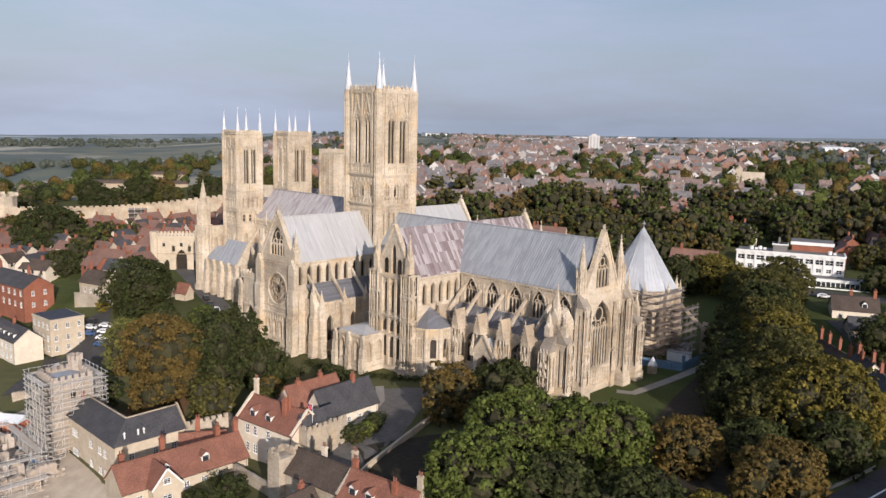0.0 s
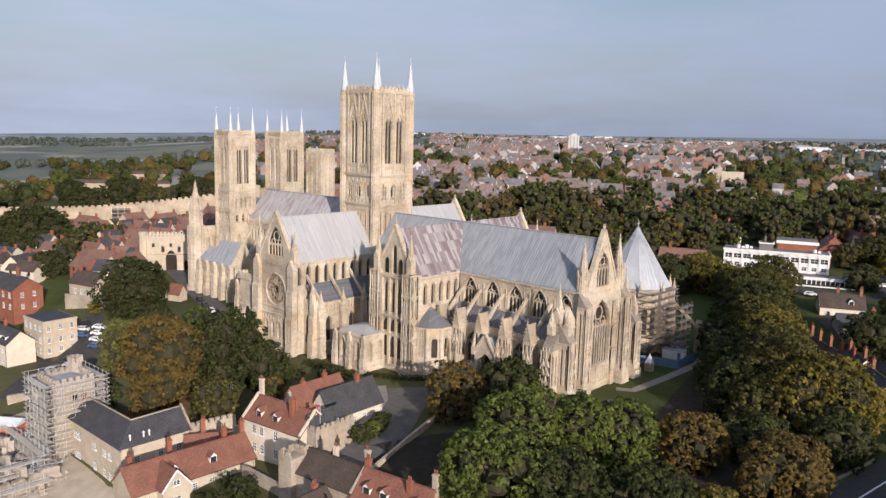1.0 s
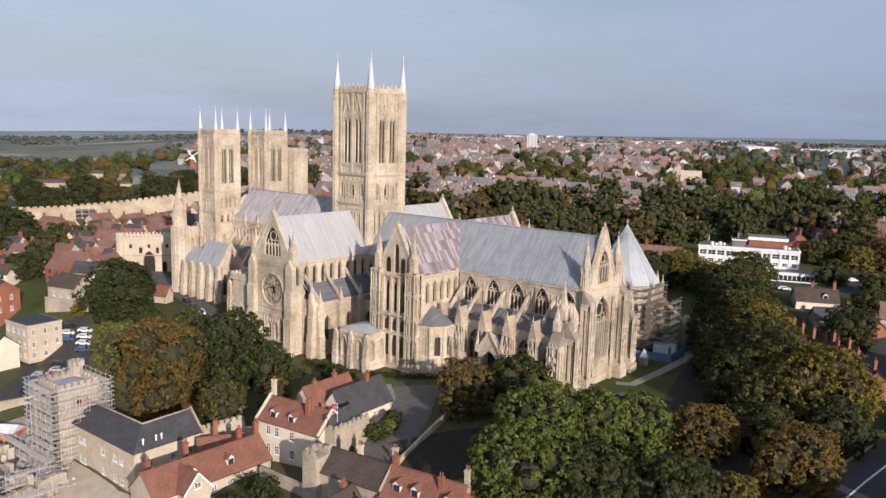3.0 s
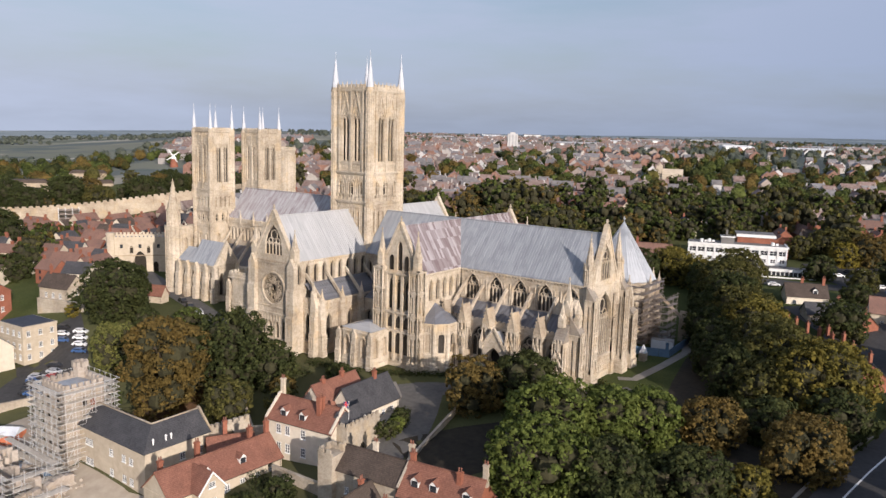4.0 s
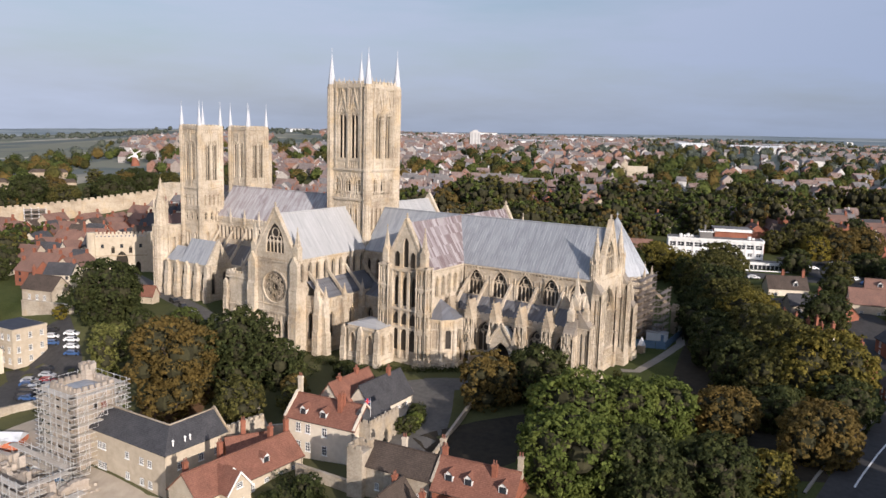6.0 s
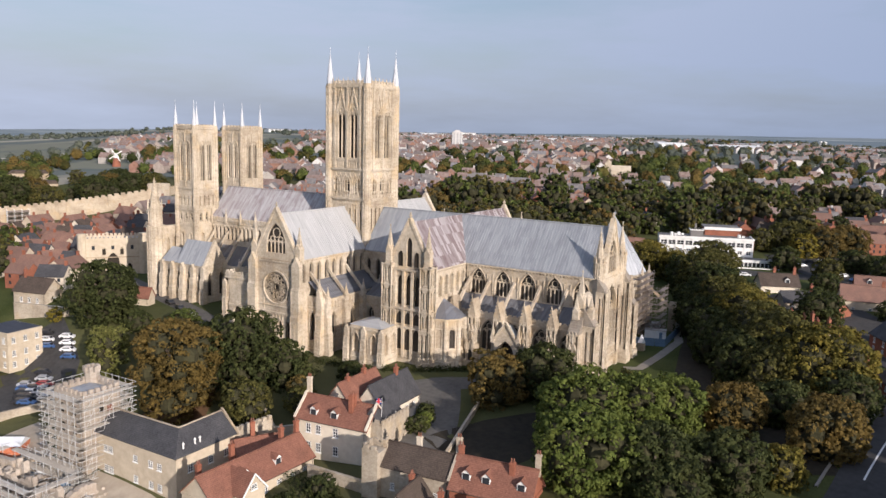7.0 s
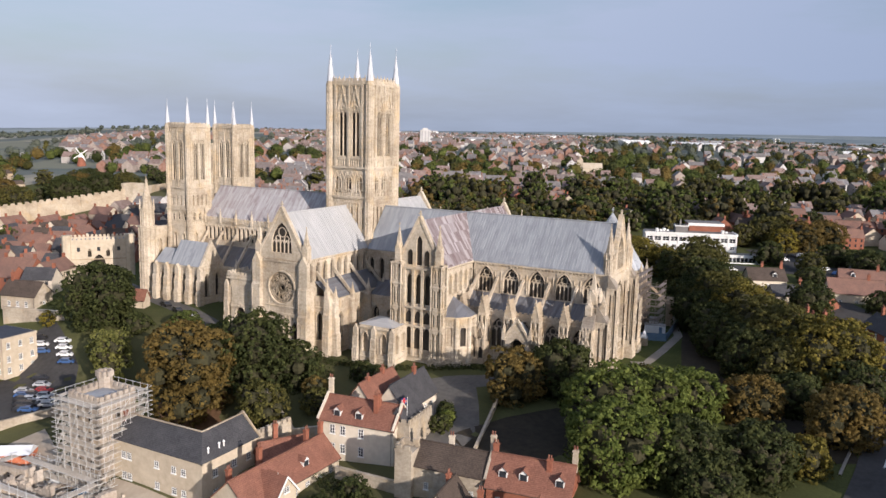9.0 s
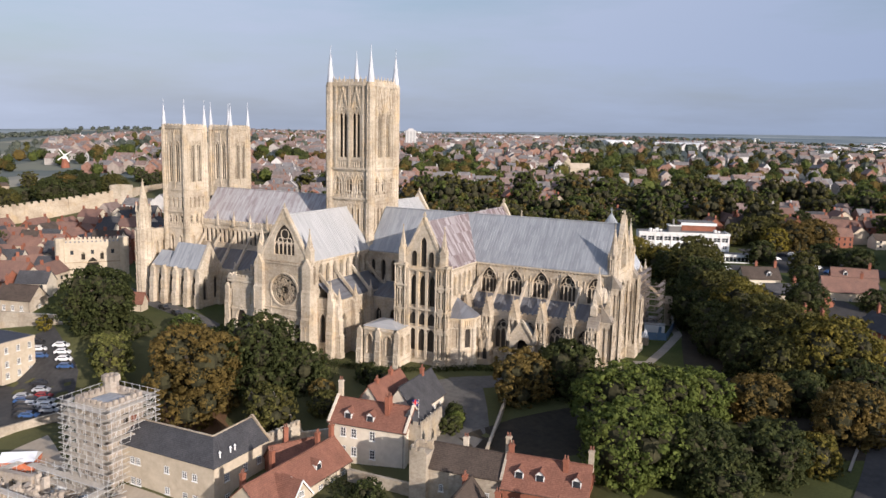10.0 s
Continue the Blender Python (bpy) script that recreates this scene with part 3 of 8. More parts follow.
def make_ground():
    g = Geo()
    rings = [4 * i for i in range(58)] + [238, 250, 275, 300, 340, 400]
    n = 192
    for k, r in enumerate(rings):
        for i in range(n):
            a = 2 * math.pi * i / n
            x, y = 50 + r * math.cos(a), -20 + r * math.sin(a)
            g.v.append((x, y, height(x, y)))
    for k in range(len(rings) - 1):
        for i in range(n):
            j = (i + 1) % n
            g.f.append((k * n + i, k * n + j, (k + 1) * n + j, (k + 1) * n + i))
    me = g.mesh("ground", GRASS)
    me.materials.append(FIELDS)
    ob = tagged(new("ground", me), "grass lawns and earth of the hill top", "ground", kind="structure")
    f = Geo()
    n = 192
    far = [400, 470, 560, 680, 850, 1100, 1400, 1800, 2300, 2900, 3500, 4100, 4600]
    for r in far:
        for i in range(n):
            a = 2 * math.pi * i / n
            x, y = 50 + r * math.cos(a), -20 + r * math.sin(a)
            f.v.append((x, y, height(x, y)))
    for k in range(len(far) - 1):
        for i in range(n):
            j = (i + 1) % n
            f.f.append((k * n + i, k * n + j, (k + 1) * n + j, (k + 1) * n + i))
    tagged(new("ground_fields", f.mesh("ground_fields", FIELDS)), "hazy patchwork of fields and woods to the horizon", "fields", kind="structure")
    return ob


ground = make_ground()


def strip(name, pts, width, mat, label, category, lift=0.06, kind="structure", raised=0.0):
    """A ribbon of road or path that follows the land."""
    g = Geo()
    fine = []
    for (xa, ya), (xb, yb) in zip(pts, pts[1:]):
        k = max(1, int(math.hypot(xb - xa, yb - ya) / 3))
        fine += [(xa + (xb - xa) * i / k, ya + (yb - ya) * i / k) for i in range(k)]
    fine.append(pts[-1])
    cross = 5
    for i, (x, y) in enumerate(fine):
        a, b2 = fine[max(0, i - 1)], fine[min(len(fine) - 1, i + 1)]
        d = Vector((b2[0] - a[0], b2[1] - a[1])).normalized()
        for s in range(cross):
            o = (s / (cross - 1) - 0.5) * width
            px, py = x - d.y * o, y + d.x * o
            g.v.append((px, py, height(px, py) + lift + raised))
    for i in range(len(fine) - 1):
        for s in range(cross - 1):
            k = i * cross + s
            g.f.append((k, k + 1, k + cross + 1, k + cross))
    if raised:
        k = len(g.v)
        for i in range(len(fine)):
            for s in (0, cross - 1):
                x, y, z = g.v[i * cross + s]
                g.v.append((x, y, z - raised - 0.2))
        for i in range(len(fine) - 1):
            for e, s in ((0, 0), (1, cross - 1)):
                g.f.append((i * cross + s, (i + 1) * cross + s, k + 2 * (i + 1) + e, k + 2 * i + e))
    return tagged(new(name, g.mesh(name, mat)), label, category, kind=kind)


strip("road", [(46, -33), (51, -38), (55.5, -46), (60, -55), (61, -63), (63, -72)], 11, ASPHALT, "grey asphalt lane bending past the lodge", "road")
strip("road_close", [(48, -36), (56, -30), (70, -24), (84, -14), (90, -4)], 8, ASPHALT, "asphalt drive round the east end of the church", "road", 0.075)
strip("path", [(82, 3), (85.5, 5), (86.5, 20), (87, 38), (80, 60)], 2.5, PAVING, "pale paved footpath across the lawn", "path", 0.09)
strip("road_minster", [(-110, -8), (-80, -18), (-59, -25.5), (-45, -30), (-24, -36), (-10, -47)], 6.5, ASPHALT, "grey lane along the south side of the church", "road", 0.12)
strip("pavement", [(41, -36), (47, -41), (50.5, -48), (54.5, -56), (55.5, -63)], 2.0, PAVING, "paved footway with a stone kerb", "pavement", 0.07, raised=0.14)
strip("car_park", [(-36, -88), (-50, -72), (-72, -62)], 18, TARMAC, "asphalt car park below the church", "car park", 0.1)
strip("ruin_ground", [(-30, -98), (-12, -106), (4, -108), (14, -112)], 22, EARTH, "pale trodden earth round the ruins", "earth", 0.12)
strip("road_east", [(160, -60), (156, -20), (150, 20), (146, 60), (138, 120), (120, 180)], 9, TARMAC, "asphalt street beside the houses", "road", 0.1)
strip("road_corner", [(134, -70), (138.5, -40), (141, -18), (144.5, 4), (147, 30)], 9.5, TARMAC, "dark asphalt street beside the tall trees", "road", 0.13)
strip("road_marking", [(138.6, -36), (140.9, -18), (144.2, 3)], 0.35, WHITE, "white line painted along the street", "road marking", 0.17)
strip("kerb", [(131.5, -42), (134.2, -24), (135.6, -14), (138.6, 2)], 0.5, PAVING, "pale stone kerb along the street", "kerb", 0.05, raised=0.3)
# three dark strips paint the trees' shade onto the lawn
strip("leaf_mould", [(70, -64), (76, -52), (84, -44), (92, -40)], 20, TREE_SHADE, "dark ground painted as the shade under the green trees", "leaves", 0.07)
strip("leaf_mould", [(90, 60), (95, 30), (99, 10), (104, -10), (110, -20)], 11, TREE_SHADE, "dark ground painted as tree shade at the edge of the lawn", "leaves", 0.05)
strip("leaf_mould", [(96, 62), (101, 36), (106, 14), (112, -8), (120, -26), (126, -40)], 20, TREE_SHADE, "dark ground painted as the shade under the row of trees", "leaves", 0.07)
strip("building_site", [(-38, -111), (-14, -111), (13, -110), (34, -106)], 25, EARTH, "dusty ground of the building site", "ground", 0.08)
strip("car_park", [(140, 128), (118, 150), (104, 176)], 34, TARMAC, "asphalt car park behind the houses", "car park", 0.25)
strip("yard", [(108, 104), (126, 82), (140, 66), (150, 50)], 24, TARMAC, "asphalt yards between the houses", "yard", 0.2)
strip("hall_yard", [(6, -99.5), (22, -99.5), (34, -101)], 9, EARTH, "trodden stony yard below the hall", "ground", 0.16)
strip("road_north", [(146, 140), (100, 128), (50, 120), (10, 118)], 10, TARMAC, "asphalt street before the white building", "road", 0.12)

# ---------------------------------------------------------------- the cathedral

cathedral = thing("cathedral", "large pale limestone gothic cathedral with grey lead roofs", "cathedral")
CX, CY = 0.4, -0.8               # the crossing tower's middle


def tower(cx, cy, half, z0, name, stages, spire, label):
    """A square tower: stages of (z0, z1, openings a side, width, sill, spring, lights, pane), corner turrets, parapet and four spires."""
    core = Geo()
    core.box(cx - half + 1.0, cx + half - 1.0, cy - half + 1.0, cy + half - 1.0, z0, stages[-1][1] - 0.5)
    t = part(name, core, STONE_D, cathedral, label)
    corners = [(-half, -half, 0), (half, -half, 90), (half, half, 180), (-half, half, 270)]
    ztop = stages[-1][1]
    for za, zb, n, w, sill, spring, lights, pane in stages:
        for (ox, oy, rz) in corners:
            margin = half * 0.2
            ops = [(margin + (2 * half - 2 * margin) * (i + 0.5) / n, w, sill, spring, 1.15) for i in range(n)]
            if n == 2 and zb - za > 15 and sill > 30:        # twin lights under one arch
                q = w * 0.25
                ops = [(half + e * half * 0.31 + o * q, w * 0.41, sill, spring, 1.15) for e in (-1, 1) for o in (-1, 1)]
            f = facade(t, "stage_wall", (cx + ox, cy + oy), rz, 2 * half, za, zb, ops, 0.6, 0 if len(ops) == 4 and zb - za > 15 else lights, STONE, pane, bands=((zb - 0.55, 0.45), (za + (zb - za) * 0.5, 0.18)) if zb - za < 15 or sill < 30 else ((zb - 0.55, 0.45),),
                       arcade=((zb - half * 0.42, zb - 0.6, 11),) if sill > 30 and zb - za > 15 else (((za + 0.3, za + half * 0.3, 9),) if n == 3 else ()))
    for ox, oy, rz in corners:                                # clasping octagonal turrets
        g = Geo()
        r = half * 0.16
        x, y = cx + ox * 0.955, cy + oy * 0.955
        g.cyl(x, y, z0, ztop + 0.6, r, 8)
        for za, zb, *_ in stages:
            g.cyl(x, y, zb - 0.6, zb - 0.1, r + 0.2, 8)
            g.cyl(x, y, (za + zb) / 2, (za + zb) / 2 + 0.3, r + 0.15, 8)
        for k in range(8):                                    # thin shafts up the turret
            a = 2 * math.pi * (k + 0.5) / 8
            g.cyl(x + (r + 0.02) * math.cos(a), y + (r + 0.02) * math.sin(a), z0, ztop, 0.16, 5)
        for i in range(int((ztop - z0) / 3.4)):               # moulded rings
            g.cyl(x, y, z0 + 3.4 * i + 1.4, z0 + 3.4 * i + 1.7, r + 0.24, 8)
        part("turret", g, STONE, t)
        s = Geo()
        zs = ztop + 0.6
        s.cyl(x, y, zs, zs + spire * 0.12, r * 0.86, 8)
        s.cone(x, y, zs + spire * 0.12, zs + spire * 0.93, r * 0.84, 8)
        s.cyl(x, y, zs + spire * 0.92, zs + spire * 1.06, 0.07, 5)
        part("spire", s, SPIRE, t, "pale lead-covered spirelet")
    g = Geo()
    for k in range(4):
        parapet(g, -half, half, -half, ztop, half * 0.2, pose(cx, cy, 0, 0, 0, 90 * k), 0.4)
        for i in range(1, 8):                                 # small finials along the parapet
            if half > 6:
                g.cone(-half + 2 * half * i / 8, -half, ztop + half * 0.18, ztop + half * 0.36, 0.22, 4, pose(cx, cy, 0, 0, 0, 90 * k))
    part("parapet", g, STONE, t)
    return t


ct = tower(CX, CY, 7.1, 20, "central_tower",
           [(20, 39, 6, 0.9, 30, 35.5, 0, STONE_D), (39, 47.6, 3, 2.0, 40.2, 43.2, 0, STONE_D), (47.6, 71.2, 2, 2.7, 50.8, 62.2, 2, LOUVRE_GLOOM)], 9.6,
           "tall crossing tower of carved limestone")
# gables over the twin belfry windows, and narrow lights inside the arcades
for k, (ox, oy) in enumerate(((0, -1), (1, 0), (0, 1), (-1, 0))):
    m = pose(CX, CY, 0, 0, 0, 90 * k)
    g = Geo()
    for u in (-2.2, 2.2):
        out = [(u + x, z) for x, z in arch(3.5, 50.5, 62.0, 1.0, 5)]
        for (xa, za), (xb, zb) in zip(out, out[1:]):
            g.beam((xa, -7.2, za), (xb, -7.2, zb), 0.32, 0.34)
        ring(g, u, 64.2, 0.62, 0.2, 10, -7.2)
        for s in (-1, 1):
            g.beam((u + s * 2.1, -7.3, 62.5), (u, -7.3, 69.6), 0.35, 0.45)
        for i in range(4):
            g.beam((u - 1.4 + 0.9 * i, -7.2, 66.0), (u - 1.4 + 0.9 * i + 0.3, -7.2, 69.8), 0.16, 0.2)
    for i in range(15):
        u = -5.6 + 0.8 * i
        g.box(u - 0.1, u + 0.1, -7.32, -7.0, 47.9, 50.0)
        if i % 2 == 0:
            g.box(u - 0.12, u + 0.12, -7.35, -7.0, 70.0, 71.2)
    for z, out in ((39.0, 0.55), (47.5, 0.6), (50.1, 0.3), (71.0, 0.45)):
        g.box(-6.6, 6.6, -7.1 - out, -6.9, z - 0.25, z + 0.25)
        g.box(-6.6, 6.6, -7.1 - out * 0.5, -6.9, z - 0.6, z - 0.25)
    for i in range(7):                                        # blind arcade below the cornice
        u = -5.25 + 1.75 * i
        g.cyl(u, -7.15, 40.2, 44.4, 0.15, 6)
        for s in (-1, 1):
            if -6 < u + s * 0.9 < 6:
                g.beam((u, -7.15, 44.3), (u + s * 0.86, -7.15, 46.4), 0.24, 0.26)
    for i in range(12):                                       # small shafts of the lower arcade
        u = -5.5 + i
        g.cyl(u, -7.12, 30.0, 37.0, 0.13, 5)
        g.beam((u, -7.12, 36.9), (u + 0.5, -7.12, 38.2), 0.2, 0.2)
        g.beam((u + 1.0, -7.12, 36.9), (u + 0.5, -7.12, 38.2), 0.2, 0.2)
    for u in (-2.2, 2.2):                                     # crockets up the gables
        for s in (-1, 1):
            for i in range(6):
                w = (i + 0.5) / 6
                g.cone(u + s * 2.1 * (1 - w), -7.35, 62.7 + 7.1 * w, 63.5 + 7.1 * w, 0.22, 4)
        g.cone(u, -7.35, 69.6, 71.6, 0.3, 4)
    for u in (-4.6, 0.0, 4.6):
        g.box(u - 0.32, u + 0.32, -7.55, -7.0, 47.8, 70.4)
        g.cone(u, -7.3, 70.4, 72.6, 0.5, 4, None, math.pi / 4)
    part("gablet_band", g, STONE, ct, m=m)
    slots = Geo()
    for u in (-2.85, 0.0, 2.85):
        slots.box(u - 0.4, u + 0.4, -6.68, -6.5, 40.5, 43.8)
    part("slit_light", slots, LOUVRE_GLOOM, ct, m=m)
for ty in (-10.0, 10.6):
    wt = tower(-60.6, ty, 4.5, 4, "west_tower",
               [(4, 27, 2, 1.3, 19.5, 23.0, 0, STONE_D), (27, 32, 3, 1.0, 28.0, 29.8, 0, LOUVRE_GLOOM), (32, 39, 4, 0.75, 33, 35.8, 0, STONE_D), (39, 58.3, 2, 2.0, 41.2, 52.0, 2, LOUVRE_GLOOM)],
               7.4, "slender limestone west tower")
    for k in range(4):                                        # moulded arches over the paired lights
        g = Geo()
        for u in (-1.4, 1.4):
            out = [(u + x, z) for x, z in arch(2.1, 41.0, 52.2, 1.0, 5)]
            for (xa, za), (xb, zb) in zip(out, out[1:]):
                g.beam((xa, -4.6, za), (xb, -4.6, zb), 0.3, 0.3)
            ring(g, u, 53.0, 0.4, 0.16, 8, -4.55)
        for u in (-3.3, 0.0, 3.3):
            g.box(u - 0.2, u + 0.2, -4.75, -4.4, 39.2, 56.5)
        for z in (45.0, 49.0):
            for u in (-3.3, 0.0, 3.3):
                g.box(u - 0.32, u + 0.32, -4.85, -4.4, z, z + 0.3)
        part("arch_moulding", g, STONE, wt, m=pose(-60.6, ty, 0, 0, 0, 90 * k))


def ridge_roof(name, x0, x1, y0, y1, ze, zr, axis, mat, label, rib=0.75):
    """Two lead slopes and a ridge roll."""
    g, rolls = Geo(), Geo()
    if axis == "x":
        c = (y0 + y1) / 2
        sheet_roof(g, (x0, y0, ze), (x1, y0, ze), (x1, c, zr), (x0, c, zr), rib, rolls=rolls)
        sheet_roof(g, (x1, y1, ze), (x0, y1, ze), (x0, c, zr), (x1, c, zr), rib * 2, rolls=rolls)
        ridge = Geo().beam((x0, c, zr + 0.1), (x1, c, zr + 0.1), 0.4, 0.35)
    else:
        c = (x0 + x1) / 2
        sheet_roof(g, (x1, y0, ze), (x1, y1, ze), (c, y1, zr), (c, y0, zr), rib, rolls=rolls)
        sheet_roof(g, (x0, y1, ze), (x0, y0, ze), (c, y0, zr), (c, y1, zr), rib * 2, rolls=rolls)
        ridge = Geo().beam((c, y0, zr + 0.1), (c, y1, zr + 0.1), 0.4, 0.35)
    ob = part(name, g, mat, cathedral, label)
    part("ridge_roll", ridge, mat, ob)
    tagged(part("lead_roll", rolls, mat, ob), kind="stuff")
    return ob


def lean_to(name, x0, x1, y0, y1, ze, zt, side, label="lead-covered aisle roof"):
    """A single slope whose low edge lies on the given side (s, n, e, w)."""
    g = Geo()
    c = {"s": [(x0, y0, ze), (x1, y0, ze), (x1, y1, zt), (x0, y1, zt)], "n": [(x1, y1, ze), (x0, y1, ze), (x0, y0, zt), (x1, y0, zt)],
         "e": [(x1, y0, ze), (x1, y1, ze), (x0, y1, zt), (x0, y0, zt)], "w": [(x0, y1, ze), (x0, y0, ze), (x1, y0, zt), (x1, y1, zt)]}[side]
    rolls = Geo()
    sheet_roof(g, *c, 0.9, rolls=rolls)
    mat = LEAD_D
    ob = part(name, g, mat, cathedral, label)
    tagged(part("lead_roll", rolls, mat, ob), kind="stuff")
    return ob


def corbels(parent, x0, x1, y, z, rz=0, p=(0, 0)):
    """A cornice on small blocks under the eaves."""
    g = Geo()
    n = int((x1 - x0) / 0.9)
    g.box(x0, x1, -0.35, 0.3, z, z + 0.35)
    for i in range(n):
        u = x0 + (i + 0.5) * (x1 - x0) / n
        g.box(u - 0.16, u + 0.16, -0.28, 0.1, z - 0.35, z)
    part("cornice", g, STONE, parent, m=pose(p[0], p[1], 0, 0, 0, rz))


# choir: five eastern bays, and the older bays west of the small transept
EX0, EX1 = 41.6, 77.6
ridge_roof("choir_roof", 8, EX1 - 0.6, -9.3, 9.3, 24.9, 36.3, "x", LEAD_X, "steep grey lead roof with dark streaks")
s = (EX1 - EX0) / 5
for side, rz, p in (("s", 0, (EX0, -9.0)), ("n", 180, (EX1, 9.0))):
    f = facade(cathedral, "clerestory_wall", p, rz, EX1 - EX0, 13, 24.6, bays(EX1 - EX0, 5, 4.3, 16.8, 19.9, 0.95), 0.9, 4)
    corbels(f, 0, EX1 - EX0, 0, 24.3)
    for i in range(6):
        for o in (-0.85, 0.85):                              # blind lancets between the windows
            g = Geo()
            u = min(max(s * i + o, 0.4), EX1 - EX0 - 0.4)
            g.cyl(u, -0.1, 17, 22.4, 0.17, 6)
            part("shaft", g, STONE, f)
    f = facade(cathedral, "clerestory_wall", (7.6 if side == "s" else 27.9, -9.0 if side == "s" else 9.0), rz, 20.3, 11, 24.6, bays(20.3, 6, 1.5, 16.5, 21.2, 1.1), 0.8, 0)
    corbels(f, 0, 20.3, 0, 24.3)
for side, rz, p in (("s", 0, (EX0, -16.0)), ("n", 180, (EX1, 16.0))):
    f = facade(cathedral, "aisle_wall", p, rz, EX1 - EX0, 0, 13.4, bays(EX1 - EX0, 5, 4.2, 4.2, 8.4, 0.95), 1.0, 3, bands=((1.2, 0.3), (3.1, 0.25), (12.3, 0.3)), arcade=((1.5, 3.1, 30),))
    g = Geo()
    parapet(g, 0, EX1 - EX0, 0.1, 13.4, 0.7)
    part("parapet", g, STONE, f)
    f = facade(cathedral, "aisle_wall", (13 if side == "s" else 27.5, -16.0 if side == "s" else 16), rz, 14.5, 0, 13.4, bays(14.5, 3, 2.0, 3.6, 8.5, 1.1), 0.8, 2, bands=((12.3, 0.3),))
    sg = -1 if side == "s" else 1
    lean_to("aisle_roof", 7.6, 27.8, -15.8 if sg < 0 else 9, -9 if sg < 0 else 15.8, 13.4, 16.4, side)
    lean_to("aisle_roof", EX0, EX1 - 1.2, -15.8 if sg < 0 else 9, -9 if sg < 0 else 15.8, 13.2, 16.6, side)
for i in range(6):                                            # buttresses with flyers
    x = EX0 + s * i
    if i == 0:
        x += 1.4
    if i == 5:
        continue
    for sg in (-1, 1):
        if sg < 0:
            b = panelled(x, -16, 0, 2.0, 2.4, [(3.4, 12.9, 1.0)], hoods=True, cap=False)
            g = Geo().gable(-1.15, 1.15, -2.55, 0.9, 12.85, 17.4, "y")
            for i in range(1, 6):                             # crockets up the front edges
                for e in (-1, 1):
                    g.box(e * 1.15 * (1 - i / 6) - 0.12, e * 1.15 * (1 - i / 6) + 0.12, -2.72, -2.5, 12.9 + 0.84 * i, 13.25 + 0.84 * i)
            g.cone(0, -2.4, 17.0, 18.9, 0.28, 4)
            part("gabled_head", g, STONE_D, b, "steep gabled stone head")
        else:
            b = buttress(cathedral, x, 16 * sg, 180, 2.0, 2.5, 0, 15.6, 4.2)
        g = Geo()
        for k in range(8):
            t0, t1 = k / 8, (k + 1) / 8
            za = lambda t: 13.4 + 6.2 * t + 1.3 * math.sin(t * math.pi * 0.5)
            g.beam((x, sg * (16.6 - 7.5 * t0), za(t0)), (x, sg * (16.6 - 7.5 * t1), za(t1)), 0.55, 0.8)
        part("flying_buttress", g, STONE, cathedral)

# the gabled south porch and the little chantry beside it
g = Geo()
m = pose(EX0 + 2.0 * s + 0.4 * s, -16, 0)
pw = 6.4
pierced(g, pw, 0, 8.6, [(pw / 2, 4.8, 0, 4.5, 0.85)], 2.4, Matrix.Translation((-pw / 2, -3.2, 0)))
g.box(-pw / 2 + 0.02, -pw / 2 + 0.7, -0.34, 0, 0, 8.55)
g.box(pw / 2 - 0.7, pw / 2 - 0.02, -0.34, 0, 0, 8.55)
for sgn in (-1, 1):
    g.beam((sgn * (pw / 2 + 0.1), -3.3, 8.2), (0, -3.3, 13.0), 0.6, 0.5)
g.add([(-pw / 2, -3.23, 8.6), (pw / 2, -3.23, 8.6), (0, -3.23, 12.7), (-pw / 2, -2.6, 8.6), (pw / 2, -2.6, 8.6), (0, -2.6, 12.7)],
      [(0, 1, 2), (5, 4, 3), (0, 3, 4, 1), (1, 4, 5, 2), (2, 5, 3, 0)])
porch = part("south_porch", g, STONE, cathedral, "deep gabled stone porch", m)
part("porch_roof", Geo().gable(-pw / 2 + 0.2, pw / 2 - 0.2, -2.6, 0, 8.6, 12.0, "y"), LEAD_Y, porch)
# flat dark sheet that paints the shaded depth of the porch
part("doorway", Geo().box(-2.0, 2.0, -0.75, -0.6, 0, 7.0), LOUVRE_GLOOM, porch, "dark recessed doorway")
for sgn in (-1, 1):
    pinnacle(porch, sgn * (pw / 2 + 0.3), -3.2, 7.5, 5.0, 0.9)
m = pose(EX0 + 0.75 * s, -16, 0)
g = Geo()
pierced(g, 6.0, 0, 6.0, bays(6.0, 3, 1.3, 1.6, 3.6, 1.0), 0.6, Matrix.Translation((-3, -3.4, 0)))
g.box(-2.98, -2.6, -2.5, 0, 0, 5.95)
g.box(2.6, 2.98, -2.5, 0, 0, 5.95)
g.box(-2.97, 2.97, -2.5, 0, 5.4, 5.93)
parapet(g, -3, 3, -3.3, 6.0, 0.9)
ch = part("chantry_chapel", g, STONE_D, cathedral, "small battlemented chantry with pinnacles", m)
part("window", Geo().box(-2.7, 2.7, -2.95, -2.85, 1.5, 5.0), GLASS, ch)
for u in (-3, -1, 1, 3):
    pinnacle(ch, u, -3.5, 4.5, 4.6, 0.6, STONE_D)

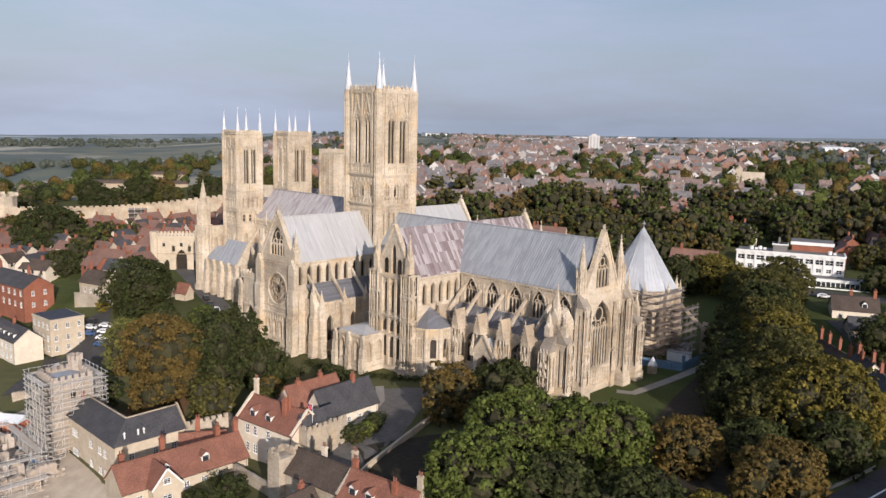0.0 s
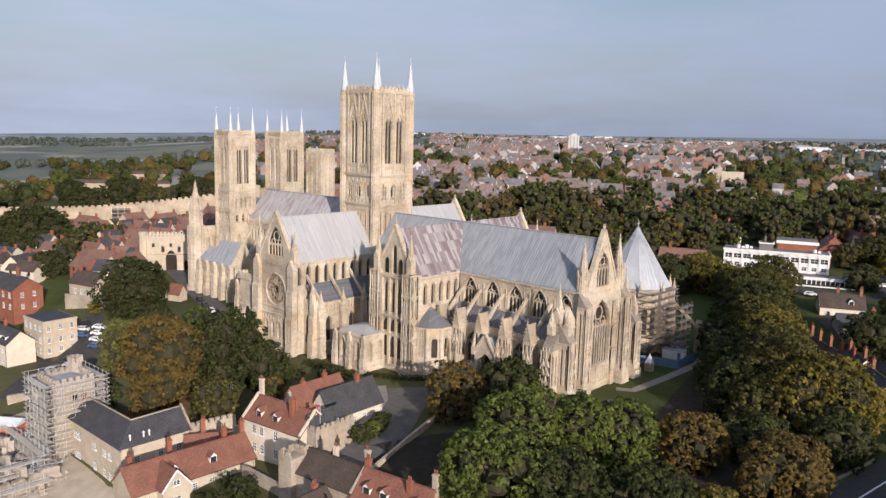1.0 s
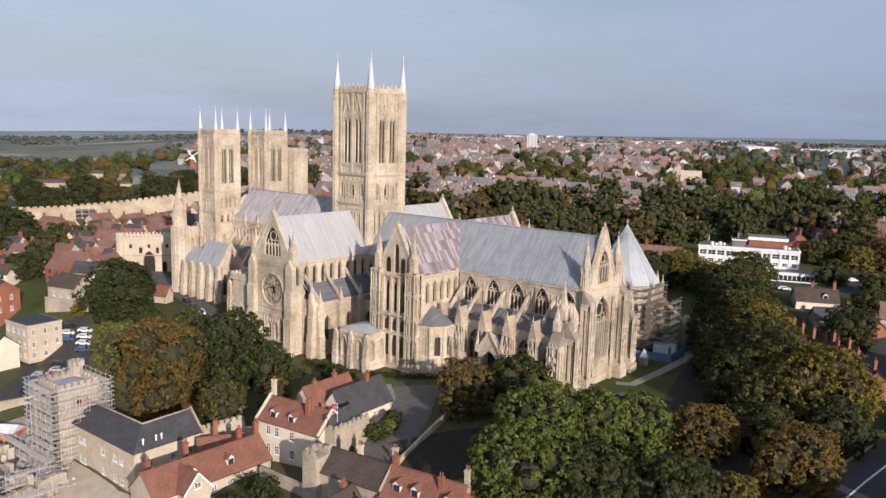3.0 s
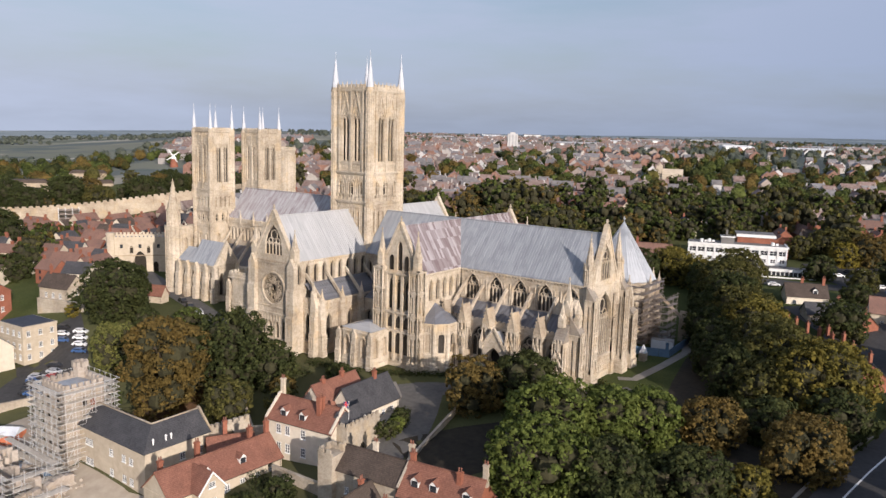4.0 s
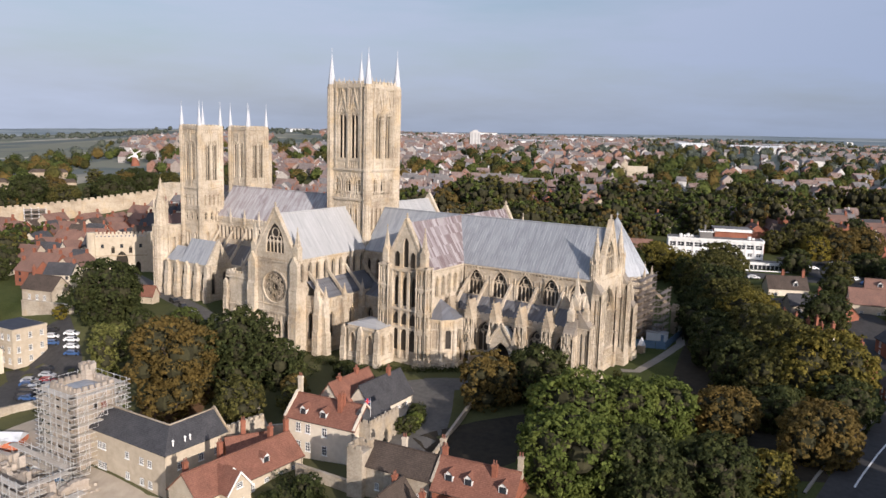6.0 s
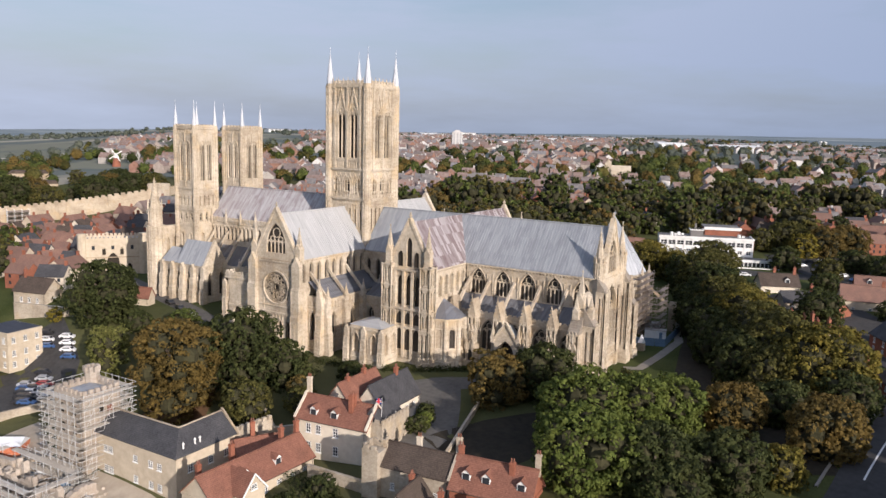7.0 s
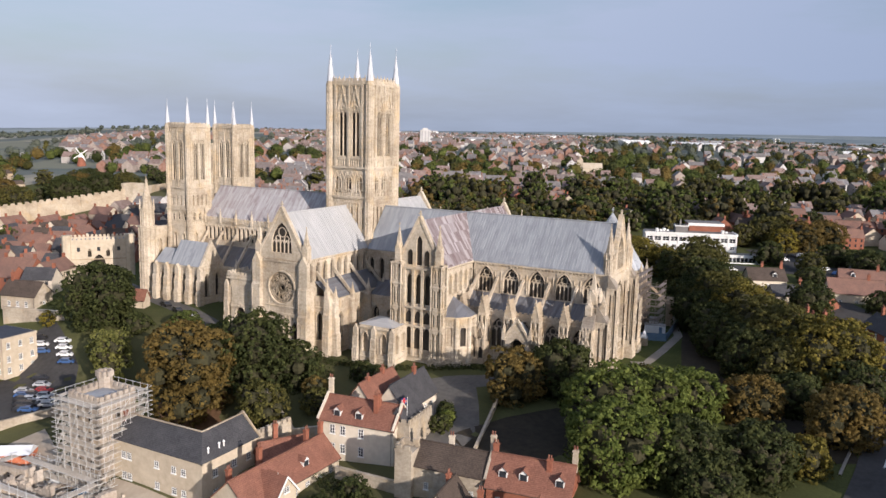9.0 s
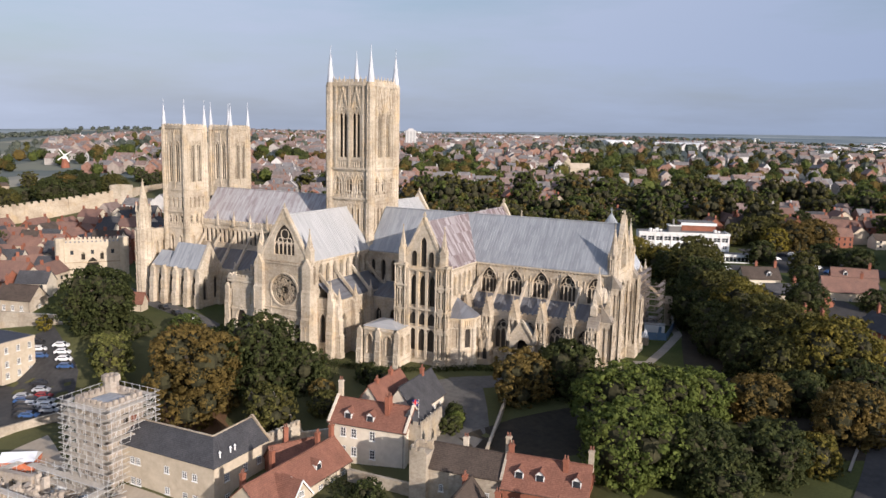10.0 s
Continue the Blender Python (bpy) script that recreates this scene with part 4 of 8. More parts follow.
# east front
g = Geo()
EW = 9.4
m = pose(78.4, 0, 0, 0, 0, 90)
ef = facade(cathedral, "east_front", (78.4, -EW), 90, 2 * EW, 0, 24.0,
            [(EW, 8.8, 6.0, 14.6, 0.95)], 1.0, 8, bands=((1.5, 0.4), (3.6, 0.3), (5.6, 0.2), (23.6, 0.5)), arcade=((2.0, 3.6, 18), (3.9, 5.6, 18)), label="great gabled east wall with tall traceried windows")
g = Geo()
z0, za = 24.0, 38.4
hw = 6.6
for u0, u1 in ((-hw, -2.7), (2.7, hw)):
    zt = lambda u: z0 + 1.2 + (za - z0 - 1.2) * (1 - abs(u) / hw)
    g.add([(u0, 0, z0), (u1, 0, z0), (u1, 0, zt(u1)), (u0, 0, zt(u0)), (u0, 0.9, z0), (u1, 0.9, z0), (u1, 0.9, zt(u1)), (u0, 0.9, zt(u0))],
          [(0, 1, 2, 3), (7, 6, 5, 4), (0, 4, 5, 1), (1, 5, 6, 2), (2, 6, 7, 3), (3, 7, 4, 0)])
out = arch(5.4, 25.2, 28.6, 1.0)
zt = lambda u: z0 + 1.2 + (za - z0 - 1.2) * (1 - abs(u) / hw)
g.box(-2.7, 2.7, 0, 0.9, 24.0, 25.2)
for (xa, z1), (xb, z2) in zip(out, out[1:]):
    if xb - xa > 1e-6:
        g.add([(xa, 0, z1), (xb, 0, z2), (xb, 0, zt(xb)), (xa, 0, zt(xa))], [(0, 1, 2, 3)])
        g.add([(xa, 0.9, z1), (xb, 0.9, z2), (xb, 0.9, zt(xb)), (xa, 0.9, zt(xa))], [(3, 2, 1, 0)])
        g.add([(xa, 0, z1), (xb, 0, z2), (xb, 0.9, z2), (xa, 0.9, z1)], [(0, 1, 2, 3)])
for sgn in (-1, 1):
    g.beam((sgn * hw, 0.4, z0 + 1.1), (0, 0.4, za + 0.3), 1.2, 0.5)
    for i in range(1, 11):
        u = sgn * hw * i / 11
        g.box(u - 0.16, u + 0.16, 0.0, 0.5, zt(u) + 0.2, zt(u) + 0.75)
ring(g, 0, 34.3, 0.95, 0.3, 10, -0.1)
g.box(-0.16, 0.16, 0.2, 0.6, za, za + 1.6)
g.box(-0.5, 0.5, 0.25, 0.5, za + 0.8, za + 1.05)
gb = part("east_gable", g, STONE, cathedral, m=m)
glaze(gb, Matrix(), 0, 5.4, 25.2, 28.6, 1.0, 0.7, 4)
for sgn in (-1, 1):
    y = sgn * 8.0
    panelled(78.4, sgn * 5.7, 90, 1.2, 0.6, [(3.4, 9.0, 1.0), (9.4, 14.6, 0.82), (15.0, 20.5, 0.64)])
    panelled(78.4, sgn * 8.9, 90, 2.7, 2.3, [(3.4, 21.6, 1.0)], hoods=True)
    t = Geo()
    t.cyl(77.9, y, 18, 28.6, 1.35, 8)
    for z in (22.5, 25.2, 28.2):
        t.cyl(77.9, y, z, z + 0.35, 1.55, 8)
    for k in range(8):
        a = 2 * math.pi * (k + 0.5) / 8
        t.cyl(77.9 + 1.36 * math.cos(a), y + 1.36 * math.sin(a), 20, 28.2, 0.14, 5)
        t.cone(77.9 + 1.36 * math.cos(a), y + 1.36 * math.sin(a), 28.4, 30.4, 0.3, 4)
    t.cone(77.9, y, 28.6, 36.6, 1.25, 8)
    for i in range(1, 8):
        for k in range(8):
            a = 2 * math.pi * k / 8
            rr = 1.25 * (1 - i / 8)
            t.box(77.9 + rr * math.cos(a) - 0.1, 77.9 + rr * math.cos(a) + 0.1, y + rr * math.sin(a) - 0.1, y + rr * math.sin(a) + 0.1, 28.6 + i, 28.85 + i)
    t.cyl(77.9, y, 36.2, 37.2, 0.09, 5)
    part("corner_turret", t, STONE, cathedral)
    # end wall of the aisle
    f = facade(cathedral, "aisle_end_wall", (77.6, -16.2) if sgn < 0 else (77.6, EW), 90, 16.2 - EW, 0, 17.5,
               [((16.2 - EW) / 2, 3.2, 4.6, 9.0, 1.0)], 0.9, 3, bands=((1.4, 0.4), (16.8, 0.5)), arcade=((2.0, 4.4, 6), (14.2, 16.7, 7)))
    gg = Geo()
    for e in (-1, 1):
        gg.beam(((16.2 - EW) / 2 + e * 3.4, 0.4, 17.4), ((16.2 - EW) / 2, 0.4, 21.8), 0.9, 0.5)
    gg.add([(0, 0, 17.5), (16.2 - EW, 0, 17.5), ((16.2 - EW) / 2, 0, 21.6), (0, 0.8, 17.5), (16.2 - EW, 0.8, 17.5), ((16.2 - EW) / 2, 0.8, 21.6)],
           [(0, 1, 2), (5, 4, 3), (1, 4, 5, 2), (2, 5, 3, 0)])
    part("aisle_gable", gg, STONE, f)
    panelled(77.6, sgn * 15.0, 90, 2.8, 3.0, [(3.4, 14.4, 1.0)], hoods=True)
    panelled(76.2, sgn * 16.0, 0 if sgn < 0 else 180, 2.8, 3.0, [(3.4, 12.6, 1.0)], hoods=True)
    pinnacle(cathedral, 79.0, sgn * 15.2, 16.0, 6.0, 1.4)
    pinnacle(cathedral, 76.2, sgn * 17.4, 16.0, 6.0, 1.4)
    pinnacle(cathedral, 76.4, sgn * 15.0, 16.5, 11.0, 1.9)


def gable_end(name, cx, y, half, z0, ze, zr, sgn, ops, label, lights=0, top=None, extra=1.2):
    """A transept's end wall: pierced wall below, gable with one window above; sgn -1 faces south."""
    rz = 0 if sgn < 0 else 180
    f = facade(cathedral, name, (cx + sgn * half, y), rz, 2 * half, z0, ze, ops, 1.0, lights, bands=((z0 + 1.4, 0.35), (ze - 0.9, 0.5)), label=label)
    g = Geo()
    zt = lambda u: ze + (zr + extra - ze) * (1 - abs(u) / half)
    w, sill, spring = top
    out = arch(w, sill, spring, 1.05)
    for u0, u1 in ((-half, -w / 2), (w / 2, half)):
        g.add([(u0, 0, ze), (u1, 0, ze), (u1, 0, zt(u1)), (u0, 0, zt(u0)), (u0, 0.9, ze), (u1, 0.9, ze), (u1, 0.9, zt(u1)), (u0, 0.9, zt(u0))],
              [(0, 1, 2, 3), (7, 6, 5, 4), (1, 5, 6, 2), (2, 6, 7, 3), (3, 7, 4, 0)])
    g.box(-w / 2, w / 2, 0, 0.9, ze, sill)
    for (xa, z1), (xb, z2) in zip(out, out[1:]):
        if xb - xa > 1e-6:
            g.add([(xa, 0, z1), (xb, 0, z2), (xb, 0, zt(xb)), (xa, 0, zt(xa))], [(0, 1, 2, 3)])
            g.add([(xa, 0.9, z1), (xb, 0.9, z2), (xb, 0.9, zt(xb)), (xa, 0.9, zt(xa))], [(3, 2, 1, 0)])
            g.add([(xa, 0, z1), (xb, 0, z2), (xb, 0.9, z2), (xa, 0.9, z1)], [(0, 1, 2, 3)])
    for s2 in (-1, 1):
        g.beam((s2 * half, 0.4, ze + 0.2), (0, 0.4, zr + extra + 0.3), 1.2, 0.6)
        for i in range(1, 12):
            u = s2 * half * i / 12
            g.box(u - 0.15, u + 0.15, 0.1, 0.6, zt(u) + 0.4, zt(u) + 0.9)
    g.box(-0.15, 0.15, 0.25, 0.55, zr + extra, zr + extra + 1.8)
    g.box(-0.5, 0.5, 0.3, 0.5, zr + extra + 0.9, zr + extra + 1.15)
    gb = part("gable", g, STONE, f, m=Matrix.Translation((half, 0, 0)))
    return f, gb


# great transept
TX, TH = -0.6, 8.1
ridge_roof("transept_roof", TX - TH - 0.3, TX + TH + 0.3, -36.2, 36.2, 25.2, 36.4, "y", LEAD_Y, "pale grey lead transept roof")
for sgn in (-1, 1):
    f, gb = gable_end("transept_front", TX, 36.6 * sgn, TH, 10.4, 24.6, 36.6, sgn, [(TH, 8.4, 10.9, 17.0, 0.5001)],
                      "gabled transept front with a great rose window", 0, (6.6, 26.2, 28.3))
    facade(f, "lower_wall", (0, 0), 0, 2 * TH, 0, 10.4, [(TH + d, 1.5, 3.4, 6.8, 1.1) for d in (-4.2, -1.4, 1.4, 4.2)], 1.0, 0, bands=((1.3, 0.3), (9.9, 0.4)), arcade=((7.9, 9.8, 14), (1.6, 3.2, 14)))
    glaze(gb, Matrix(), 0, 6.6, 26.2, 28.3, 1.05, 0.7, 5)
    rose = Geo()
    for r, n in ((4.0, 28), (0.8, 10), (3.4, 24)):
        ring(rose, 0, 0, r, 0.45, n, 0)
    for i in range(11):
        for sg2 in (-1, 1):
            a0, b0 = i * 2.4, i * 2.4 + sg2 * 1.7
            rose.beam((4.0 * math.cos(a0), 0, 4.0 * math.sin(a0)), (0.7 * math.cos(b0), 0, 0.7 * math.sin(b0)), 0.2, 0.22)
        ring(rose, 2.6 * math.cos(i * 0.571), 2.6 * math.sin(i * 0.571), 0.62, 0.2, 8, 0)
        ring(rose, 1.45 * math.cos(i * 0.571 + 0.28), 1.45 * math.sin(i * 0.571 + 0.28), 0.4, 0.16, 6, 0)
    part("rose_window", rose, STONE_D, f, "round window of flowing stone tracery", pose(TH, 0.3, 17.0))
    cover = Geo()
    out = [(4.2 * math.cos(2 * math.pi * i / 32), 4.2 * math.sin(2 * math.pi * i / 32)) for i in range(32)]
    for (xa, z1), (xb, z2) in zip(out, out[1:] + out[:1]):
        if (z1 + z2) < 0:
            cover.add([(xa, 0, z1), (xb, 0, z2), (xb, 0, -6.1), (xa, 0, -6.1)], [(0, 1, 2, 3)])
            cover.add([(xa, 0, z1), (xb, 0, z2), (xb, 0.9, z2), (xa, 0.9, z1)], [(0, 1, 2, 3)])
        cover.beam((xa * 1.05, -0.1, z1 * 1.05), (xb * 1.05, -0.1, z2 * 1.05), 0.4, 0.4)
    part("rose_surround", cover, STONE, f, m=pose(TH, 0.012, 17.0))
    gg = Geo()
    for i in range(14):
        ring(gg, -TH + 1.5 + i * (2 * TH - 3) / 13, 24.1, 0.42, 0.16, 7, -0.1)
    part("quatrefoil_band", gg, STONE_D, f, m=Matrix.Translation((TH, 0, 0)))
    for s2 in (-1, 1):
        x = TX + s2 * (TH - 0.4)
        b = buttress(cathedral, x, 36.6 * sgn, 0 if sgn < 0 else 180, 2.6, 1.6, 0, 25.5)
        pinnacle(cathedral, x, 36.0 * sgn, 25, 8.5, 1.7)
    # side walls
    y0, L = (-36.6, 28) if sgn < 0 else (8.6, 28)
    for s2 in (-1, 1):
        p = (TX + TH, y0) if s2 > 0 else (TX - TH, y0 + L)
        f = facade(cathedral, "transept_wall", p, 90 if s2 > 0 else 270, L, 0, 25.0, bays(L, 9, 1.5, 18.9, 22.6, 1.05), 0.8, 0)
        corbels(f, 0, L, 0, 24.7)
    # eastern aisle
    ya, yb = (-33.4, -9) if sgn < 0 else (9, 33.4)
    facade(cathedral, "aisle_wall", (13.0, ya), 90, yb - ya, 0, 14.8, bays(yb - ya, 3, 2.1, 4.0, 9.0, 1.1), 0.9, 0, bands=((1.2, 0.3), (11.8, 0.25), (14.3, 0.4)), arcade=((12.2, 14.3, 20),))
    facade(cathedral, "aisle_end_wall", (7.5, ya) if sgn < 0 else (13, yb), 0 if sgn < 0 else 180, 5.5, 0, 15.2, [(1.7, 1.7, 3.5, 9.6, 1.1), (3.9, 1.7, 3.5, 9.6, 1.1)], 1.0, 0,
           bands=((1.2, 0.3), (12.2, 0.3)))
    lean_to("aisle_roof", 7.5, 13.0, ya + 0.4, yb, 15.0, 18.9, "e")
    for k in range(4):
        y = (ya + 0.8) + k * (yb - ya - 1.6) / 3
        b = buttress(cathedral, 13.0, y, 90, 1.7, 1.7, 0, 14.8, 4.6)
        g = Geo()
        g.beam((13.6, y, 15.2), (7.5, y, 21.5), 0.5, 0.75)
        part("flying_buttress", g, STONE, cathedral)
    if sgn < 0:
        buttress(cathedral, 12.2, ya, 0, 1.8, 1.6, 0, 16.0, 6.0)

# small eastern transept
SX, SH = 34.6, 6.7
ridge_roof("small_transept_roof", SX - SH - 0.3, SX + SH + 0.3, -25.8, 25.8, 24.8, 36.1, "y", LEAD_R, "lead roof patched in brown and grey sheets")
for sgn in (-1, 1):
    f, gb = gable_end("small_transept_front", SX, 26.2 * sgn, SH, 0, 24.6, 36.2, sgn,
                      [(SH + d, 1.9, za, zb, 1.2) for d in (-2.6, 0, 2.6) for za, zb in ((15.0, 21.0),)], "gabled transept front with tall lancets", 0, (1.7, 25.0, 31.0), 0.8)
    glaze(gb, Matrix(), 0, 1.7, 25.0, 31.0, 1.05, 0.7, 0)
    for d, zz in ((-2.4, 28.6), (2.4, 28.6)):
        g = Geo()
        out = [(d + x, z) for x, z in arch(1.0, 25.1, zz - 0.6, 1.1)]
        g.add([(x, -0.04, z) for x, z in out], [tuple(range(len(out)))])
        g.add([(x, 0.05, z) for x, z in out], [tuple(range(len(out)))])
        for (xa, za), (xb, zb) in zip(out, out[1:]):
            g.beam((xa, -0.1, za), (xb, -0.1, zb), 0.2, 0.16)
        part("blind_lancet", g, LOUVRE_GLOOM, gb)
    for d in (-2.6, 0, 2.6):
        for z0, z1 in ((3.5, 8.6), (10.2, 12.8)):
            g2 = Geo()
            out = arch(1.9, z0, z1 - 1.2, 1.1)
            g2.add([(d + x, -0.03, z) for x, z in out], [tuple(range(len(out)))])
            g2.add([(d + x, 0.05, z) for x, z in out], [tuple(range(len(out)))])
            part("lower_lancet", g2, GLASS, f, m=Matrix.Translation((SH, 0, 0)))
    g2 = Geo()
    for d in (-4.0, -1.3, 1.3, 4.0):
        g2.box(d - 0.35, d + 0.35, -0.6, 0.2, 1.5, 24.0)
    for z in (9.2, 14.0, 24.0):
        g2.box(-SH, SH, -0.7, 0.1, z, z + 0.5)
    part("pilaster", g2, STONE, f, m=Matrix.Translation((SH, 0, 0)))
    for s2 in (-1, 1):
        t = Geo()
        x, y = SX + s2 * (SH - 0.9), 26.2 * sgn
        for za, zb, q in ((1.6, 9.2, 1.55), (9.6, 14.0, 1.5), (14.4, 20.0, 1.42), (20.4, 25.4, 1.36)):
            for k in range(4):
                pierced(t, 2 * q, za, zb + 0.4, [(q * 0.6, q * 0.5, za + 0.6, zb - 1.3, 1.1), (q * 1.4, q * 0.5, za + 0.6, zb - 1.3, 1.1)], 0.4, pose(x, y, 0, 0, 0, 90 * k) @ pose(-q, -q, 0))
        t.box(x - 1.0, x + 1.0, y - 1.0, y + 1.0, 25.0, 25.6)
        t.box(x - 1.9, x + 1.9, y - 1.9, y + 1.9, 0, 1.6)
        for z in (1.6, 9.2, 14.0, 20.0, 25.2):
            t.box(x - 1.65, x + 1.65, y - 1.65, y + 1.65, z, z + 0.4)
        for cxn in (-1, 1):
            for cyn in (-1, 1):
                t.cyl(x + cxn * 1.4, y + cyn * 1.4, 1.6, 25.4, 0.2, 6)
        tt = part("corner_turret", t, STONE, cathedral)
        pinnacle(tt, x, y, 25.5, 10.0, 1.6)
    y0, L = (-26.2, 17.2) if sgn < 0 else (9, 17.2)
    for s2 in (-1, 1):
        p = (SX + SH, y0) if s2 > 0 else (SX - SH, y0 + L)
        f = facade(cathedral, "transept_wall", p, 90 if s2 > 0 else 270, L, 0, 24.7, bays(L, 6, 1.4, 17.6, 21.6, 1.1), 0.8, 0)
        corbels(f, 0, L, 0, 24.4)
    # polygonal chapels on the east side
    for cyy, R in ((sgn * 19.8, 5.6),):
        g = Geo()
        pts = [(SX + SH + 0.0 + R * 1.05 * math.cos(a), cyy + R * math.sin(a)) for a in [radians(d) for d in (-90, -54, -18, 18, 54, 90)]]
        ap = part("chapel", Geo().prism([(p[0] - 0.8, p[1] * 1.0) for p in pts], 0, 12.0), STONE_D, cathedral, "polygonal chapel with lancets")
        for (xa, ya2), (xb, yb2) in zip(pts, pts[1:]):
            L2 = math.hypot(xb - xa, yb2 - ya2)
            rz = math.degrees(math.atan2(yb2 - ya2, xb - xa))
            facade(ap, "chapel_wall", (xa, ya2), rz, L2, 0, 12.6, [(L2 / 2, 1.5, 5.0, 9.0, 1.1)], 0.6, 0, bands=((1.3, 0.35), (4.4, 0.3), (9.9, 0.25), (12.1, 0.5)), arcade=((1.7, 4.3, 4), (10.3, 12.0, 6)))
        for xa, ya2 in pts[:-1]:
            g2 = Geo()
            g2.cyl(xa, ya2, 0, 1.6, 1.0, 8)
            g2.cyl(xa, ya2, 1.6, 12.4, 0.62, 8)
            g2.cyl(xa, ya2, 4.4, 4.8, 0.8, 8)
            part("corner_shaft", g2, STONE, ap)
        g2 = Geo()
        top = (SX + SH - 0.2, cyy, 17.0)
        for (xa, ya2), (xb, yb2) in zip(pts, pts[1:]):
            g2.add([(xa + 0.2, ya2, 12.6), (xb + 0.2, yb2, 12.6), top, (xa, ya2, 12.3), (xb, yb2, 12.3)], [(0, 1, 2), (0, 3, 4, 1)])
        part("chapel_roof", g2, LEAD_D, ap)

# vestry between the transepts
VX0, VX1, VY0, VY1 = 20.6, 31.4, -33.0, -22.5
ve = part("vestry", Geo().box(VX0 + 1, VX1 - 1, VY0 + 1, VY1, 0, 9.4), STONE_D, cathedral, "low square vestry with a pyramid lead roof")
facade(ve, "vestry_wall", (VX0, VY0), 0, VX1 - VX0, 0, 9.6, [(2.6, 1.7, 2.6, 6.2, 1.1), (5.4, 1.7, 2.6, 6.2, 1.1), (8.2, 1.7, 2.6, 6.2, 1.1)], 0.8, 0, pane=STONE_D, bands=((1.2, 0.3), (8.8, 0.4)))
facade(ve, "vestry_wall", (VX1, VY0), 90, VY1 - VY0, 0, 9.6, bays(VY1 - VY0, 3, 1.7, 2.6, 6.2, 1.1), 0.8, 0, pane=STONE_D, bands=((1.2, 0.3), (8.8, 0.4)))
facade(ve, "vestry_wall", (VX0, VY1), 270, VY1 - VY0, 0, 9.6, bays(VY1 - VY0, 3, 1.7, 2.6, 6.2, 1.1), 0.8, 0, pane=STONE_D)
for x in (VX0, (VX0 + VX1) / 2, VX1):
    buttress(ve, x, VY0, 0, 1.3, 1.0, 0, 9.2)
part("vestry_roof", Geo().prism([(VX0 + .3, VY0 + .3), (VX1 - .3, VY0 + .3), (VX1 - .3, VY1), (VX0 + .3, VY1)], 9.6, 10.7, None, 0.12), LEAD_Y, ve)

# nave with aisles
NX0, NX1 = -56.5, -8.7
ridge_roof("nave_roof", NX0, -6.5, -8.4, 8.4, 28.6, 38.8, "x", LEAD_N, "grey lead nave roof with brown stained sheets")
for rz, p, pa in ((0, (NX0, -8.1), (NX0, -15.0)), (180, (NX1, 8.1), (NX1, 15.0))):
    f = facade(cathedral, "nave_clerestory", p, rz, NX1 - NX0, 17, 28.3, [(u * (NX1 - NX0) / 27 + 0.9, 1.15, 22.2, 25.6, 1.1) for u in range(27)], 0.7, 0)
    corbels(f, 0, NX1 - NX0, 0, 28.0)
    g = Geo()
    parapet(g, 0, NX1 - NX0, -0.3, 28.4, 1.1)
    part("parapet", g, STONE, f)
    for i in range(8):
        pinnacle(f, 1 + i * (NX1 - NX0 - 2) / 7, -0.3, 27.6, 4.6, 0.8)
    facade(cathedral, "aisle_wall", pa, rz, NX1 - NX0, 2, 15.4, bays(NX1 - NX0, 7, 2.4, 6, 10.4, 1.1), 0.8, 2, bands=((14.6, 0.4),))
lean_to("aisle_roof", NX0, NX1, -14.9, -8, 15.4, 20.6, "s")
lean_to("aisle_roof", NX0, NX1, 8, 14.9, 15.4, 20.6, "n")
for i in range(8):
    x = NX0 + 2 + i * (NX1 - NX0 - 4) / 7
    buttress(cathedral, x, -15, 0, 1.5, 1.5, 3, 15.5, 3.5)
    part("flying_buttress", Geo().beam((x, -15.4, 16), (x, -8.1, 25), 0.5, 0.8), STONE, cathedral)

# chapels beside the west end
WX0, WX1, WY0, WY1 = -61.0, -42.5, -23.6, -14.6
f = facade(cathedral, "west_chapel", (WX0, WY0), 0, WX1 - WX0, 3.5, 16.0, bays(WX1 - WX0, 4, 1.7, 7.0, 12.0, 1.1), 0.9, 0, bands=((4.6, 0.35), (15.4, 0.5)), label="tall side chapel with a steep lead roof")
facade(f, "chapel_wall", (WX1 - WX0, 0), 90, WY1 - WY0, 3.5, 16.0, bays(WY1 - WY0, 2, 1.8, 6.5, 12.0, 1.1), 0.9, 0, bands=((15.4, 0.5),))
for i in range(5):
    buttress(cathedral, WX0 + i * (WX1 - WX0) / 4, WY0, 0, 1.5, 1.5, 3.4, 16.0)
g = Geo()
sheet_roof(g, (WX0 + 6, WY0, 16), (WX1, WY0, 16), (WX1, -19.1, 23.0), (WX0 + 6, -19.1, 23.0), 0.8)
sheet_roof(g, (WX1, WY1, 16), (WX0 + 6, WY1, 16), (WX0 + 6, -19.1, 23.0), (WX1, -19.1, 23.0), 1.6)
sheet_roof(g, (WX0 - 1, WY0, 16), (WX0 + 6, WY0, 16), (WX0 + 6, -19.1, 20.0), (WX0 - 1, -19.1, 20.0), 0.8)
sheet_roof(g, (WX0 + 6, WY1, 16), (WX0 - 1, WY1, 16), (WX0 - 1, -19.1, 20.0), (WX0 + 6, -19.1, 20.0), 1.6)
part("chapel_roof", g, LEAD_X, cathedral, "steep pale lead chapel roof")
part("chapel_gable", Geo().gable(WX1 - 0.7, WX1 + 0.2, WY0 - 0.2, WY1 + 0.2, 16, 23.8, "x"), STONE, cathedral)

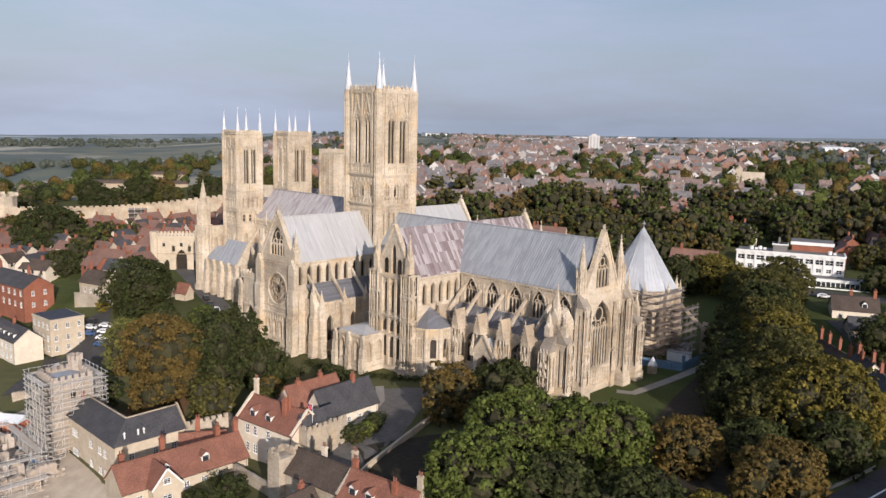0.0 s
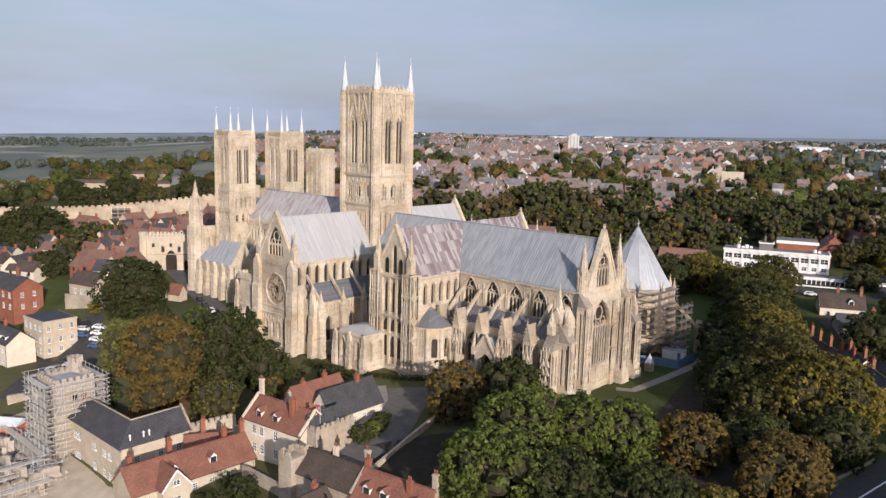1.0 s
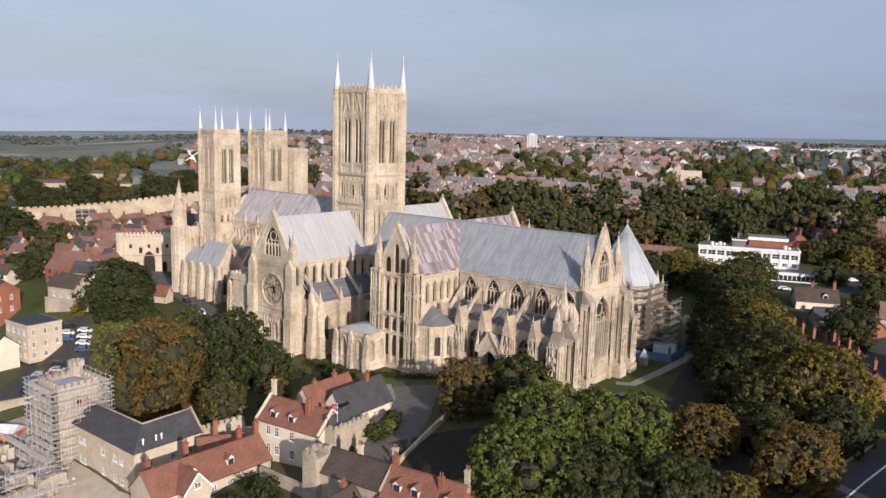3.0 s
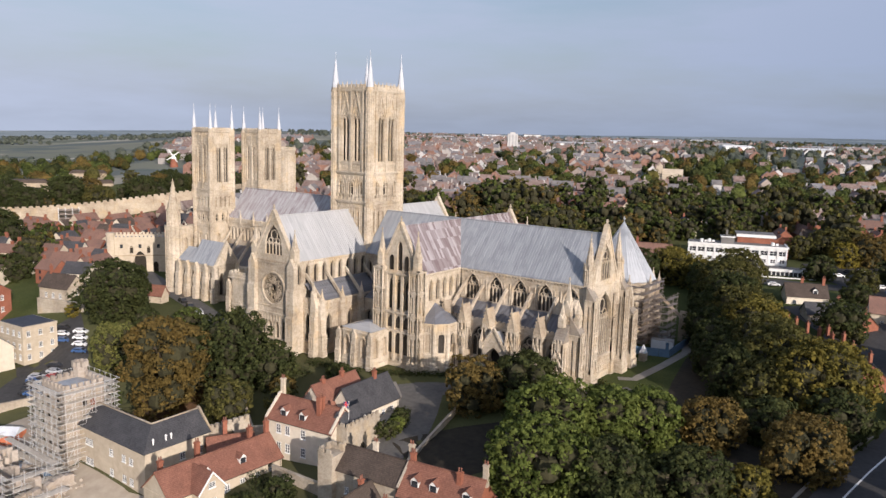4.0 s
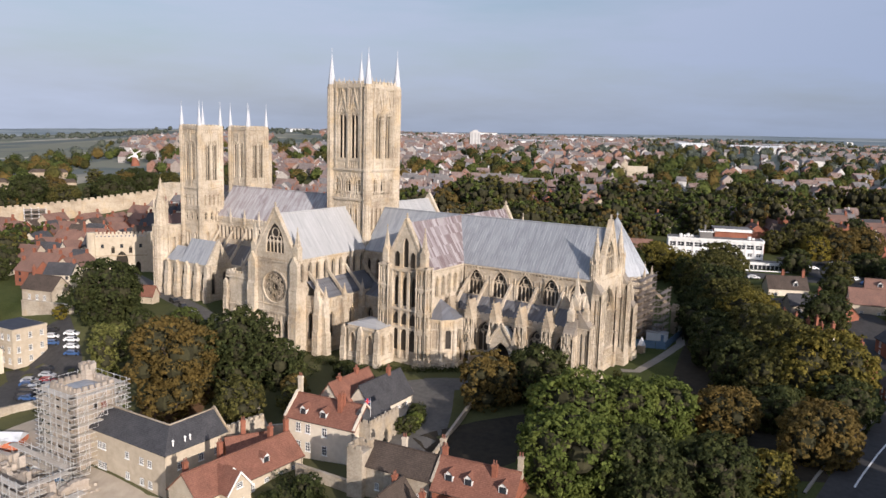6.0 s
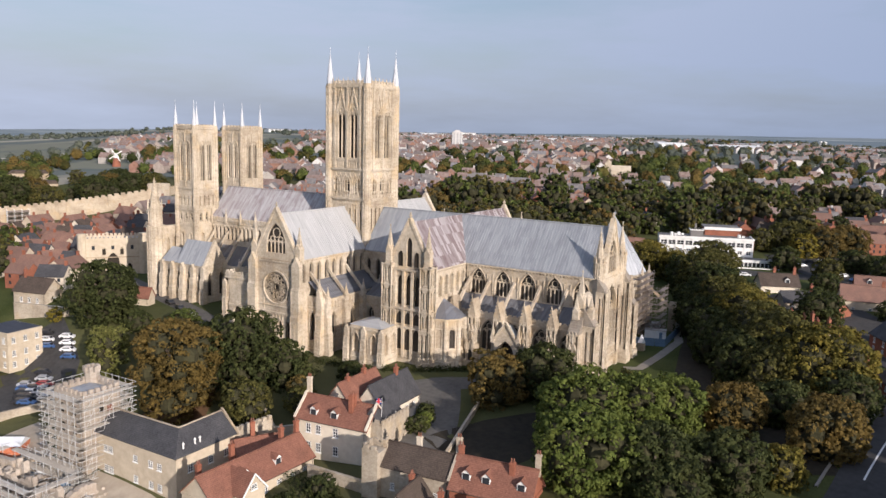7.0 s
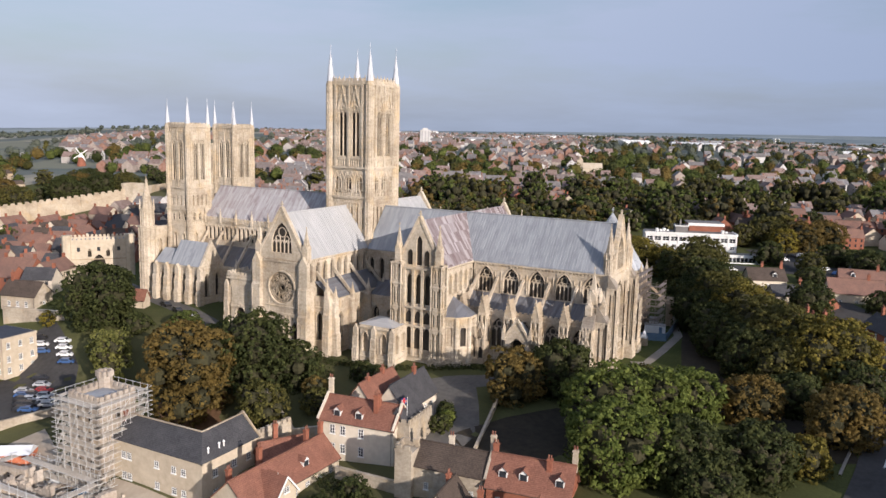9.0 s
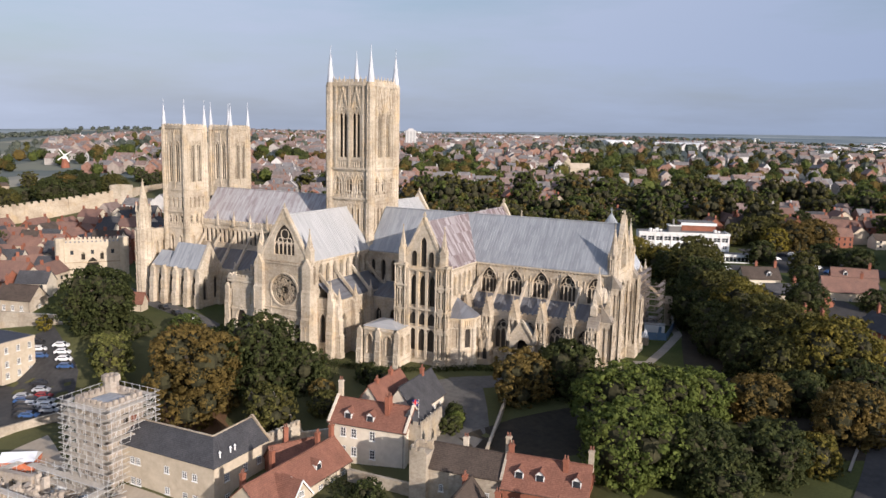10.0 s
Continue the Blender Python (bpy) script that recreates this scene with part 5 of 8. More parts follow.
# west screen with its corner turrets
for sgn in (-1, 1):
    L = 10.5
    f = facade(cathedral, "west_screen", (-66.0, -21.5) if sgn < 0 else (-66.0, 11.0), 90, L, 4, 26.2, bays(L, 4, 1.4, 15, 21, 1.1), 0.9, 0, pane=STONE_D, bands=((13.5, 0.4), (25.4, 0.6)))
    part("screen_back", Geo().box(-69.0, -67.2, -23 if sgn < 0 else 4, -4 if sgn < 0 else 23, 4, 26.0), STONE, cathedral)
    t = Geo()
    y = sgn * 21.3
    t.cyl(-67.4, y, 3.5, 6.0, 3.7, 8)
    t.cyl(-67.4, y, 6, 26.4, 2.8, 8)
    t.cyl(-67.4, y, 26.4, 32.0, 2.1, 8)
    for z in (9.5, 12, 15.5, 19, 22.5, 26.2):
        t.cyl(-67.4, y, z, z + 0.45, 3.05, 8)
    t.cyl(-67.4, y, 31.6, 32.1, 2.4, 8)
    t.cone(-67.4, y, 32.0, 42.4, 1.9, 8)
    for k in range(8):
        a = 2 * math.pi * (k + 0.5) / 8
        t.cyl(-67.4 + 2.75 * math.cos(a), y + 2.75 * math.sin(a), 6, 26.2, 0.22, 5)
        t.cyl(-67.4 + 2.1 * math.cos(a), y + 2.1 * math.sin(a), 26.6, 31.6, 0.2, 5)
        t.cone(-67.4 + 2.2 * math.cos(a), y + 2.2 * math.sin(a), 32.0, 35.4, 0.42, 4)
        for i in range(1, 6):                                 # crockets up the spirelet
            rr = 1.9 * (1 - i / 6)
            t.box(-67.4 + rr * math.cos(a) - 0.12, -67.4 + rr * math.cos(a) + 0.12, y + rr * math.sin(a) - 0.12, y + rr * math.sin(a) + 0.12, 32.0 + 1.73 * i, 32.3 + 1.73 * i)
    part("screen_turret", t, STONE, cathedral)

# porch on the west side of the great transept
GX0, GX1, GY0, GY1 = -20.5, -11.5, -35.5, -27.0
part("galilee_core", Geo().box(GX0 + 1, GX1 - 1, GY0 + 1, GY1, 0, 17), STONE_D, cathedral)
for p, rz, L in (((GX0, GY0), 0, GX1 - GX0), ((GX1, GY0), 90, GY1 - GY0), ((GX0, GY1), 270, GY1 - GY0)):
    facade(cathedral, "galilee_wall", p, rz, L, 0, 18.0, [(L / 2, L * 0.42, 1.5, 6.8, 1.1)] + [(L * (i + 0.7) / 6.4, 0.9, 10.6, 14.6, 1.1) for i in range(6) if abs(L * (i + 0.7) / 6.4 - L / 2) > L * 0.24], 0.8, 0,
           pane=LOUVRE_GLOOM, bands=((9.6, 0.4), (17.2, 0.5)))
g = Geo()
for m, a0, a1 in ((pose(0, GY0, 0), GX0, GX1), (pose(GX1, 0, 0, 0, 0, 90), GY0, GY1), (pose(GX0, 0, 0, 0, 0, 90), GY0, GY1)):
    parapet(g, a0, a1, 0.1, 18.0, 1.2, m)
part("parapet", g, STONE, cathedral)
for x in (GX0, GX1):
    buttress(cathedral, x, GY0, 0, 1.3, 1.0, 0, 17.0)
part("galilee_link", Geo().box(GX1, TX - TH, GY0 + 2.5, GY1, 0, 13), STONE, cathedral)

# chapter house
HX, HY, HR = 63.5, 44.0, 10.4
dec = [(HX + HR * math.cos(radians(36 * i + 18)), HY + HR * math.sin(radians(36 * i + 18))) for i in range(10)]
hc = part("chapter_house", Geo().prism([(HX + (x - HX) * 0.9, HY + (y - HY) * 0.9) for x, y in dec], 0, 17.5), STONE_D, cathedral, "ten-sided chapter house with a tall pyramid roof")
for i in range(10):
    (xa, ya), (xb, yb) = dec[i], dec[(i + 1) % 10]
    L = math.hypot(xb - xa, yb - ya)
    facade(hc, "chapter_wall", (xa, ya), math.degrees(math.atan2(yb - ya, xb - xa)), L, 0, 18.0, [(L * 0.3, 1.6, 5, 11, 1.1), (L * 0.7, 1.6, 5, 11, 1.1)], 0.7, 0, STONE, bands=((17.2, 0.5),))
    a = radians(36 * i + 18)
    b = buttress(hc, xa, ya, 36 * i + 18 + 90, 1.4, 1.8, 0, 18, 4.0)
    ox, oy = HX + 19 * math.cos(a), HY + 19 * math.sin(a)
    if i % 2 == 0 and math.sin(a) > -0.5:
        g = Geo()
        g.box(ox - 1.0, ox + 1.0, oy - 1.0, oy + 1.0, 0, 7.0)
        g.gable(ox - 1.1, ox + 1.1, oy - 1.1, oy + 1.1, 7.0, 9.2)
        g.beam((ox, oy, 6.6), (xa, ya, 14.5), 0.6, 0.8)
        part("flying_buttress", g, STONE_D, hc)
g = Geo()
for i in range(10):
    (xa, ya), (xb, yb) = dec[i], dec[(i + 1) % 10]
    g.add([(xa, ya, 18.0), (xb, yb, 18.0), (HX, HY, 34.6)], [(0, 1, 2)])
    for k in range(5):
        t = k / 5
        g.beam((xa + (xb - xa) * t, ya + (yb - ya) * t, 18.05), (HX + (xa - HX) * 0.02, HY + (ya - HY) * 0.02, 34.5), 0.1, 0.12)
g.prism(dec, 17.7, 18.0)
g.cyl(HX, HY, 34.2, 36.4, 0.12, 6)
g.box(HX - 0.4, HX + 0.4, HY - 0.08, HY + 0.08, 35.5, 35.8)
part("chapter_roof", g, CHAPTER, hc, "pale lead pyramid roof")

# ---------------------------------------------------------------- houses

WINS = {}


def window(parent, m, w, h, rows=2, frame_mat=None):
    """A sash window: dark pane, with a white frame and bars as its part; it faces -y of m."""
    key = (w, h, rows)
    if key not in WINS:
        g = Geo().box(-w / 2, w / 2, -0.02, 0.12, 0, h)
        f = Geo()
        d = 0.11
        for x0, x1, z0, z1 in ((-w / 2, -w / 2 + d, 0, h), (w / 2 - d, w / 2, 0, h), (-w / 2, w / 2, 0, d), (-w / 2, w / 2, h - d, h), (-0.04, 0.04, 0, h)):
            f.box(x0, x1, -0.08, 0.0, z0, z1)
        for i in range(1, rows + 1):
            f.box(-w / 2, w / 2, -0.07, -0.01, h * i / (rows + 1) - 0.035, h * i / (rows + 1) + 0.035)
        f.box(-w / 2 - 0.12, w / 2 + 0.12, -0.2, 0.05, -0.14, 0)
        WINS[key] = (g.mesh("window", PANE), f.mesh("window_frame", WHITE))
    ob = part("window", WINS[key][0], None, parent, m=m)
    part("window_frame", WINS[key][1], None, ob)
    return ob


CHIMS = {}


def chimney(parent, x, y, z0, z1, mat, w=0.9, d=0.7, pots=2):
    key = (round(z1 - z0, 1), mat.name, w, d, pots)
    if key not in CHIMS:
        h = z1 - z0
        g = Geo().box(-w / 2, w / 2, -d / 2, d / 2, 0, h)
        g.box(-w / 2 - 0.1, w / 2 + 0.1, -d / 2 - 0.1, d / 2 + 0.1, h - 0.35, h - 0.15)
        p = Geo()
        for i in range(pots):
            p.cyl(-w / 2 + w * (i + 0.5) / pots, 0, h, h + 0.7, 0.16, 7, None, 0.8)
        CHIMS[key] = (g.mesh("chimney", mat), p.mesh("chimney_pot", CLAY))
    ob = part("chimney", CHIMS[key][0], None, parent, m=pose(x, y, z0))
    part("chimney_pot", CHIMS[key][1], None, ob)


def dormer(parent, x, y, z, w, h, depth, roof, flip=False, rz=None):
    """A small gabled dormer that looks to -y."""
    g = Geo().box(-w / 2, w / 2, 0, depth, 0, h)
    g.gable(-w / 2, w / 2, 0, depth, h, h + w * 0.45, "y")
    ob = part("dormer", g, WHITE, parent, m=pose(x, y, z, 0, 0, rz or 0))
    r = Geo()
    for s in (-1, 1):
        r.slab((s * (w / 2 + 0.18), -0.2, h - 0.1), (s * (w / 2 + 0.18), depth, h - 0.1), (0, depth, h + w * 0.52), (0, -0.2, h + w * 0.52), 0.09)
    part("dormer_roof", r, roof, ob)
    part("dormer_window", Geo().box(-w / 2 + 0.15, w / 2 - 0.15, -0.04, 0.05, 0.15, h - 0.1), PANE, ob)
    return ob


def house(label, x, y, rz, L, W, z0, eave, ridge, wall, roof, chims=(), wins=(), dorms=(), over=0.35, name="house", parapets=False, quoins=False):
    """A gabled house: ridge along its own x. wins: (side, u, z, w, h); dorms: (side, u, z); chims: (u, v, top, material)."""
    t = thing(name, label, "house", pose(x, y, 0, 0, 0, rz))
    g = Geo().box(-L / 2, L / 2, -W / 2, W / 2, z0, eave)
    g.gable(-L / 2, L / 2, -W / 2, W / 2, eave, ridge)
    if quoins:
        for sx in (-1, 1):
            for k in range(int((eave - z0) / 0.5)):
                q = 0.5 if k % 2 else 0.3
                g.box(sx * L / 2 - q, sx * L / 2 + q * 0.1, -W / 2 - 0.05, W / 2 + 0.05, z0 + k * 0.5, z0 + k * 0.5 + 0.44)
    g.box(-L / 2 - 0.12, L / 2 + 0.12, -W / 2 - 0.12, W / 2 + 0.12, eave - 0.3, eave - 0.05)
    body = part("wall", g, wall, t)
    r = Geo()
    sl = (ridge - eave) / (W / 2)
    for s in (-1, 1):
        r.slab((-s * (L / 2 + over), -s * (W / 2 + over), eave - over * sl + 0.18), (s * (L / 2 + over), -s * (W / 2 + over), eave - over * sl + 0.18),
               (s * (L / 2 + over), 0, ridge + 0.18), (-s * (L / 2 + over), 0, ridge + 0.18), 0.16)
    part("roof", r, roof, t)
    k = Geo()
    n = max(3, int(L / 0.5))
    for i in range(n):
        u = -L / 2 - over + (L + 2 * over) * i / n
        k.beam((u, 0, ridge + 0.2), (u + (L + 2 * over) / n * 0.92, 0, ridge + 0.2), 0.34, 0.2)
    tagged(part("ridge_tiles", k, roof, t), kind="stuff")
    gt = Geo()
    for s in (-1, 1):
        gt.beam((-L / 2 - over, s * (W / 2 + over), eave - over * sl + 0.05), (L / 2 + over, s * (W / 2 + over), eave - over * sl + 0.05), 0.13, 0.12)
        gt.cyl(L / 2 - 0.4, s * (W / 2 + 0.08), z0, eave, 0.05, 5)
    part("gutter", gt, BROWN, t)
    if parapets:
        p = Geo()
        for sx in (-1, 1):
            for s in (-1, 1):
                p.beam((sx * L / 2, s * (W / 2 + 0.3), eave), (sx * L / 2, 0, ridge + 0.5), 0.45, 0.5)
        part("coping", p, wall if wall is not WHITE else STONE, t)
    for u, v, top, mat in chims:
        zz = ridge - abs(v) * sl - 0.6
        chimney(t, u, v, zz, top, mat)
    for side, u, z, w, h in wins:
        m = {"s": pose(u, -W / 2 - 0.03, z), "n": pose(u, W / 2 + 0.03, z, 0, 0, 180), "e": pose(L / 2 + 0.03, u, z, 0, 0, 90), "w": pose(-L / 2 - 0.03, u, z, 0, 0, 270)}[side]
        window(body, m, w, h)
    for side, u, z in dorms:
        yy = -(W / 2) * (ridge - z) / (ridge - eave)
        dormer(t, u, yy if side == "s" else -yy, z, 1.5, 1.35, 2.1, roof, rz=0 if side == "s" else 180)
    return t


# the lodge beside the lane, in three joined ranges
WZ = -7.0
row = lambda side, us, zs, w=0.95, h=1.6: [(side, u, z, w, h) for z in zs for u in us]
house("cream stone lodge with a red tiled roof and tall sashes", 46.6, -68.0, 7, 16.4, 8.2, WZ, 1.3, 4.9, RENDER_W, CLAY,
      [(-7.9, 0.6, 8.4, STONE), (3.4, -1.7, 7.0, BRICK), (3.4, -0.7, 7.0, BRICK)], row("s", (-5.0, -2.7, 1.3), (-5.2, -1.4), 1.15, 1.9) + row("w", (-1.5, 1.8), (-5.0, -1.4)), [("s", -4.4, 1.95), ("s", 0.4, 1.95)], parapets=True)
house("lodge wing with a red tiled roof and one dormer", 42.2, -57.0, 92, 13.5, 7.0, WZ, 1.8, 6.2, RENDER_W, CLAY,
      [(2.5, 0, 7.4, BRICK), (-3.5, 0, 7.0, BRICK)], row("n", (-3.0, 0), (-1.6,)), [("n", -1.0, 2.8)])
house("lodge wing with a dark slate roof and a white gable", 47.2, -52.4, 92, 15.0, 7.0, WZ + 1, 0.8, 5.6, RENDER_W, SLATE,
      [(3.0, 0, 7.2, BRICK)], row("s", (-4, -1, 2, 5), (-2.2,)) + row("e", (-1.3, 1.3), (-2.0,), 0.8, 1.3))
pz = thing("gatehouse", "battlemented stone porch range with slate roof", "gatehouse", pose(54.4, -64.2, 0, 0, 0, 4))
g = Geo()
pierced(g, 10.5, -7, 1.8, [(5.0, 2.2, -6.5, -3.8, 1.0), (2.0, 0.9, -4.6, -3.0, 1.1), (8.4, 0.9, -4.6, -3.0, 1.1)], 0.7, pose(2.9, -5.2, 0, 0, 0, 90))
g.box(-2.5, 2.0, -5.2, 5.3, -7, 0.0)
g.box(-2.5, 2.85, -5.15, -4.5, -7, 1.78)
g.box(-2.5, 2.85, 4.6, 5.25, -7, 1.78)
parapet(g, -5.2, 5.3, 0, 1.8, 1.3, pose(2.7, 0, 0, 0, 0, 90))
parapet(g, -2.5, 2.4, -4.95, 1.8, 1.3)
part("wall", g, RUBBLE, pz)
part("roof", Geo().gable(-2.7, 2.3, -4.6, 4.7, 0.9, 4.9, "y"), SLATE, pz)
# dark sheet for the shade inside the arch
part("doorway", Geo().box(2.25, 2.35, -1.4, 1.2, -6.5, -2.0), LOUVRE_GLOOM, pz)
for u in (-2.0, 1.6):
    dormer(pz, 1.75, u, 1.75, 1.0, 0.9, 1.3, SLATE, rz=90)
fl = thing("flag_pole", "white flag pole with a red, white and blue flag", "flag", pose(55.6, -66.5, 2.4) @ Matrix.Diagonal((0.75, 0.75, 0.85, 1)))
part("pole", Geo().cyl(0, 0, -0.6, 5.2, 0.06, 6), WHITE, fl)
FLAGC = [plain("flag_blue", (0.03, 0.05, 0.2), (0.05, 0.07, 0.26)), plain("flag_white", (0.7, 0.7, 0.7), (0.8, 0.8, 0.8)), plain("flag_red", (0.5, 0.03, 0.04), (0.6, 0.05, 0.06))]
wave = lambda u: 0.18 * math.sin(u * 3.2)
for nm, mat, lift, bandsf in (("flag_field", FLAGC[0], 0.0, None), ("flag_white_cross", FLAGC[1], 0.02, 0.5), ("flag_red_cross", FLAGC[2], 0.04, 0.26)):
    g = Geo()
    for i in range(10):
        u0, u1 = i * 0.2, (i + 1) * 0.2
        for z0, z1 in ([(3.4, 4.8)] if bandsf is None else [(4.1 - bandsf / 2, 4.1 + bandsf / 2)]):
            for s in (-1, 1):
                g.add([(-u0, wave(u0) + s * (lift + 0.005), z0), (-u1, wave(u1) + s * (lift + 0.005), z0 - 0.03 * i), (-u1, wave(u1) + s * (lift + 0.005), z1 - 0.03 * i), (-u0, wave(u0) + s * (lift + 0.005), z1)], [(0, 1, 2, 3)])
        if bandsf and i in (4, 5):
            g.add([(-u0, wave(u0) - lift - 0.006, 3.4), (-u1, wave(u1) - lift - 0.006, 3.38), (-u1, wave(u1) - lift - 0.006, 4.75), (-u0, wave(u0) - lift - 0.006, 4.8)], [(0, 1, 2, 3)])
    part(nm, g, mat, fl)

# stone gate range and the red-roofed house in front
gh = house("weathered stone range with a dark tiled roof", 70.6, -75.0, 6, 14.0, 7.0, -10, -0.2, 2.9, RUBBLE, BROWN, [(-1.0, 1.0, 4.6, STONE), (7.0, 0.5, 6.2, STONE)],
           row("s", (-4, 1.5, 4.5), (-4.4,), 0.8, 1.3), parapets=True)
part("stair_turret", Geo().box(-9.6, -6.4, -4.8, -1.0, -10, 2.2), RUBBLE, gh)
g = Geo()
parapet(g, -9.6, -6.4, -4.7, 2.2, 1.3)
parapet(g, -9.6, -6.4, -1.1, 2.2, 1.3)
parapet(g, -4.8, -1.0, 0, 2.2, 1.3, pose(-9.5, 0, 0, 0, 0, 90))
part("turret_parapet", g, RUBBLE, gh)
house("brick house with a bright red tiled roof and white dormers", 85.0, -73.6, 8, 14.2, 8.2, -10, -1.0, 3.3, BRICK, CLAY,
      [(7.0, 0.6, 6.0, RUBBLE), (3.0, -1.0, 4.4, BRICK), (-6.8, 0.4, 5.0, BRICK)], row("s", (-5, -2, 1, 4), (-4.2, -7.4)), [("s", -4.6, 0.3), ("s", -1.0, 0.3), ("s", 5.2, 0.3)])
house("brick cottage with an orange tiled roof", 83.5, -82.5, 8, 8.0, 5.5, -11, -4.4, -1.4, BRICK, CLAY, [(-4.0, 0, 0.4, BRICK)], row("s", (-2, 1.5), (-7.5,)))
house("brick cottage with a dark tiled gable", 73.5, -83.5, 96, 8.0, 6.0, -11, -3.8, 0.0, RUBBLE, BROWN, [(2.0, 0.5, 1.2, BRICK)], row("s", (-2, 2), (-7.0,)))
house("stone outhouse with a brown tiled roof", 90.5, -83.0, 98, 8, 6, -11, -4.5, -1.0, BRICK, BROWN, [(0, 0.6, 1.5, BRICK)])

# long red-roofed range below the lodge
house("long stone range with a weathered red tiled roof", 40.6, -87.0, 88, 25.0, 8.2, -13, -5.0, -1.2, CREAM, CLAY,
      [(8.5, 0.8, 1.0, BRICK), (12.2, 0.3, 1.4, BRICK), (-2.0, 3.0, 0.6, BRICK), (-10.0, 2.6, -0.4, BRICK)],
      row("s", (-9.5, -6.5, -3.5, -0.5, 3, 6.5, 10), (-7.6,), 1.1, 1.35) + row("s", (-9, -5, -1, 3.5, 8), (-10.8,), 1.1, 1.4), [("s", 4.0, -4.0), ("s", -4.0, -4.0)])
gd = thing("gable_wing", "cross gable with white bargeboards and red tiles", "house", pose(44.6, -92.5, 0, 0, 0, 88))
g = Geo().box(-2.6, 2.6, -2.2, 2.5, -13, -4.6)
g.gable(-2.6, 2.6, -2.2, 2.5, -4.6, -1.6, "y")
part("wall", g, CREAM, gd)
r = Geo()
for sgn in (-1, 1):
    r.slab((sgn * 3.0, -2.6, -4.9), (sgn * 3.0, 3.5, -4.9), (0, 3.5, -1.35), (0, -2.6, -1.35), 0.16)
part("roof", r, CLAY, gd)
b = Geo()
for sgn in (-1, 1):
    b.beam((sgn * 3.0, -2.65, -5.0), (0, -2.65, -1.4), 0.12, 0.3)
part("bargeboard", b, WHITE, gd)
window(gd, pose(0, -2.25, -4.4), 1.4, 1.1)
window(gd, pose(0, -2.25, -8.0), 1.8, 1.5)
house("brick link range with a red tiled roof", 33.5, -78.0, 60, 9, 5.5, -12, -5.6, -2.6, BRICK, CLAY, [(-1.0, 0.5, 0.6, BRICK)])

# L-shaped hall with slate roofs
hl = thing("hall", "L-shaped pale stone hall with a dark slate roof", "hall")
g = Geo().prism([(4.5, -94.3), (28.6, -94.3), (28.6, -79.6), (20.8, -79.6), (20.8, -86.0), (4.5, -86.0)], -15, -2.4)
g.gable(4.5, 24.7, -94.25, -86.05, -2.4, 0.6, "x")
g.gable(20.85, 28.55, -90.1, -79.62, -2.4, 1.0, "y")
g.box(4.3, 28.8, -94.5, -94.2, -3.0, -2.6)
g.box(28.5, 28.8, -94.5, -79.6, -3.0, -2.6)
hw2 = part("wall", g, CREAM, hl)
r = Geo()
r.slab((4.0, -94.8, -2.5), (24.7 + 4.4, -94.8, -2.5), (24.7, -90.15, 1.15), (4.0, -90.15, 0.95), 0.16)
r.slab((24.7, -85.5, -2.5), (4.0, -85.5, -2.5), (4.0, -90.15, 0.95), (24.7, -90.15, 1.15), 0.16)
r.slab((29.1, -94.8, -2.5), (29.1, -79.3, -2.5), (24.7, -79.3, 1.4), (24.7, -90.15, 1.15), 0.16)
r.slab((20.3, -79.3, -2.5), (20.3, -86.0, -2.5), (24.7, -90.15, 1.15), (24.7, -79.3, 1.4), 0.16)
part("roof", r, SLATE, hl)
cp = Geo()
for sgn in (-1, 1):
    cp.beam((24.7 + sgn * 4.5, -79.2, -2.7), (24.7, -79.2, 1.8), 0.4, 0.4)
cp.beam((24.7, -90.1, 1.25), (24.7, -79.2, 1.5), 0.3, 0.2)
cp.beam((4.0, -90.15, 1.05), (24.7, -90.15, 1.25), 0.3, 0.2)
part("coping", cp, STONE_D, hl)
chimney(hl, 4.6, -91.2, -2.6, 2.0, BRICK, 1.4, 0.9, 3)
for u in (8, 9.5, 17, 21.5, 24):
    for z in (-6.2, -10.4):
        window(hw2, pose(u, -94.36, z), 1.15, 1.4)
for u in (-91, -86, -82):
    for z in (-6.4, -10.4):
        window(hw2, pose(28.66, u, z, 0, 0, 90), 1.2, 1.5)
for k, (yy, zz) in enumerate(((-92.0, -1.3), (-89.2, -1.3), (-88.0, -0.9))):
    part("roof_vent", Geo().cyl(28.0, yy, -1.9, -0.7, 0.16, 8).cone(28.0, yy, -0.7, -0.3, 0.3, 8), WHITE, hl, "white roof vent")

# battlemented garden wall
gw = thing("garden_wall", "battlemented rubble wall with an arched gap", "wall")
g = Geo()
pierced(g, 10.0, -11, -3.2, [(4.8, 2.6, -9, -5.6, 0.9)], 0.6, pose(28.2, -79.2, 0, 0, 0, 84))
parapet(g, 0, 10.0, 0.4, -3.2, 1.5, pose(28.2, -79.2, 0, 0, 0, 84), 0.7)
part("wall", g, RUBBLE, gw)
gw = thing("garden_wall", "low stone wall with coping beside the lane", "wall")
g = Geo()
for p, q in (((63.5, -40.5), (66.3, -52.0)), ((66.3, -52.0), (69.0, -64.0)), ((69.0, -64.0), (70.5, -70.0))):
    za, zb = height(*p), height(*q)
    g.beam((*p, za + 0.4), (*q, zb + 0.4), 0.4, 1.6)
    g.beam((*p, za + 1.25), (*q, zb + 1.25), 0.55, 0.14)
part("wall", g, RUBBLE, gw)
gw = thing("garden_wall", "stone garden wall running down beside the trees", "wall")
g = Geo()
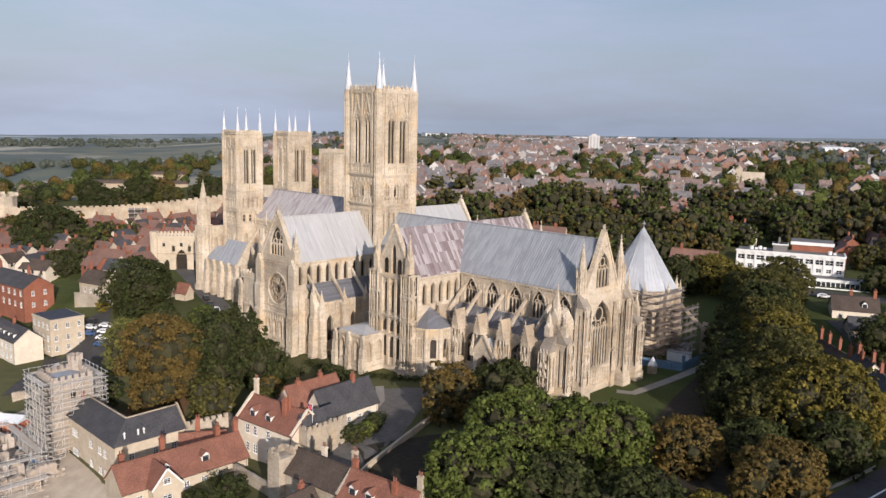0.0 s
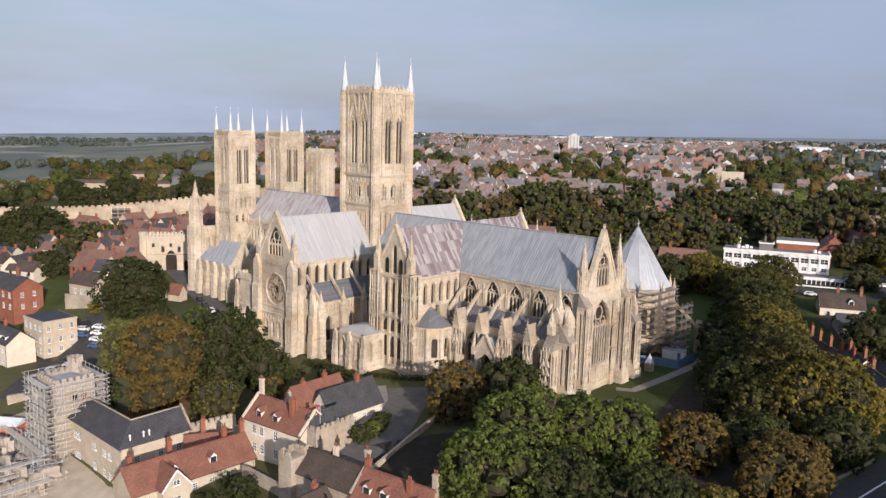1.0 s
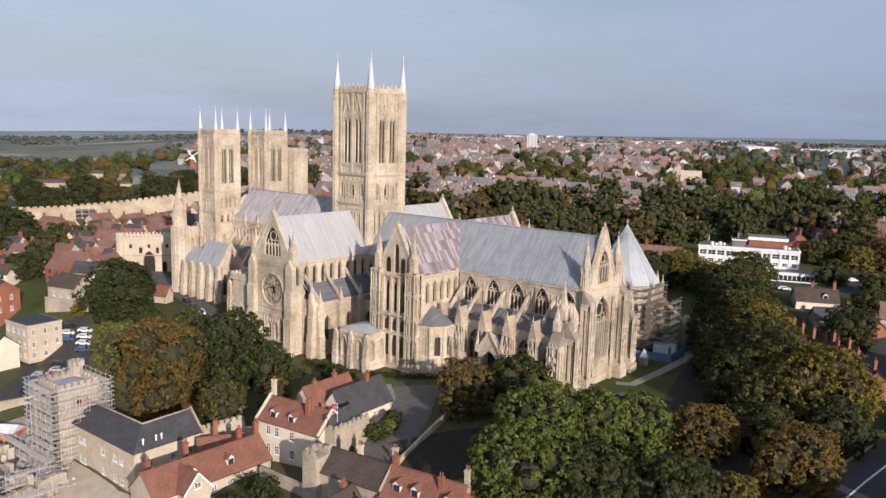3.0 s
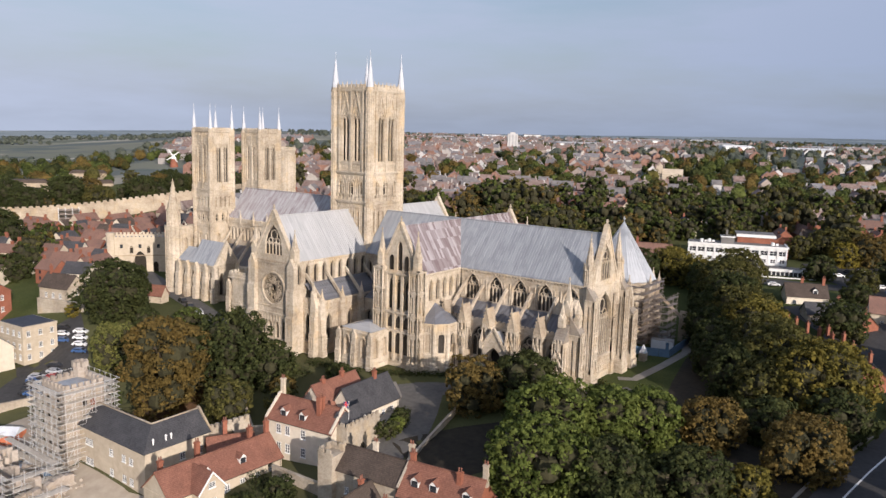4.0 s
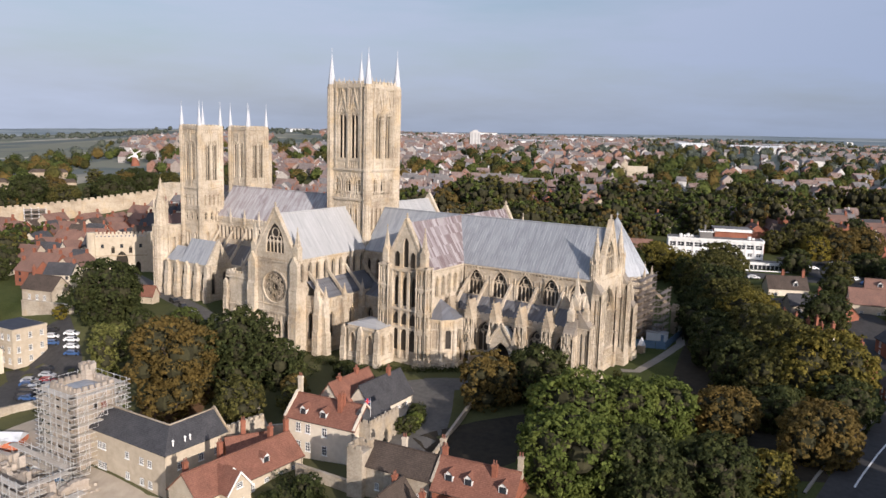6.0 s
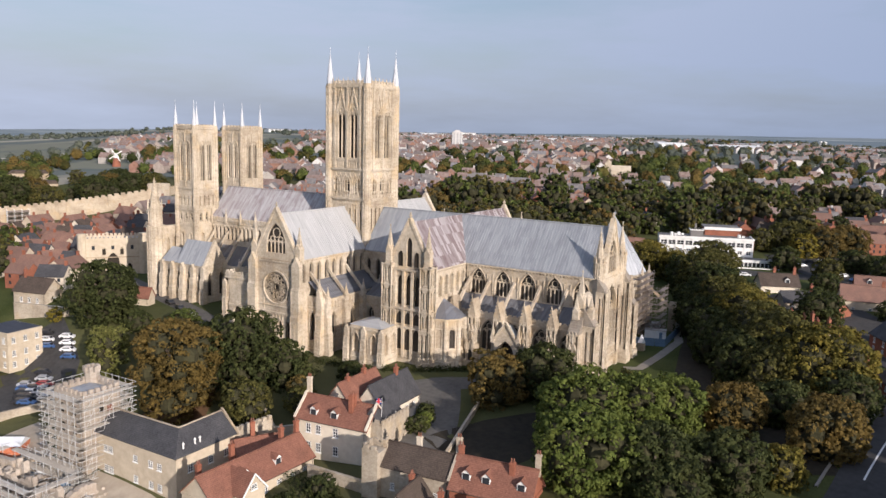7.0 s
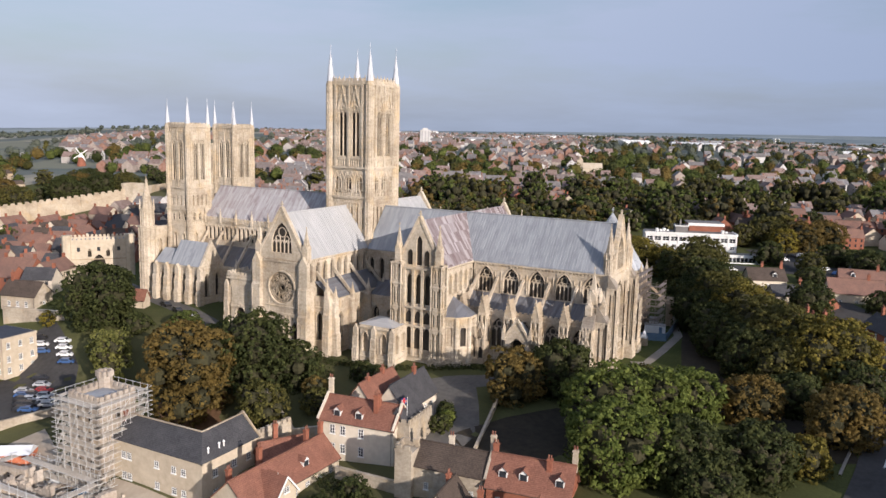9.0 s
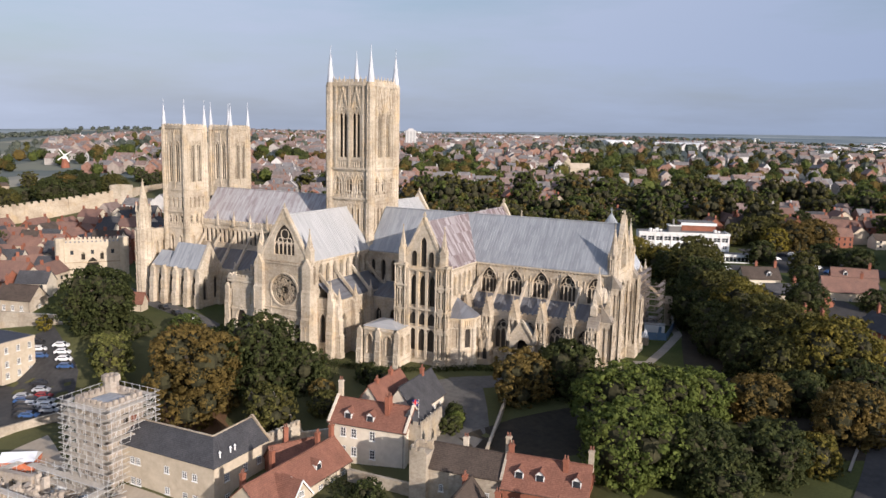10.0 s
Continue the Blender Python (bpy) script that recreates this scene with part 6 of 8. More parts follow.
for p, q in (((28.5, -69.5), (38.3, -65.5)), ((29.2, -69.0), (14, -60)), ((47.5, -79), (61, -79.5)), ((-29, -79), (-36.5, -93)), ((-6, -89), (-29, -79)), ((-12, -53.5), (12, -62.5))):
    za, zb = height(*p), height(*q)
    g.beam((*p, za + 0.6), (*q, zb + 0.6), 0.5, 3.4)
    g.beam((*p, za + 2.35), (*q, zb + 2.35), 0.7, 0.16)
part("wall", g, RUBBLE, gw)

# apartment block, brick terrace and other houses to the west
ap = thing("apartment_block", "square pale stone block with a dark flat roof", "apartment block", pose(-66.6, -70.4, 0, 0, 0, 4))
g = Geo().box(-6, 6, -5, 5, -8, 2.6)
g.box(-6.15, 6.15, -5.15, 5.15, 2.3, 2.95)
g.box(-6.1, 6.1, -5.1, 5.1, -1.3, -1.0)
ab = part("wall", g, CREAM, ap)
part("roof", Geo().box(-5.7, 5.7, -4.7, 4.7, 2.95, 3.1), FLAT, ap)
for z in (-6.6, -3.6, 0.0):
    for u in (-4.4, -1.5, 1.5, 4.4):
        window(ab, pose(u, -5.03, z), 1.0, 1.6)
    for u in (-3.4, 0, 3.4):
        window(ab, pose(6.03, u, z, 0, 0, 90), 1.0, 1.6)
house("red brick terrace with white windows and slate roof", -115, -67, 8, 32, 10, -6, 5.6, 8.9, BRICK, SLATE, [(-10, 0, 11.5, BRICK), (10, 0, 11.5, BRICK)],
      row("s", (-14, -10, -6, -2, 2, 6, 10, 14), (-1.0, 2.8), 1.1, 1.8) + row("e", (-2, 2), (-1, 2.8)))
house("long cream terrace with a slate roof and dormers", -75.5, -81.0, 4, 25, 8, -10, -2.6, 0.6, RENDER_W, SLATE, [(-8, 0, 2.4, BRICK), (3, 0, 2.4, BRICK)], row("s", (-10, -7, -4, -1.3, 1.3, 4, 7, 10), (-8.2, -5.2)), [("s", u, -2.0) for u in (-8, -4.5, -1, 2.5, 6, 9.5)])
house("stone gabled house with a brown tiled roof", -90, -48, 15, 12, 7.5, -1, 6.8, 10.4, RUBBLE, BROWN, [(-4.5, 0, 13.0, BRICK)], row("s", (-3, 0, 3), (3.4,)) + row("e", (0,), (3.2,)))
hw = thing("garden_wall", "high rubble wall before the gabled house", "wall")
g = Geo()
g.beam((-86, -58, 1.6), (-68, -52.5, 1.6), 0.7, 6.4)
g.beam((-68, -52.5, 0.8), (-58, -48.5, 0.8), 0.6, 4.6)
part("wall", g, RUBBLE, hw)
part("coping", Geo().beam((-86, -58, 4.85), (-68, -52.5, 4.85), 0.95, 0.2), STONE, hw)
house("stone cottage with a red tiled roof", -66, -40, 30, 12, 7, 0, 6, 9.2, CREAM, CLAY, [(5, 0, 11, BRICK)], row("s", (-3, 0, 3), (2.8,)))
house("small red-roofed stone lodge", -56, -35, 20, 4.5, 3.6, 2, 7.0, 9.6, CREAM, CLAY, [], [])


# ---------------------------------------------------------------- scaffolds

TUBES = {}


def tube(parent, p, q, name, mat=STEEL, w=0.09):
    p, q = Vector(p), Vector(q)
    L = round((q - p).length, 2)
    key = (L, mat.name, w)
    if key not in TUBES:
        TUBES[key] = Geo().cyl(0, 0, 0, L, w / 2, 5).mesh(name, mat)
    rot = (q - p).to_track_quat("Z", "Y").to_matrix().to_4x4()
    return part(name, TUBES[key], None, parent, m=Matrix.Translation(p) @ rot)


def scaffold(label, x0, x1, y0, y1, z0, z1, step=2.3, lift=2.0, depth=1.3, faces="senw", over=1.2, metal=None):
    """Tube scaffolding round a block: standards, ledgers, guard rails, board decks and braces."""
    t = thing("scaffold", label, "scaffolding")
    lv = int((z1 - z0) / lift)
    for side in faces:
        a0, a1 = (x0, x1) if side in "sn" else (y0, y1)
        n = max(1, round((a1 - a0) / step))
        for r, off in enumerate((0.0, depth)):
            c = {"s": y0 - off, "n": y1 + off, "e": x1 + off, "w": x0 - off}[side]
            P = (lambda u, z: (u, c, z)) if side in "sn" else (lambda u, z: (c, u, z))
            for i in range(n + 1):
                u = a0 + (a1 - a0) * i / n
                tube(t, P(u, z0), P(u, z1 + (over if r else 0)), "standard", metal or STEEL)
            for k in range(1, lv + 1):
                tube(t, P(a0 - depth, z0 + lift * k), P(a1 + depth, z0 + lift * k), "ledger", metal or STEEL)
                if r:
                    tube(t, P(a0 - depth, z0 + lift * k + 1.0), P(a1 + depth, z0 + lift * k + 1.0), "guard_rail", metal or STEEL)
        c0 = {"s": y0, "n": y1, "e": x1, "w": x0}[side]
        c1 = {"s": y0 - depth, "n": y1 + depth, "e": x1 + depth, "w": x0 - depth}[side]
        lo, hi = min(c0, c1), max(c0, c1)
        for k in range(1, lv + 1):
            z = z0 + lift * k
            g = Geo()
            for b in range(4):
                w0 = lo + (hi - lo) * b / 4 + 0.02
                w1 = lo + (hi - lo) * (b + 1) / 4 - 0.02
                if side in "sn":
                    g.box(a0 - depth, a1 + depth, w0, w1, z + 0.05 + 0.012 * (b % 2), z + 0.1)
                else:
                    g.box(w0, w1, a0 - depth, a1 + depth, z + 0.05 + 0.012 * (b % 2), z + 0.1)
            part("deck", g, metal or BOARD, t)
        for i in range(0, n, 2):
            u, v = a0 + (a1 - a0) * i / n, a0 + (a1 - a0) * (i + 1) / n
            for k in range(0, lv, 2):
                P = (lambda u, z: (u, c1, z)) if side in "sn" else (lambda u, z: (c1, u, z))
                tube(t, P(u, z0 + lift * k), P(v, z0 + lift * min(lv, k + 2)), "brace", metal or STEEL)
    return t


st = thing("ruined_tower", "pale battlemented stone tower under repair", "tower")
g = Geo().box(-4.0, 5.0, -97.2, -88.6, -18, 4.58)
for m, a0, a1 in ((pose(0, -97.0, 0), -4, 5), (pose(0, -88.8, 0), -4, 5), (pose(-3.8, 0, 0, 0, 0, 90), -97.2, -88.6), (pose(4.8, 0, 0, 0, 0, 90), -97.2, -88.6)):
    parapet(g, a0, a1, 0, 4.6, 1.6, m, 0.6)
sw = part("wall", g, RUIN, st)
g = Geo().cyl(-3.0, -89.4, 3, 7.2, 1.5, 8)
for k in range(8):
    a = 2 * math.pi * k / 8
    g.box(-3.0 + 1.3 * math.cos(a) - 0.35, -3.0 + 1.3 * math.cos(a) + 0.35, -89.4 + 1.3 * math.sin(a) - 0.35, -89.4 + 1.3 * math.sin(a) + 0.35, 7.2, 8.4)
part("stair_turret", g, RUIN, st)
part("roof", Geo().prism([(-3.4, -96.6), (4.4, -96.6), (4.4, -89.2), (-3.4, -89.2)], 4.7, 5.5, None, 0.4), LEAD_X, st)
# openings are flat sheets on the wall, dark as the shade within
for z in (-9, -3, 1):
    for u in (-1.5, 2.4):
        part("opening", Geo().box(u - 0.5, u + 0.5, -97.25, -97.1, z, z + 1.9), LOUVRE_GLOOM, sw)
    part("opening", Geo().box(5.0, 5.06, -93.5, -92.5, z, z + 1.9), LOUVRE_GLOOM, sw)
scaffold("grey tube scaffolding with board decks round the tower", -4.9, 5.9, -98.2, -87.6, -17, 5.0)
rng = random.Random(4)
ru = thing("ruins", "broken pale stone walls of a ruined palace", "ruin")
for x0, x1, y0, y1, zt in ((-16, 12, -112.6, -111.4, -10.5), (-17, -15.8, -124, -99, -10.5), (10.8, 12, -124, -99.5, -9.5), (-16, 12, -121.4, -120.2, -12.5), (-2, -0.8, -120, -101, -11.5), (-34, -17, -107.6, -106.5, -11),
                           (-12, -6, -103.2, -102.0, -9.5), (4, 10.5, -106.4, -105.2, -9.0), (-34, -33, -125, -96, -11), (13, 22, -104.6, -103.5, -12), (-30, -18, -116.6, -115.4, -12), (-8, 3, -106.8, -105.8, -9.2), (-8.6, -7.4, -112, -103, -9.0), (4.6, 5.8, -111, -103, -10.0), (-26, -25, -106, -97, -11.5)):
    g = Geo()
    n = 26
    drift = rng.uniform(-1, 1)
    prof = [(0.0, -24.0)]                                    # one broken skyline a wall
    for i in range(n):
        drift += rng.uniform(-0.75, 0.75) - 0.12 * drift
        prof += [(i / n, zt - 0.9 + drift * 0.8), ((i + 0.96) / n, zt - 0.9 + drift * 0.8 + rng.uniform(-0.5, 0.5))]
    prof.append((1.0, -24.0))
    along = x1 - x0 > y1 - y0
    pa = [(x0 + (x1 - x0) * u, y0, z) if along else (x0, y0 + (y1 - y0) * u, z) for u, z in prof]
    pb = [(x0 + (x1 - x0) * u, y1, z) if along else (x1, y0 + (y1 - y0) * u, z) for u, z in prof]
    k = len(prof)
    g.add(pa + pb, [tuple(range(k)), tuple(range(2 * k - 1, k - 1, -1))] + [(i, i + 1, k + i + 1, k + i) for i in range(k - 1)])
    part("wall", g, RUIN, ru)
for k in range(230):
    x, y = rng.uniform(-34, 12), rng.uniform(-123, -98)
    s2 = rng.uniform(0.3, 1.1)
    z = height(x, y)
    part("rubble_block", Geo().prism([(x - s2, y - s2 * 0.7), (x + s2 * 0.8, y - s2), (x + s2, y + s2 * 0.6), (x - s2 * 0.6, y + s2)], z - 0.5, z + s2, None, 0.7), RUIN, ru)
scaffold("tube scaffolding over the ruined hall", -12, 8, -110, -101.5, -17, -8.4, 2.4, 2.1, 1.4, "sen", 1.5)
scaffold("tube scaffolding along the ruined wall", -29, -17.5, -114, -108.5, -18, -9, 2.4, 2.2, 1.4, "se", 1.5)
scaffold("tube scaffolding over the west range of the ruins", -30, -19, -107, -101, -17, -9.6, 2.6, 2.4, 1.6, "se", 1.2)
scaffold("tube scaffolding beside the hall", 6.5, 14, -112, -104, -18, -10.2, 2.6, 2.4, 1.6, "se", 1.2)
scaffold("tube scaffolding beside the broken wall", -14, -4, -120, -114, -19, -9.5, 2.4, 2.2, 1.4, "se", 1.2)
for k in range(9):
    x, y = rng.uniform(-26, 8), rng.uniform(-118, -100)
    t = thing("tarpaulin", "pale tarpaulin spread over building stone", "tarpaulin", pose(x, y, height(x, y), 0, 0, rng.uniform(0, 90)))
    g = Geo()
    hh = lambda a, c: 1.1 * math.sin(math.pi * a / 6) * math.sin(math.pi * c / 5) + 0.15 * math.sin(a * 2.3 + c)
    for i in range(6):
        for j in range(5):
            P = lambda a, c: (a * 0.7 - 2, c * 0.6 - 1.5, hh(a, c) + 0.2)
            g.add([P(i, j), P(i + 1, j), P(i + 1, j + 1), P(i, j + 1)], [(0, 1, 2, 3)])
    part("sheet", g, (SHEET, BOARD, BLUE)[k % 3] if k % 4 else SHEET, t)
g = Geo()                                                     # a standing wall with window gaps beside the tent
pierced(g, 13.0, -22, -9.2, [(2.2, 1.7, -14.0, -11.4, 0.7), (5.2, 1.7, -14.0, -11.4, 0.7), (8.2, 1.7, -14.0, -11.4, 0.7), (11.2, 1.5, -14.0, -11.6, 0.7)], 0.9, pose(-22, -105.5, 0, 0, 0, 8))
part("wall", g, RUIN, ru)
# sheet behind the window gaps, painted dark as their shade
part("dark_gap", Geo().box(0.6, 12.4, 0.85, 1.0, -14.2, -9.9, pose(-22, -105.5, 0, 0, 0, 8)), LOUVRE_GLOOM, ru)
stones, planks, poles = Geo(), Geo(), Geo()
for k in range(1500):
    x, y, s2 = rng.uniform(-36, 14), rng.uniform(-124, -98), rng.uniform(0.12, 0.55)
    z, a = height(x, y) + 0.1, rng.uniform(0, 6.28)
    stones.prism([(-s2, -s2 * 0.6), (s2 * 0.9, -s2 * 0.7), (s2, s2 * 0.5), (-s2 * 0.7, s2 * 0.7)], -0.2, s2 * 0.9, pose(x, y, z, 0, 0, math.degrees(a)), 0.7)
for k in range(420):
    x, y, L = rng.uniform(-34, 13), rng.uniform(-122, -98), rng.uniform(1.2, 3.6)
    zz, a = height(x, y) + 0.25 + rng.choice((0, 0, 0.5, 1.2, 2.4)), rng.choice((0.1, 1.6, 0.7)) + rng.uniform(-0.3, 0.3)
    d = Vector((math.cos(a) * L, math.sin(a) * L, rng.uniform(-0.5, 0.5)))
    p = Vector((x, y, zz))
    (planks if k % 2 else poles).beam(p - d * 0.5, p + d * 0.5, 0.24 if k % 2 else 0.09, 0.06 if k % 2 else 0.09)
tagged(new("fallen_stones", raw(stones, "fallen_stones", RUIN)), "loose building stones strewn over the ruins", "stones", kind="stuff")
tagged(new("loose_boards", raw(planks, "loose_boards", BOARD)), "scaffold boards lying over the building site", "boards", kind="stuff")
tagged(new("loose_poles", raw(poles, "loose_poles", STEEL)), "scaffold poles lying over the building site", "poles", kind="stuff")
tn = thing("marquee", "white and orange work tent", "tent", pose(-20.5, -98.0, height(-20.5, -98.0), 0, 0, 35))
part("canopy", Geo().gable(-3.5, 3.5, -2.5, 2.5, 2.3, 3.6), SHEET, tn)
part("side_panel", Geo().box(-3.4, 3.4, -2.4, 2.4, 0, 2.3), plain("orange_mesh", (0.5, 0.12, 0.04), (0.6, 0.3, 0.2)), tn)

# scaffold round the chapter house, with site cabins
sc = scaffold("dark tube scaffolding hung round the chapter house", HX - 1, HX + 11.6, HY - 12.0, HY + 1, 0, 18, 2.6, 2.0, 1.3, "se", 1.2, TUBE_D)
scaffold("tube scaffolding tower beside the chapter house", HX + 13.2, HX + 16.2, HY - 5, HY + 1, 0, 14.0, 2.4, 2.0, 1.2, "se", 1.5, TUBE_D)
for p in ((HX + 7, HY - 13.5, 9.0, 3.4, 2.6), (HX + 3, HY - 13.5, 13, 3.0, 2.2)):
    t = thing("sheeting", "white sheeting tied to the scaffold", "sheeting", pose(p[0], p[1], p[2]))
    g = Geo()
    for i in range(8):
        for k in range(4):
            P = lambda a, c: (p[3] * (a / 8 - 0.5), 0.08 * math.sin(a * 2.1 + c), p[4] * c / 4)
            g.add([P(i, k), P(i + 1, k), P(i + 1, k + 1), P(i, k + 1)], [(0, 1, 2, 3)])
    part("cloth", g, SHEET, t)
hb = thing("hoarding", "blue site hoarding round the works", "hoarding")
for p, q in (((72, 26), (85.0, 30)), ((85, 30), (84, 52))):
    p, q = Vector((*p, 0)), Vector((*q, 0))
    n = int((q - p).length / 2.4)
    for i in range(n):
        a2, b2 = p.lerp(q, i / n), p.lerp(q, (i + 0.97) / n)
        part("panel", Geo().beam((a2.x, a2.y, height(a2.x, a2.y) + 1.1), (b2.x, b2.y, height(b2.x, b2.y) + 1.1), 0.08, 2.3), BLUE, hb)
for x, y, rz in ((80, 38, 10), (78, 45, 100)):
    t = thing("site_cabin", "grey flat-roofed site cabin", "cabin", pose(x, y, height(x, y), 0, 0, rz))
    part("body", Geo().box(-3, 3, -1.3, 1.3, 0.1, 2.6), SHEET, t)
    part("roof", Geo().box(-3.1, 3.1, -1.4, 1.4, 2.6, 2.75), FLAT_L, t)
    part("door", Geo().box(1.2, 2.1, -1.34, -1.3, 0.15, 2.2), BLUE, t)
tn = thing("well_house", "small white pointed stone canopy on the lawn", "canopy", pose(80.5, 22.5, 0))
part("base", Geo().box(-0.9, 0.9, -0.9, 0.9, 0, 2.2), STONE, tn)
part("cap", Geo().cone(0, 0, 2.2, 4.6, 1.25, 4, None, math.pi / 4), SPIRE, tn)

strip("leaf_litter", [(-6, -62), (2, -74), (12, -80), (20, -83)], 16, LITTER, "brown fallen leaves under the trees", "leaves", 0.1)

# ---------------------------------------------------------------- trees


def crown_geo(rng, r, h, z0, count, size, lobes=15):
    """Leaf clumps over several uneven lobes, with gaps, round an inner mass painted dark as shade."""
    g = Geo()
    balls = [(Vector((0, 0, z0 + h * 0.52)), r * 0.62), (Vector((0, 0, z0 + h * 0.26)), r * 0.55)]
    for i in range(lobes):
        a = 2 * math.pi * i / lobes + rng.uniform(-0.4, 0.4)
        e = (-0.85, 0.1, 0.75)[i % 3] + rng.uniform(-0.22, 0.22)
        d = r * rng.uniform(0.48, 0.68) * math.cos(e * 0.95)
        balls.append((Vector((d * math.cos(a), d * math.sin(a), z0 + h * (0.45 + 0.33 * e))), r * rng.uniform(0.32, 0.46)))
    balls.append((Vector((rng.uniform(-0.1, 0.1) * r, rng.uniform(-0.1, 0.1) * r, z0 + h * 0.78)), r * 0.4))
    for c, b in balls:                                       # inner mass, dark for the shade between leaves
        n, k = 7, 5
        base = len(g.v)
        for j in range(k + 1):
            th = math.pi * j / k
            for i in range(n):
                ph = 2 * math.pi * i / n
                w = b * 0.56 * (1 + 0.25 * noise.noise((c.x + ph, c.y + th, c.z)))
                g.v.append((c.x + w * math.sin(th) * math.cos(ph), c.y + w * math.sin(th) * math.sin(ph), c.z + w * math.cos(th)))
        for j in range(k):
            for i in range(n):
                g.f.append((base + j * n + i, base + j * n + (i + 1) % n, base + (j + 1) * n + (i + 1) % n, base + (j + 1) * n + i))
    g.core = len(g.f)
    tot = sum(b * b for c, b in balls)
    per = 13
    tuft = 0.46 + 0.062 * r
    for c, b in balls:                                       # tufts over each lobe, leaves over each tuft
        left, tries = int(count * b * b / tot / per), 0
        while left > 0 and tries < 6 * count / per:
            tries += 1
            z = rng.uniform(-0.75, 1)
            a = rng.uniform(0, 2 * math.pi)
            q = math.sqrt(1 - z * z)
            nrm = Vector((q * math.cos(a), q * math.sin(a), z))
            mid = c + nrm * b * (1 + 0.2 * noise.noise(c * 0.7 + nrm * 2.6)) * rng.uniform(0.84, 1.06)
            if any(c2 is not c and (mid - c2).length < b2 * 0.84 for c2, b2 in balls):
                continue                                     # none deep inside the crown
            left -= 1
            tr = tuft * rng.uniform(0.65, 1.4)
            for _ in range(per):
                d = (Vector((rng.gauss(0, 1), rng.gauss(0, 1), rng.gauss(0, 1))).normalized() + nrm * 0.55 + Vector((0, 0, 0.25))).normalized()
                p = mid + Vector((d.x, d.y, d.z * 0.72)) * tr * rng.uniform(0.7, 1.08)
                nn = (d + Vector((rng.uniform(-1, 1), rng.uniform(-1, 1), rng.uniform(-0.3, 0.8))) * 0.4).normalized()
                t1 = nn.orthogonal().normalized()
                t1 = (Matrix.Rotation(rng.uniform(0, 6.28), 3, nn) @ t1) * size * rng.uniform(0.5, 1.1)
                t2 = nn.cross(t1) * rng.uniform(0.55, 0.95)
                k = len(g.v)
                g.v += [tuple(p + t1), tuple(p + t2 * 0.9 + t1 * 0.15 - nn * size * 0.2), tuple(p - t1), tuple(p - t2 - nn * size * 0.15)]
                g.f.append((k, k + 1, k + 2, k + 3))
    return g


def tree(kind, x, y, r, top, seed, count=5000, size=0.34, label="", low=0.04, group="", z=None):
    rng = random.Random(seed)
    z0 = height(x, y) if z is None else z
    h = top - z0
    t = thing("tree", label or {"green": "broad leafy green tree", "leafy": "round green tree before the church", "dark": "dense dark green tree", "olive": "olive green tree turning in autumn", "rust": "round tree with rust-brown autumn leaves", "gold": "tree with yellow autumn leaves", "lime": "pale yellow-green tree in the sunlight", "amber": "large tree turning amber and olive"}[kind],
              "tree", pose(x, y, z0), group)
    g = Geo()
    pts = [Vector((0, 0, -0.6)), Vector((rng.uniform(-.2, .2), rng.uniform(-.2, .2), h * 0.28)), Vector((rng.uniform(-.5, .5), rng.uniform(-.5, .5), h * 0.6))]
    w = max(0.35, r * 0.1)
    for p, q, wa, wb in zip(pts, pts[1:], (w, w * 0.75), (w * 0.75, w * 0.4)):
        rot = (q - p).to_track_quat("Z", "Y").to_matrix().to_4x4()
        g.prism([(wa * math.cos(i), wa * math.sin(i)) for i in [2 * math.pi * k / 7 for k in range(7)]], 0, (q - p).length, Matrix.Translation(p) @ rot, wb / wa)
    for i in range(6):
        a = i * 1.05 + rng.uniform(-0.3, 0.3)
        g.beam((0, 0, h * (0.25 + 0.04 * i)), (r * 0.6 * math.cos(a), r * 0.6 * math.sin(a), h * (0.5 + 0.05 * i)), w * 0.45, w * 0.45)
    part("trunk", g, BARK, t)
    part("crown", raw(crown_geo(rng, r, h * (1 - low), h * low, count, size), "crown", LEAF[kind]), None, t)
    return t


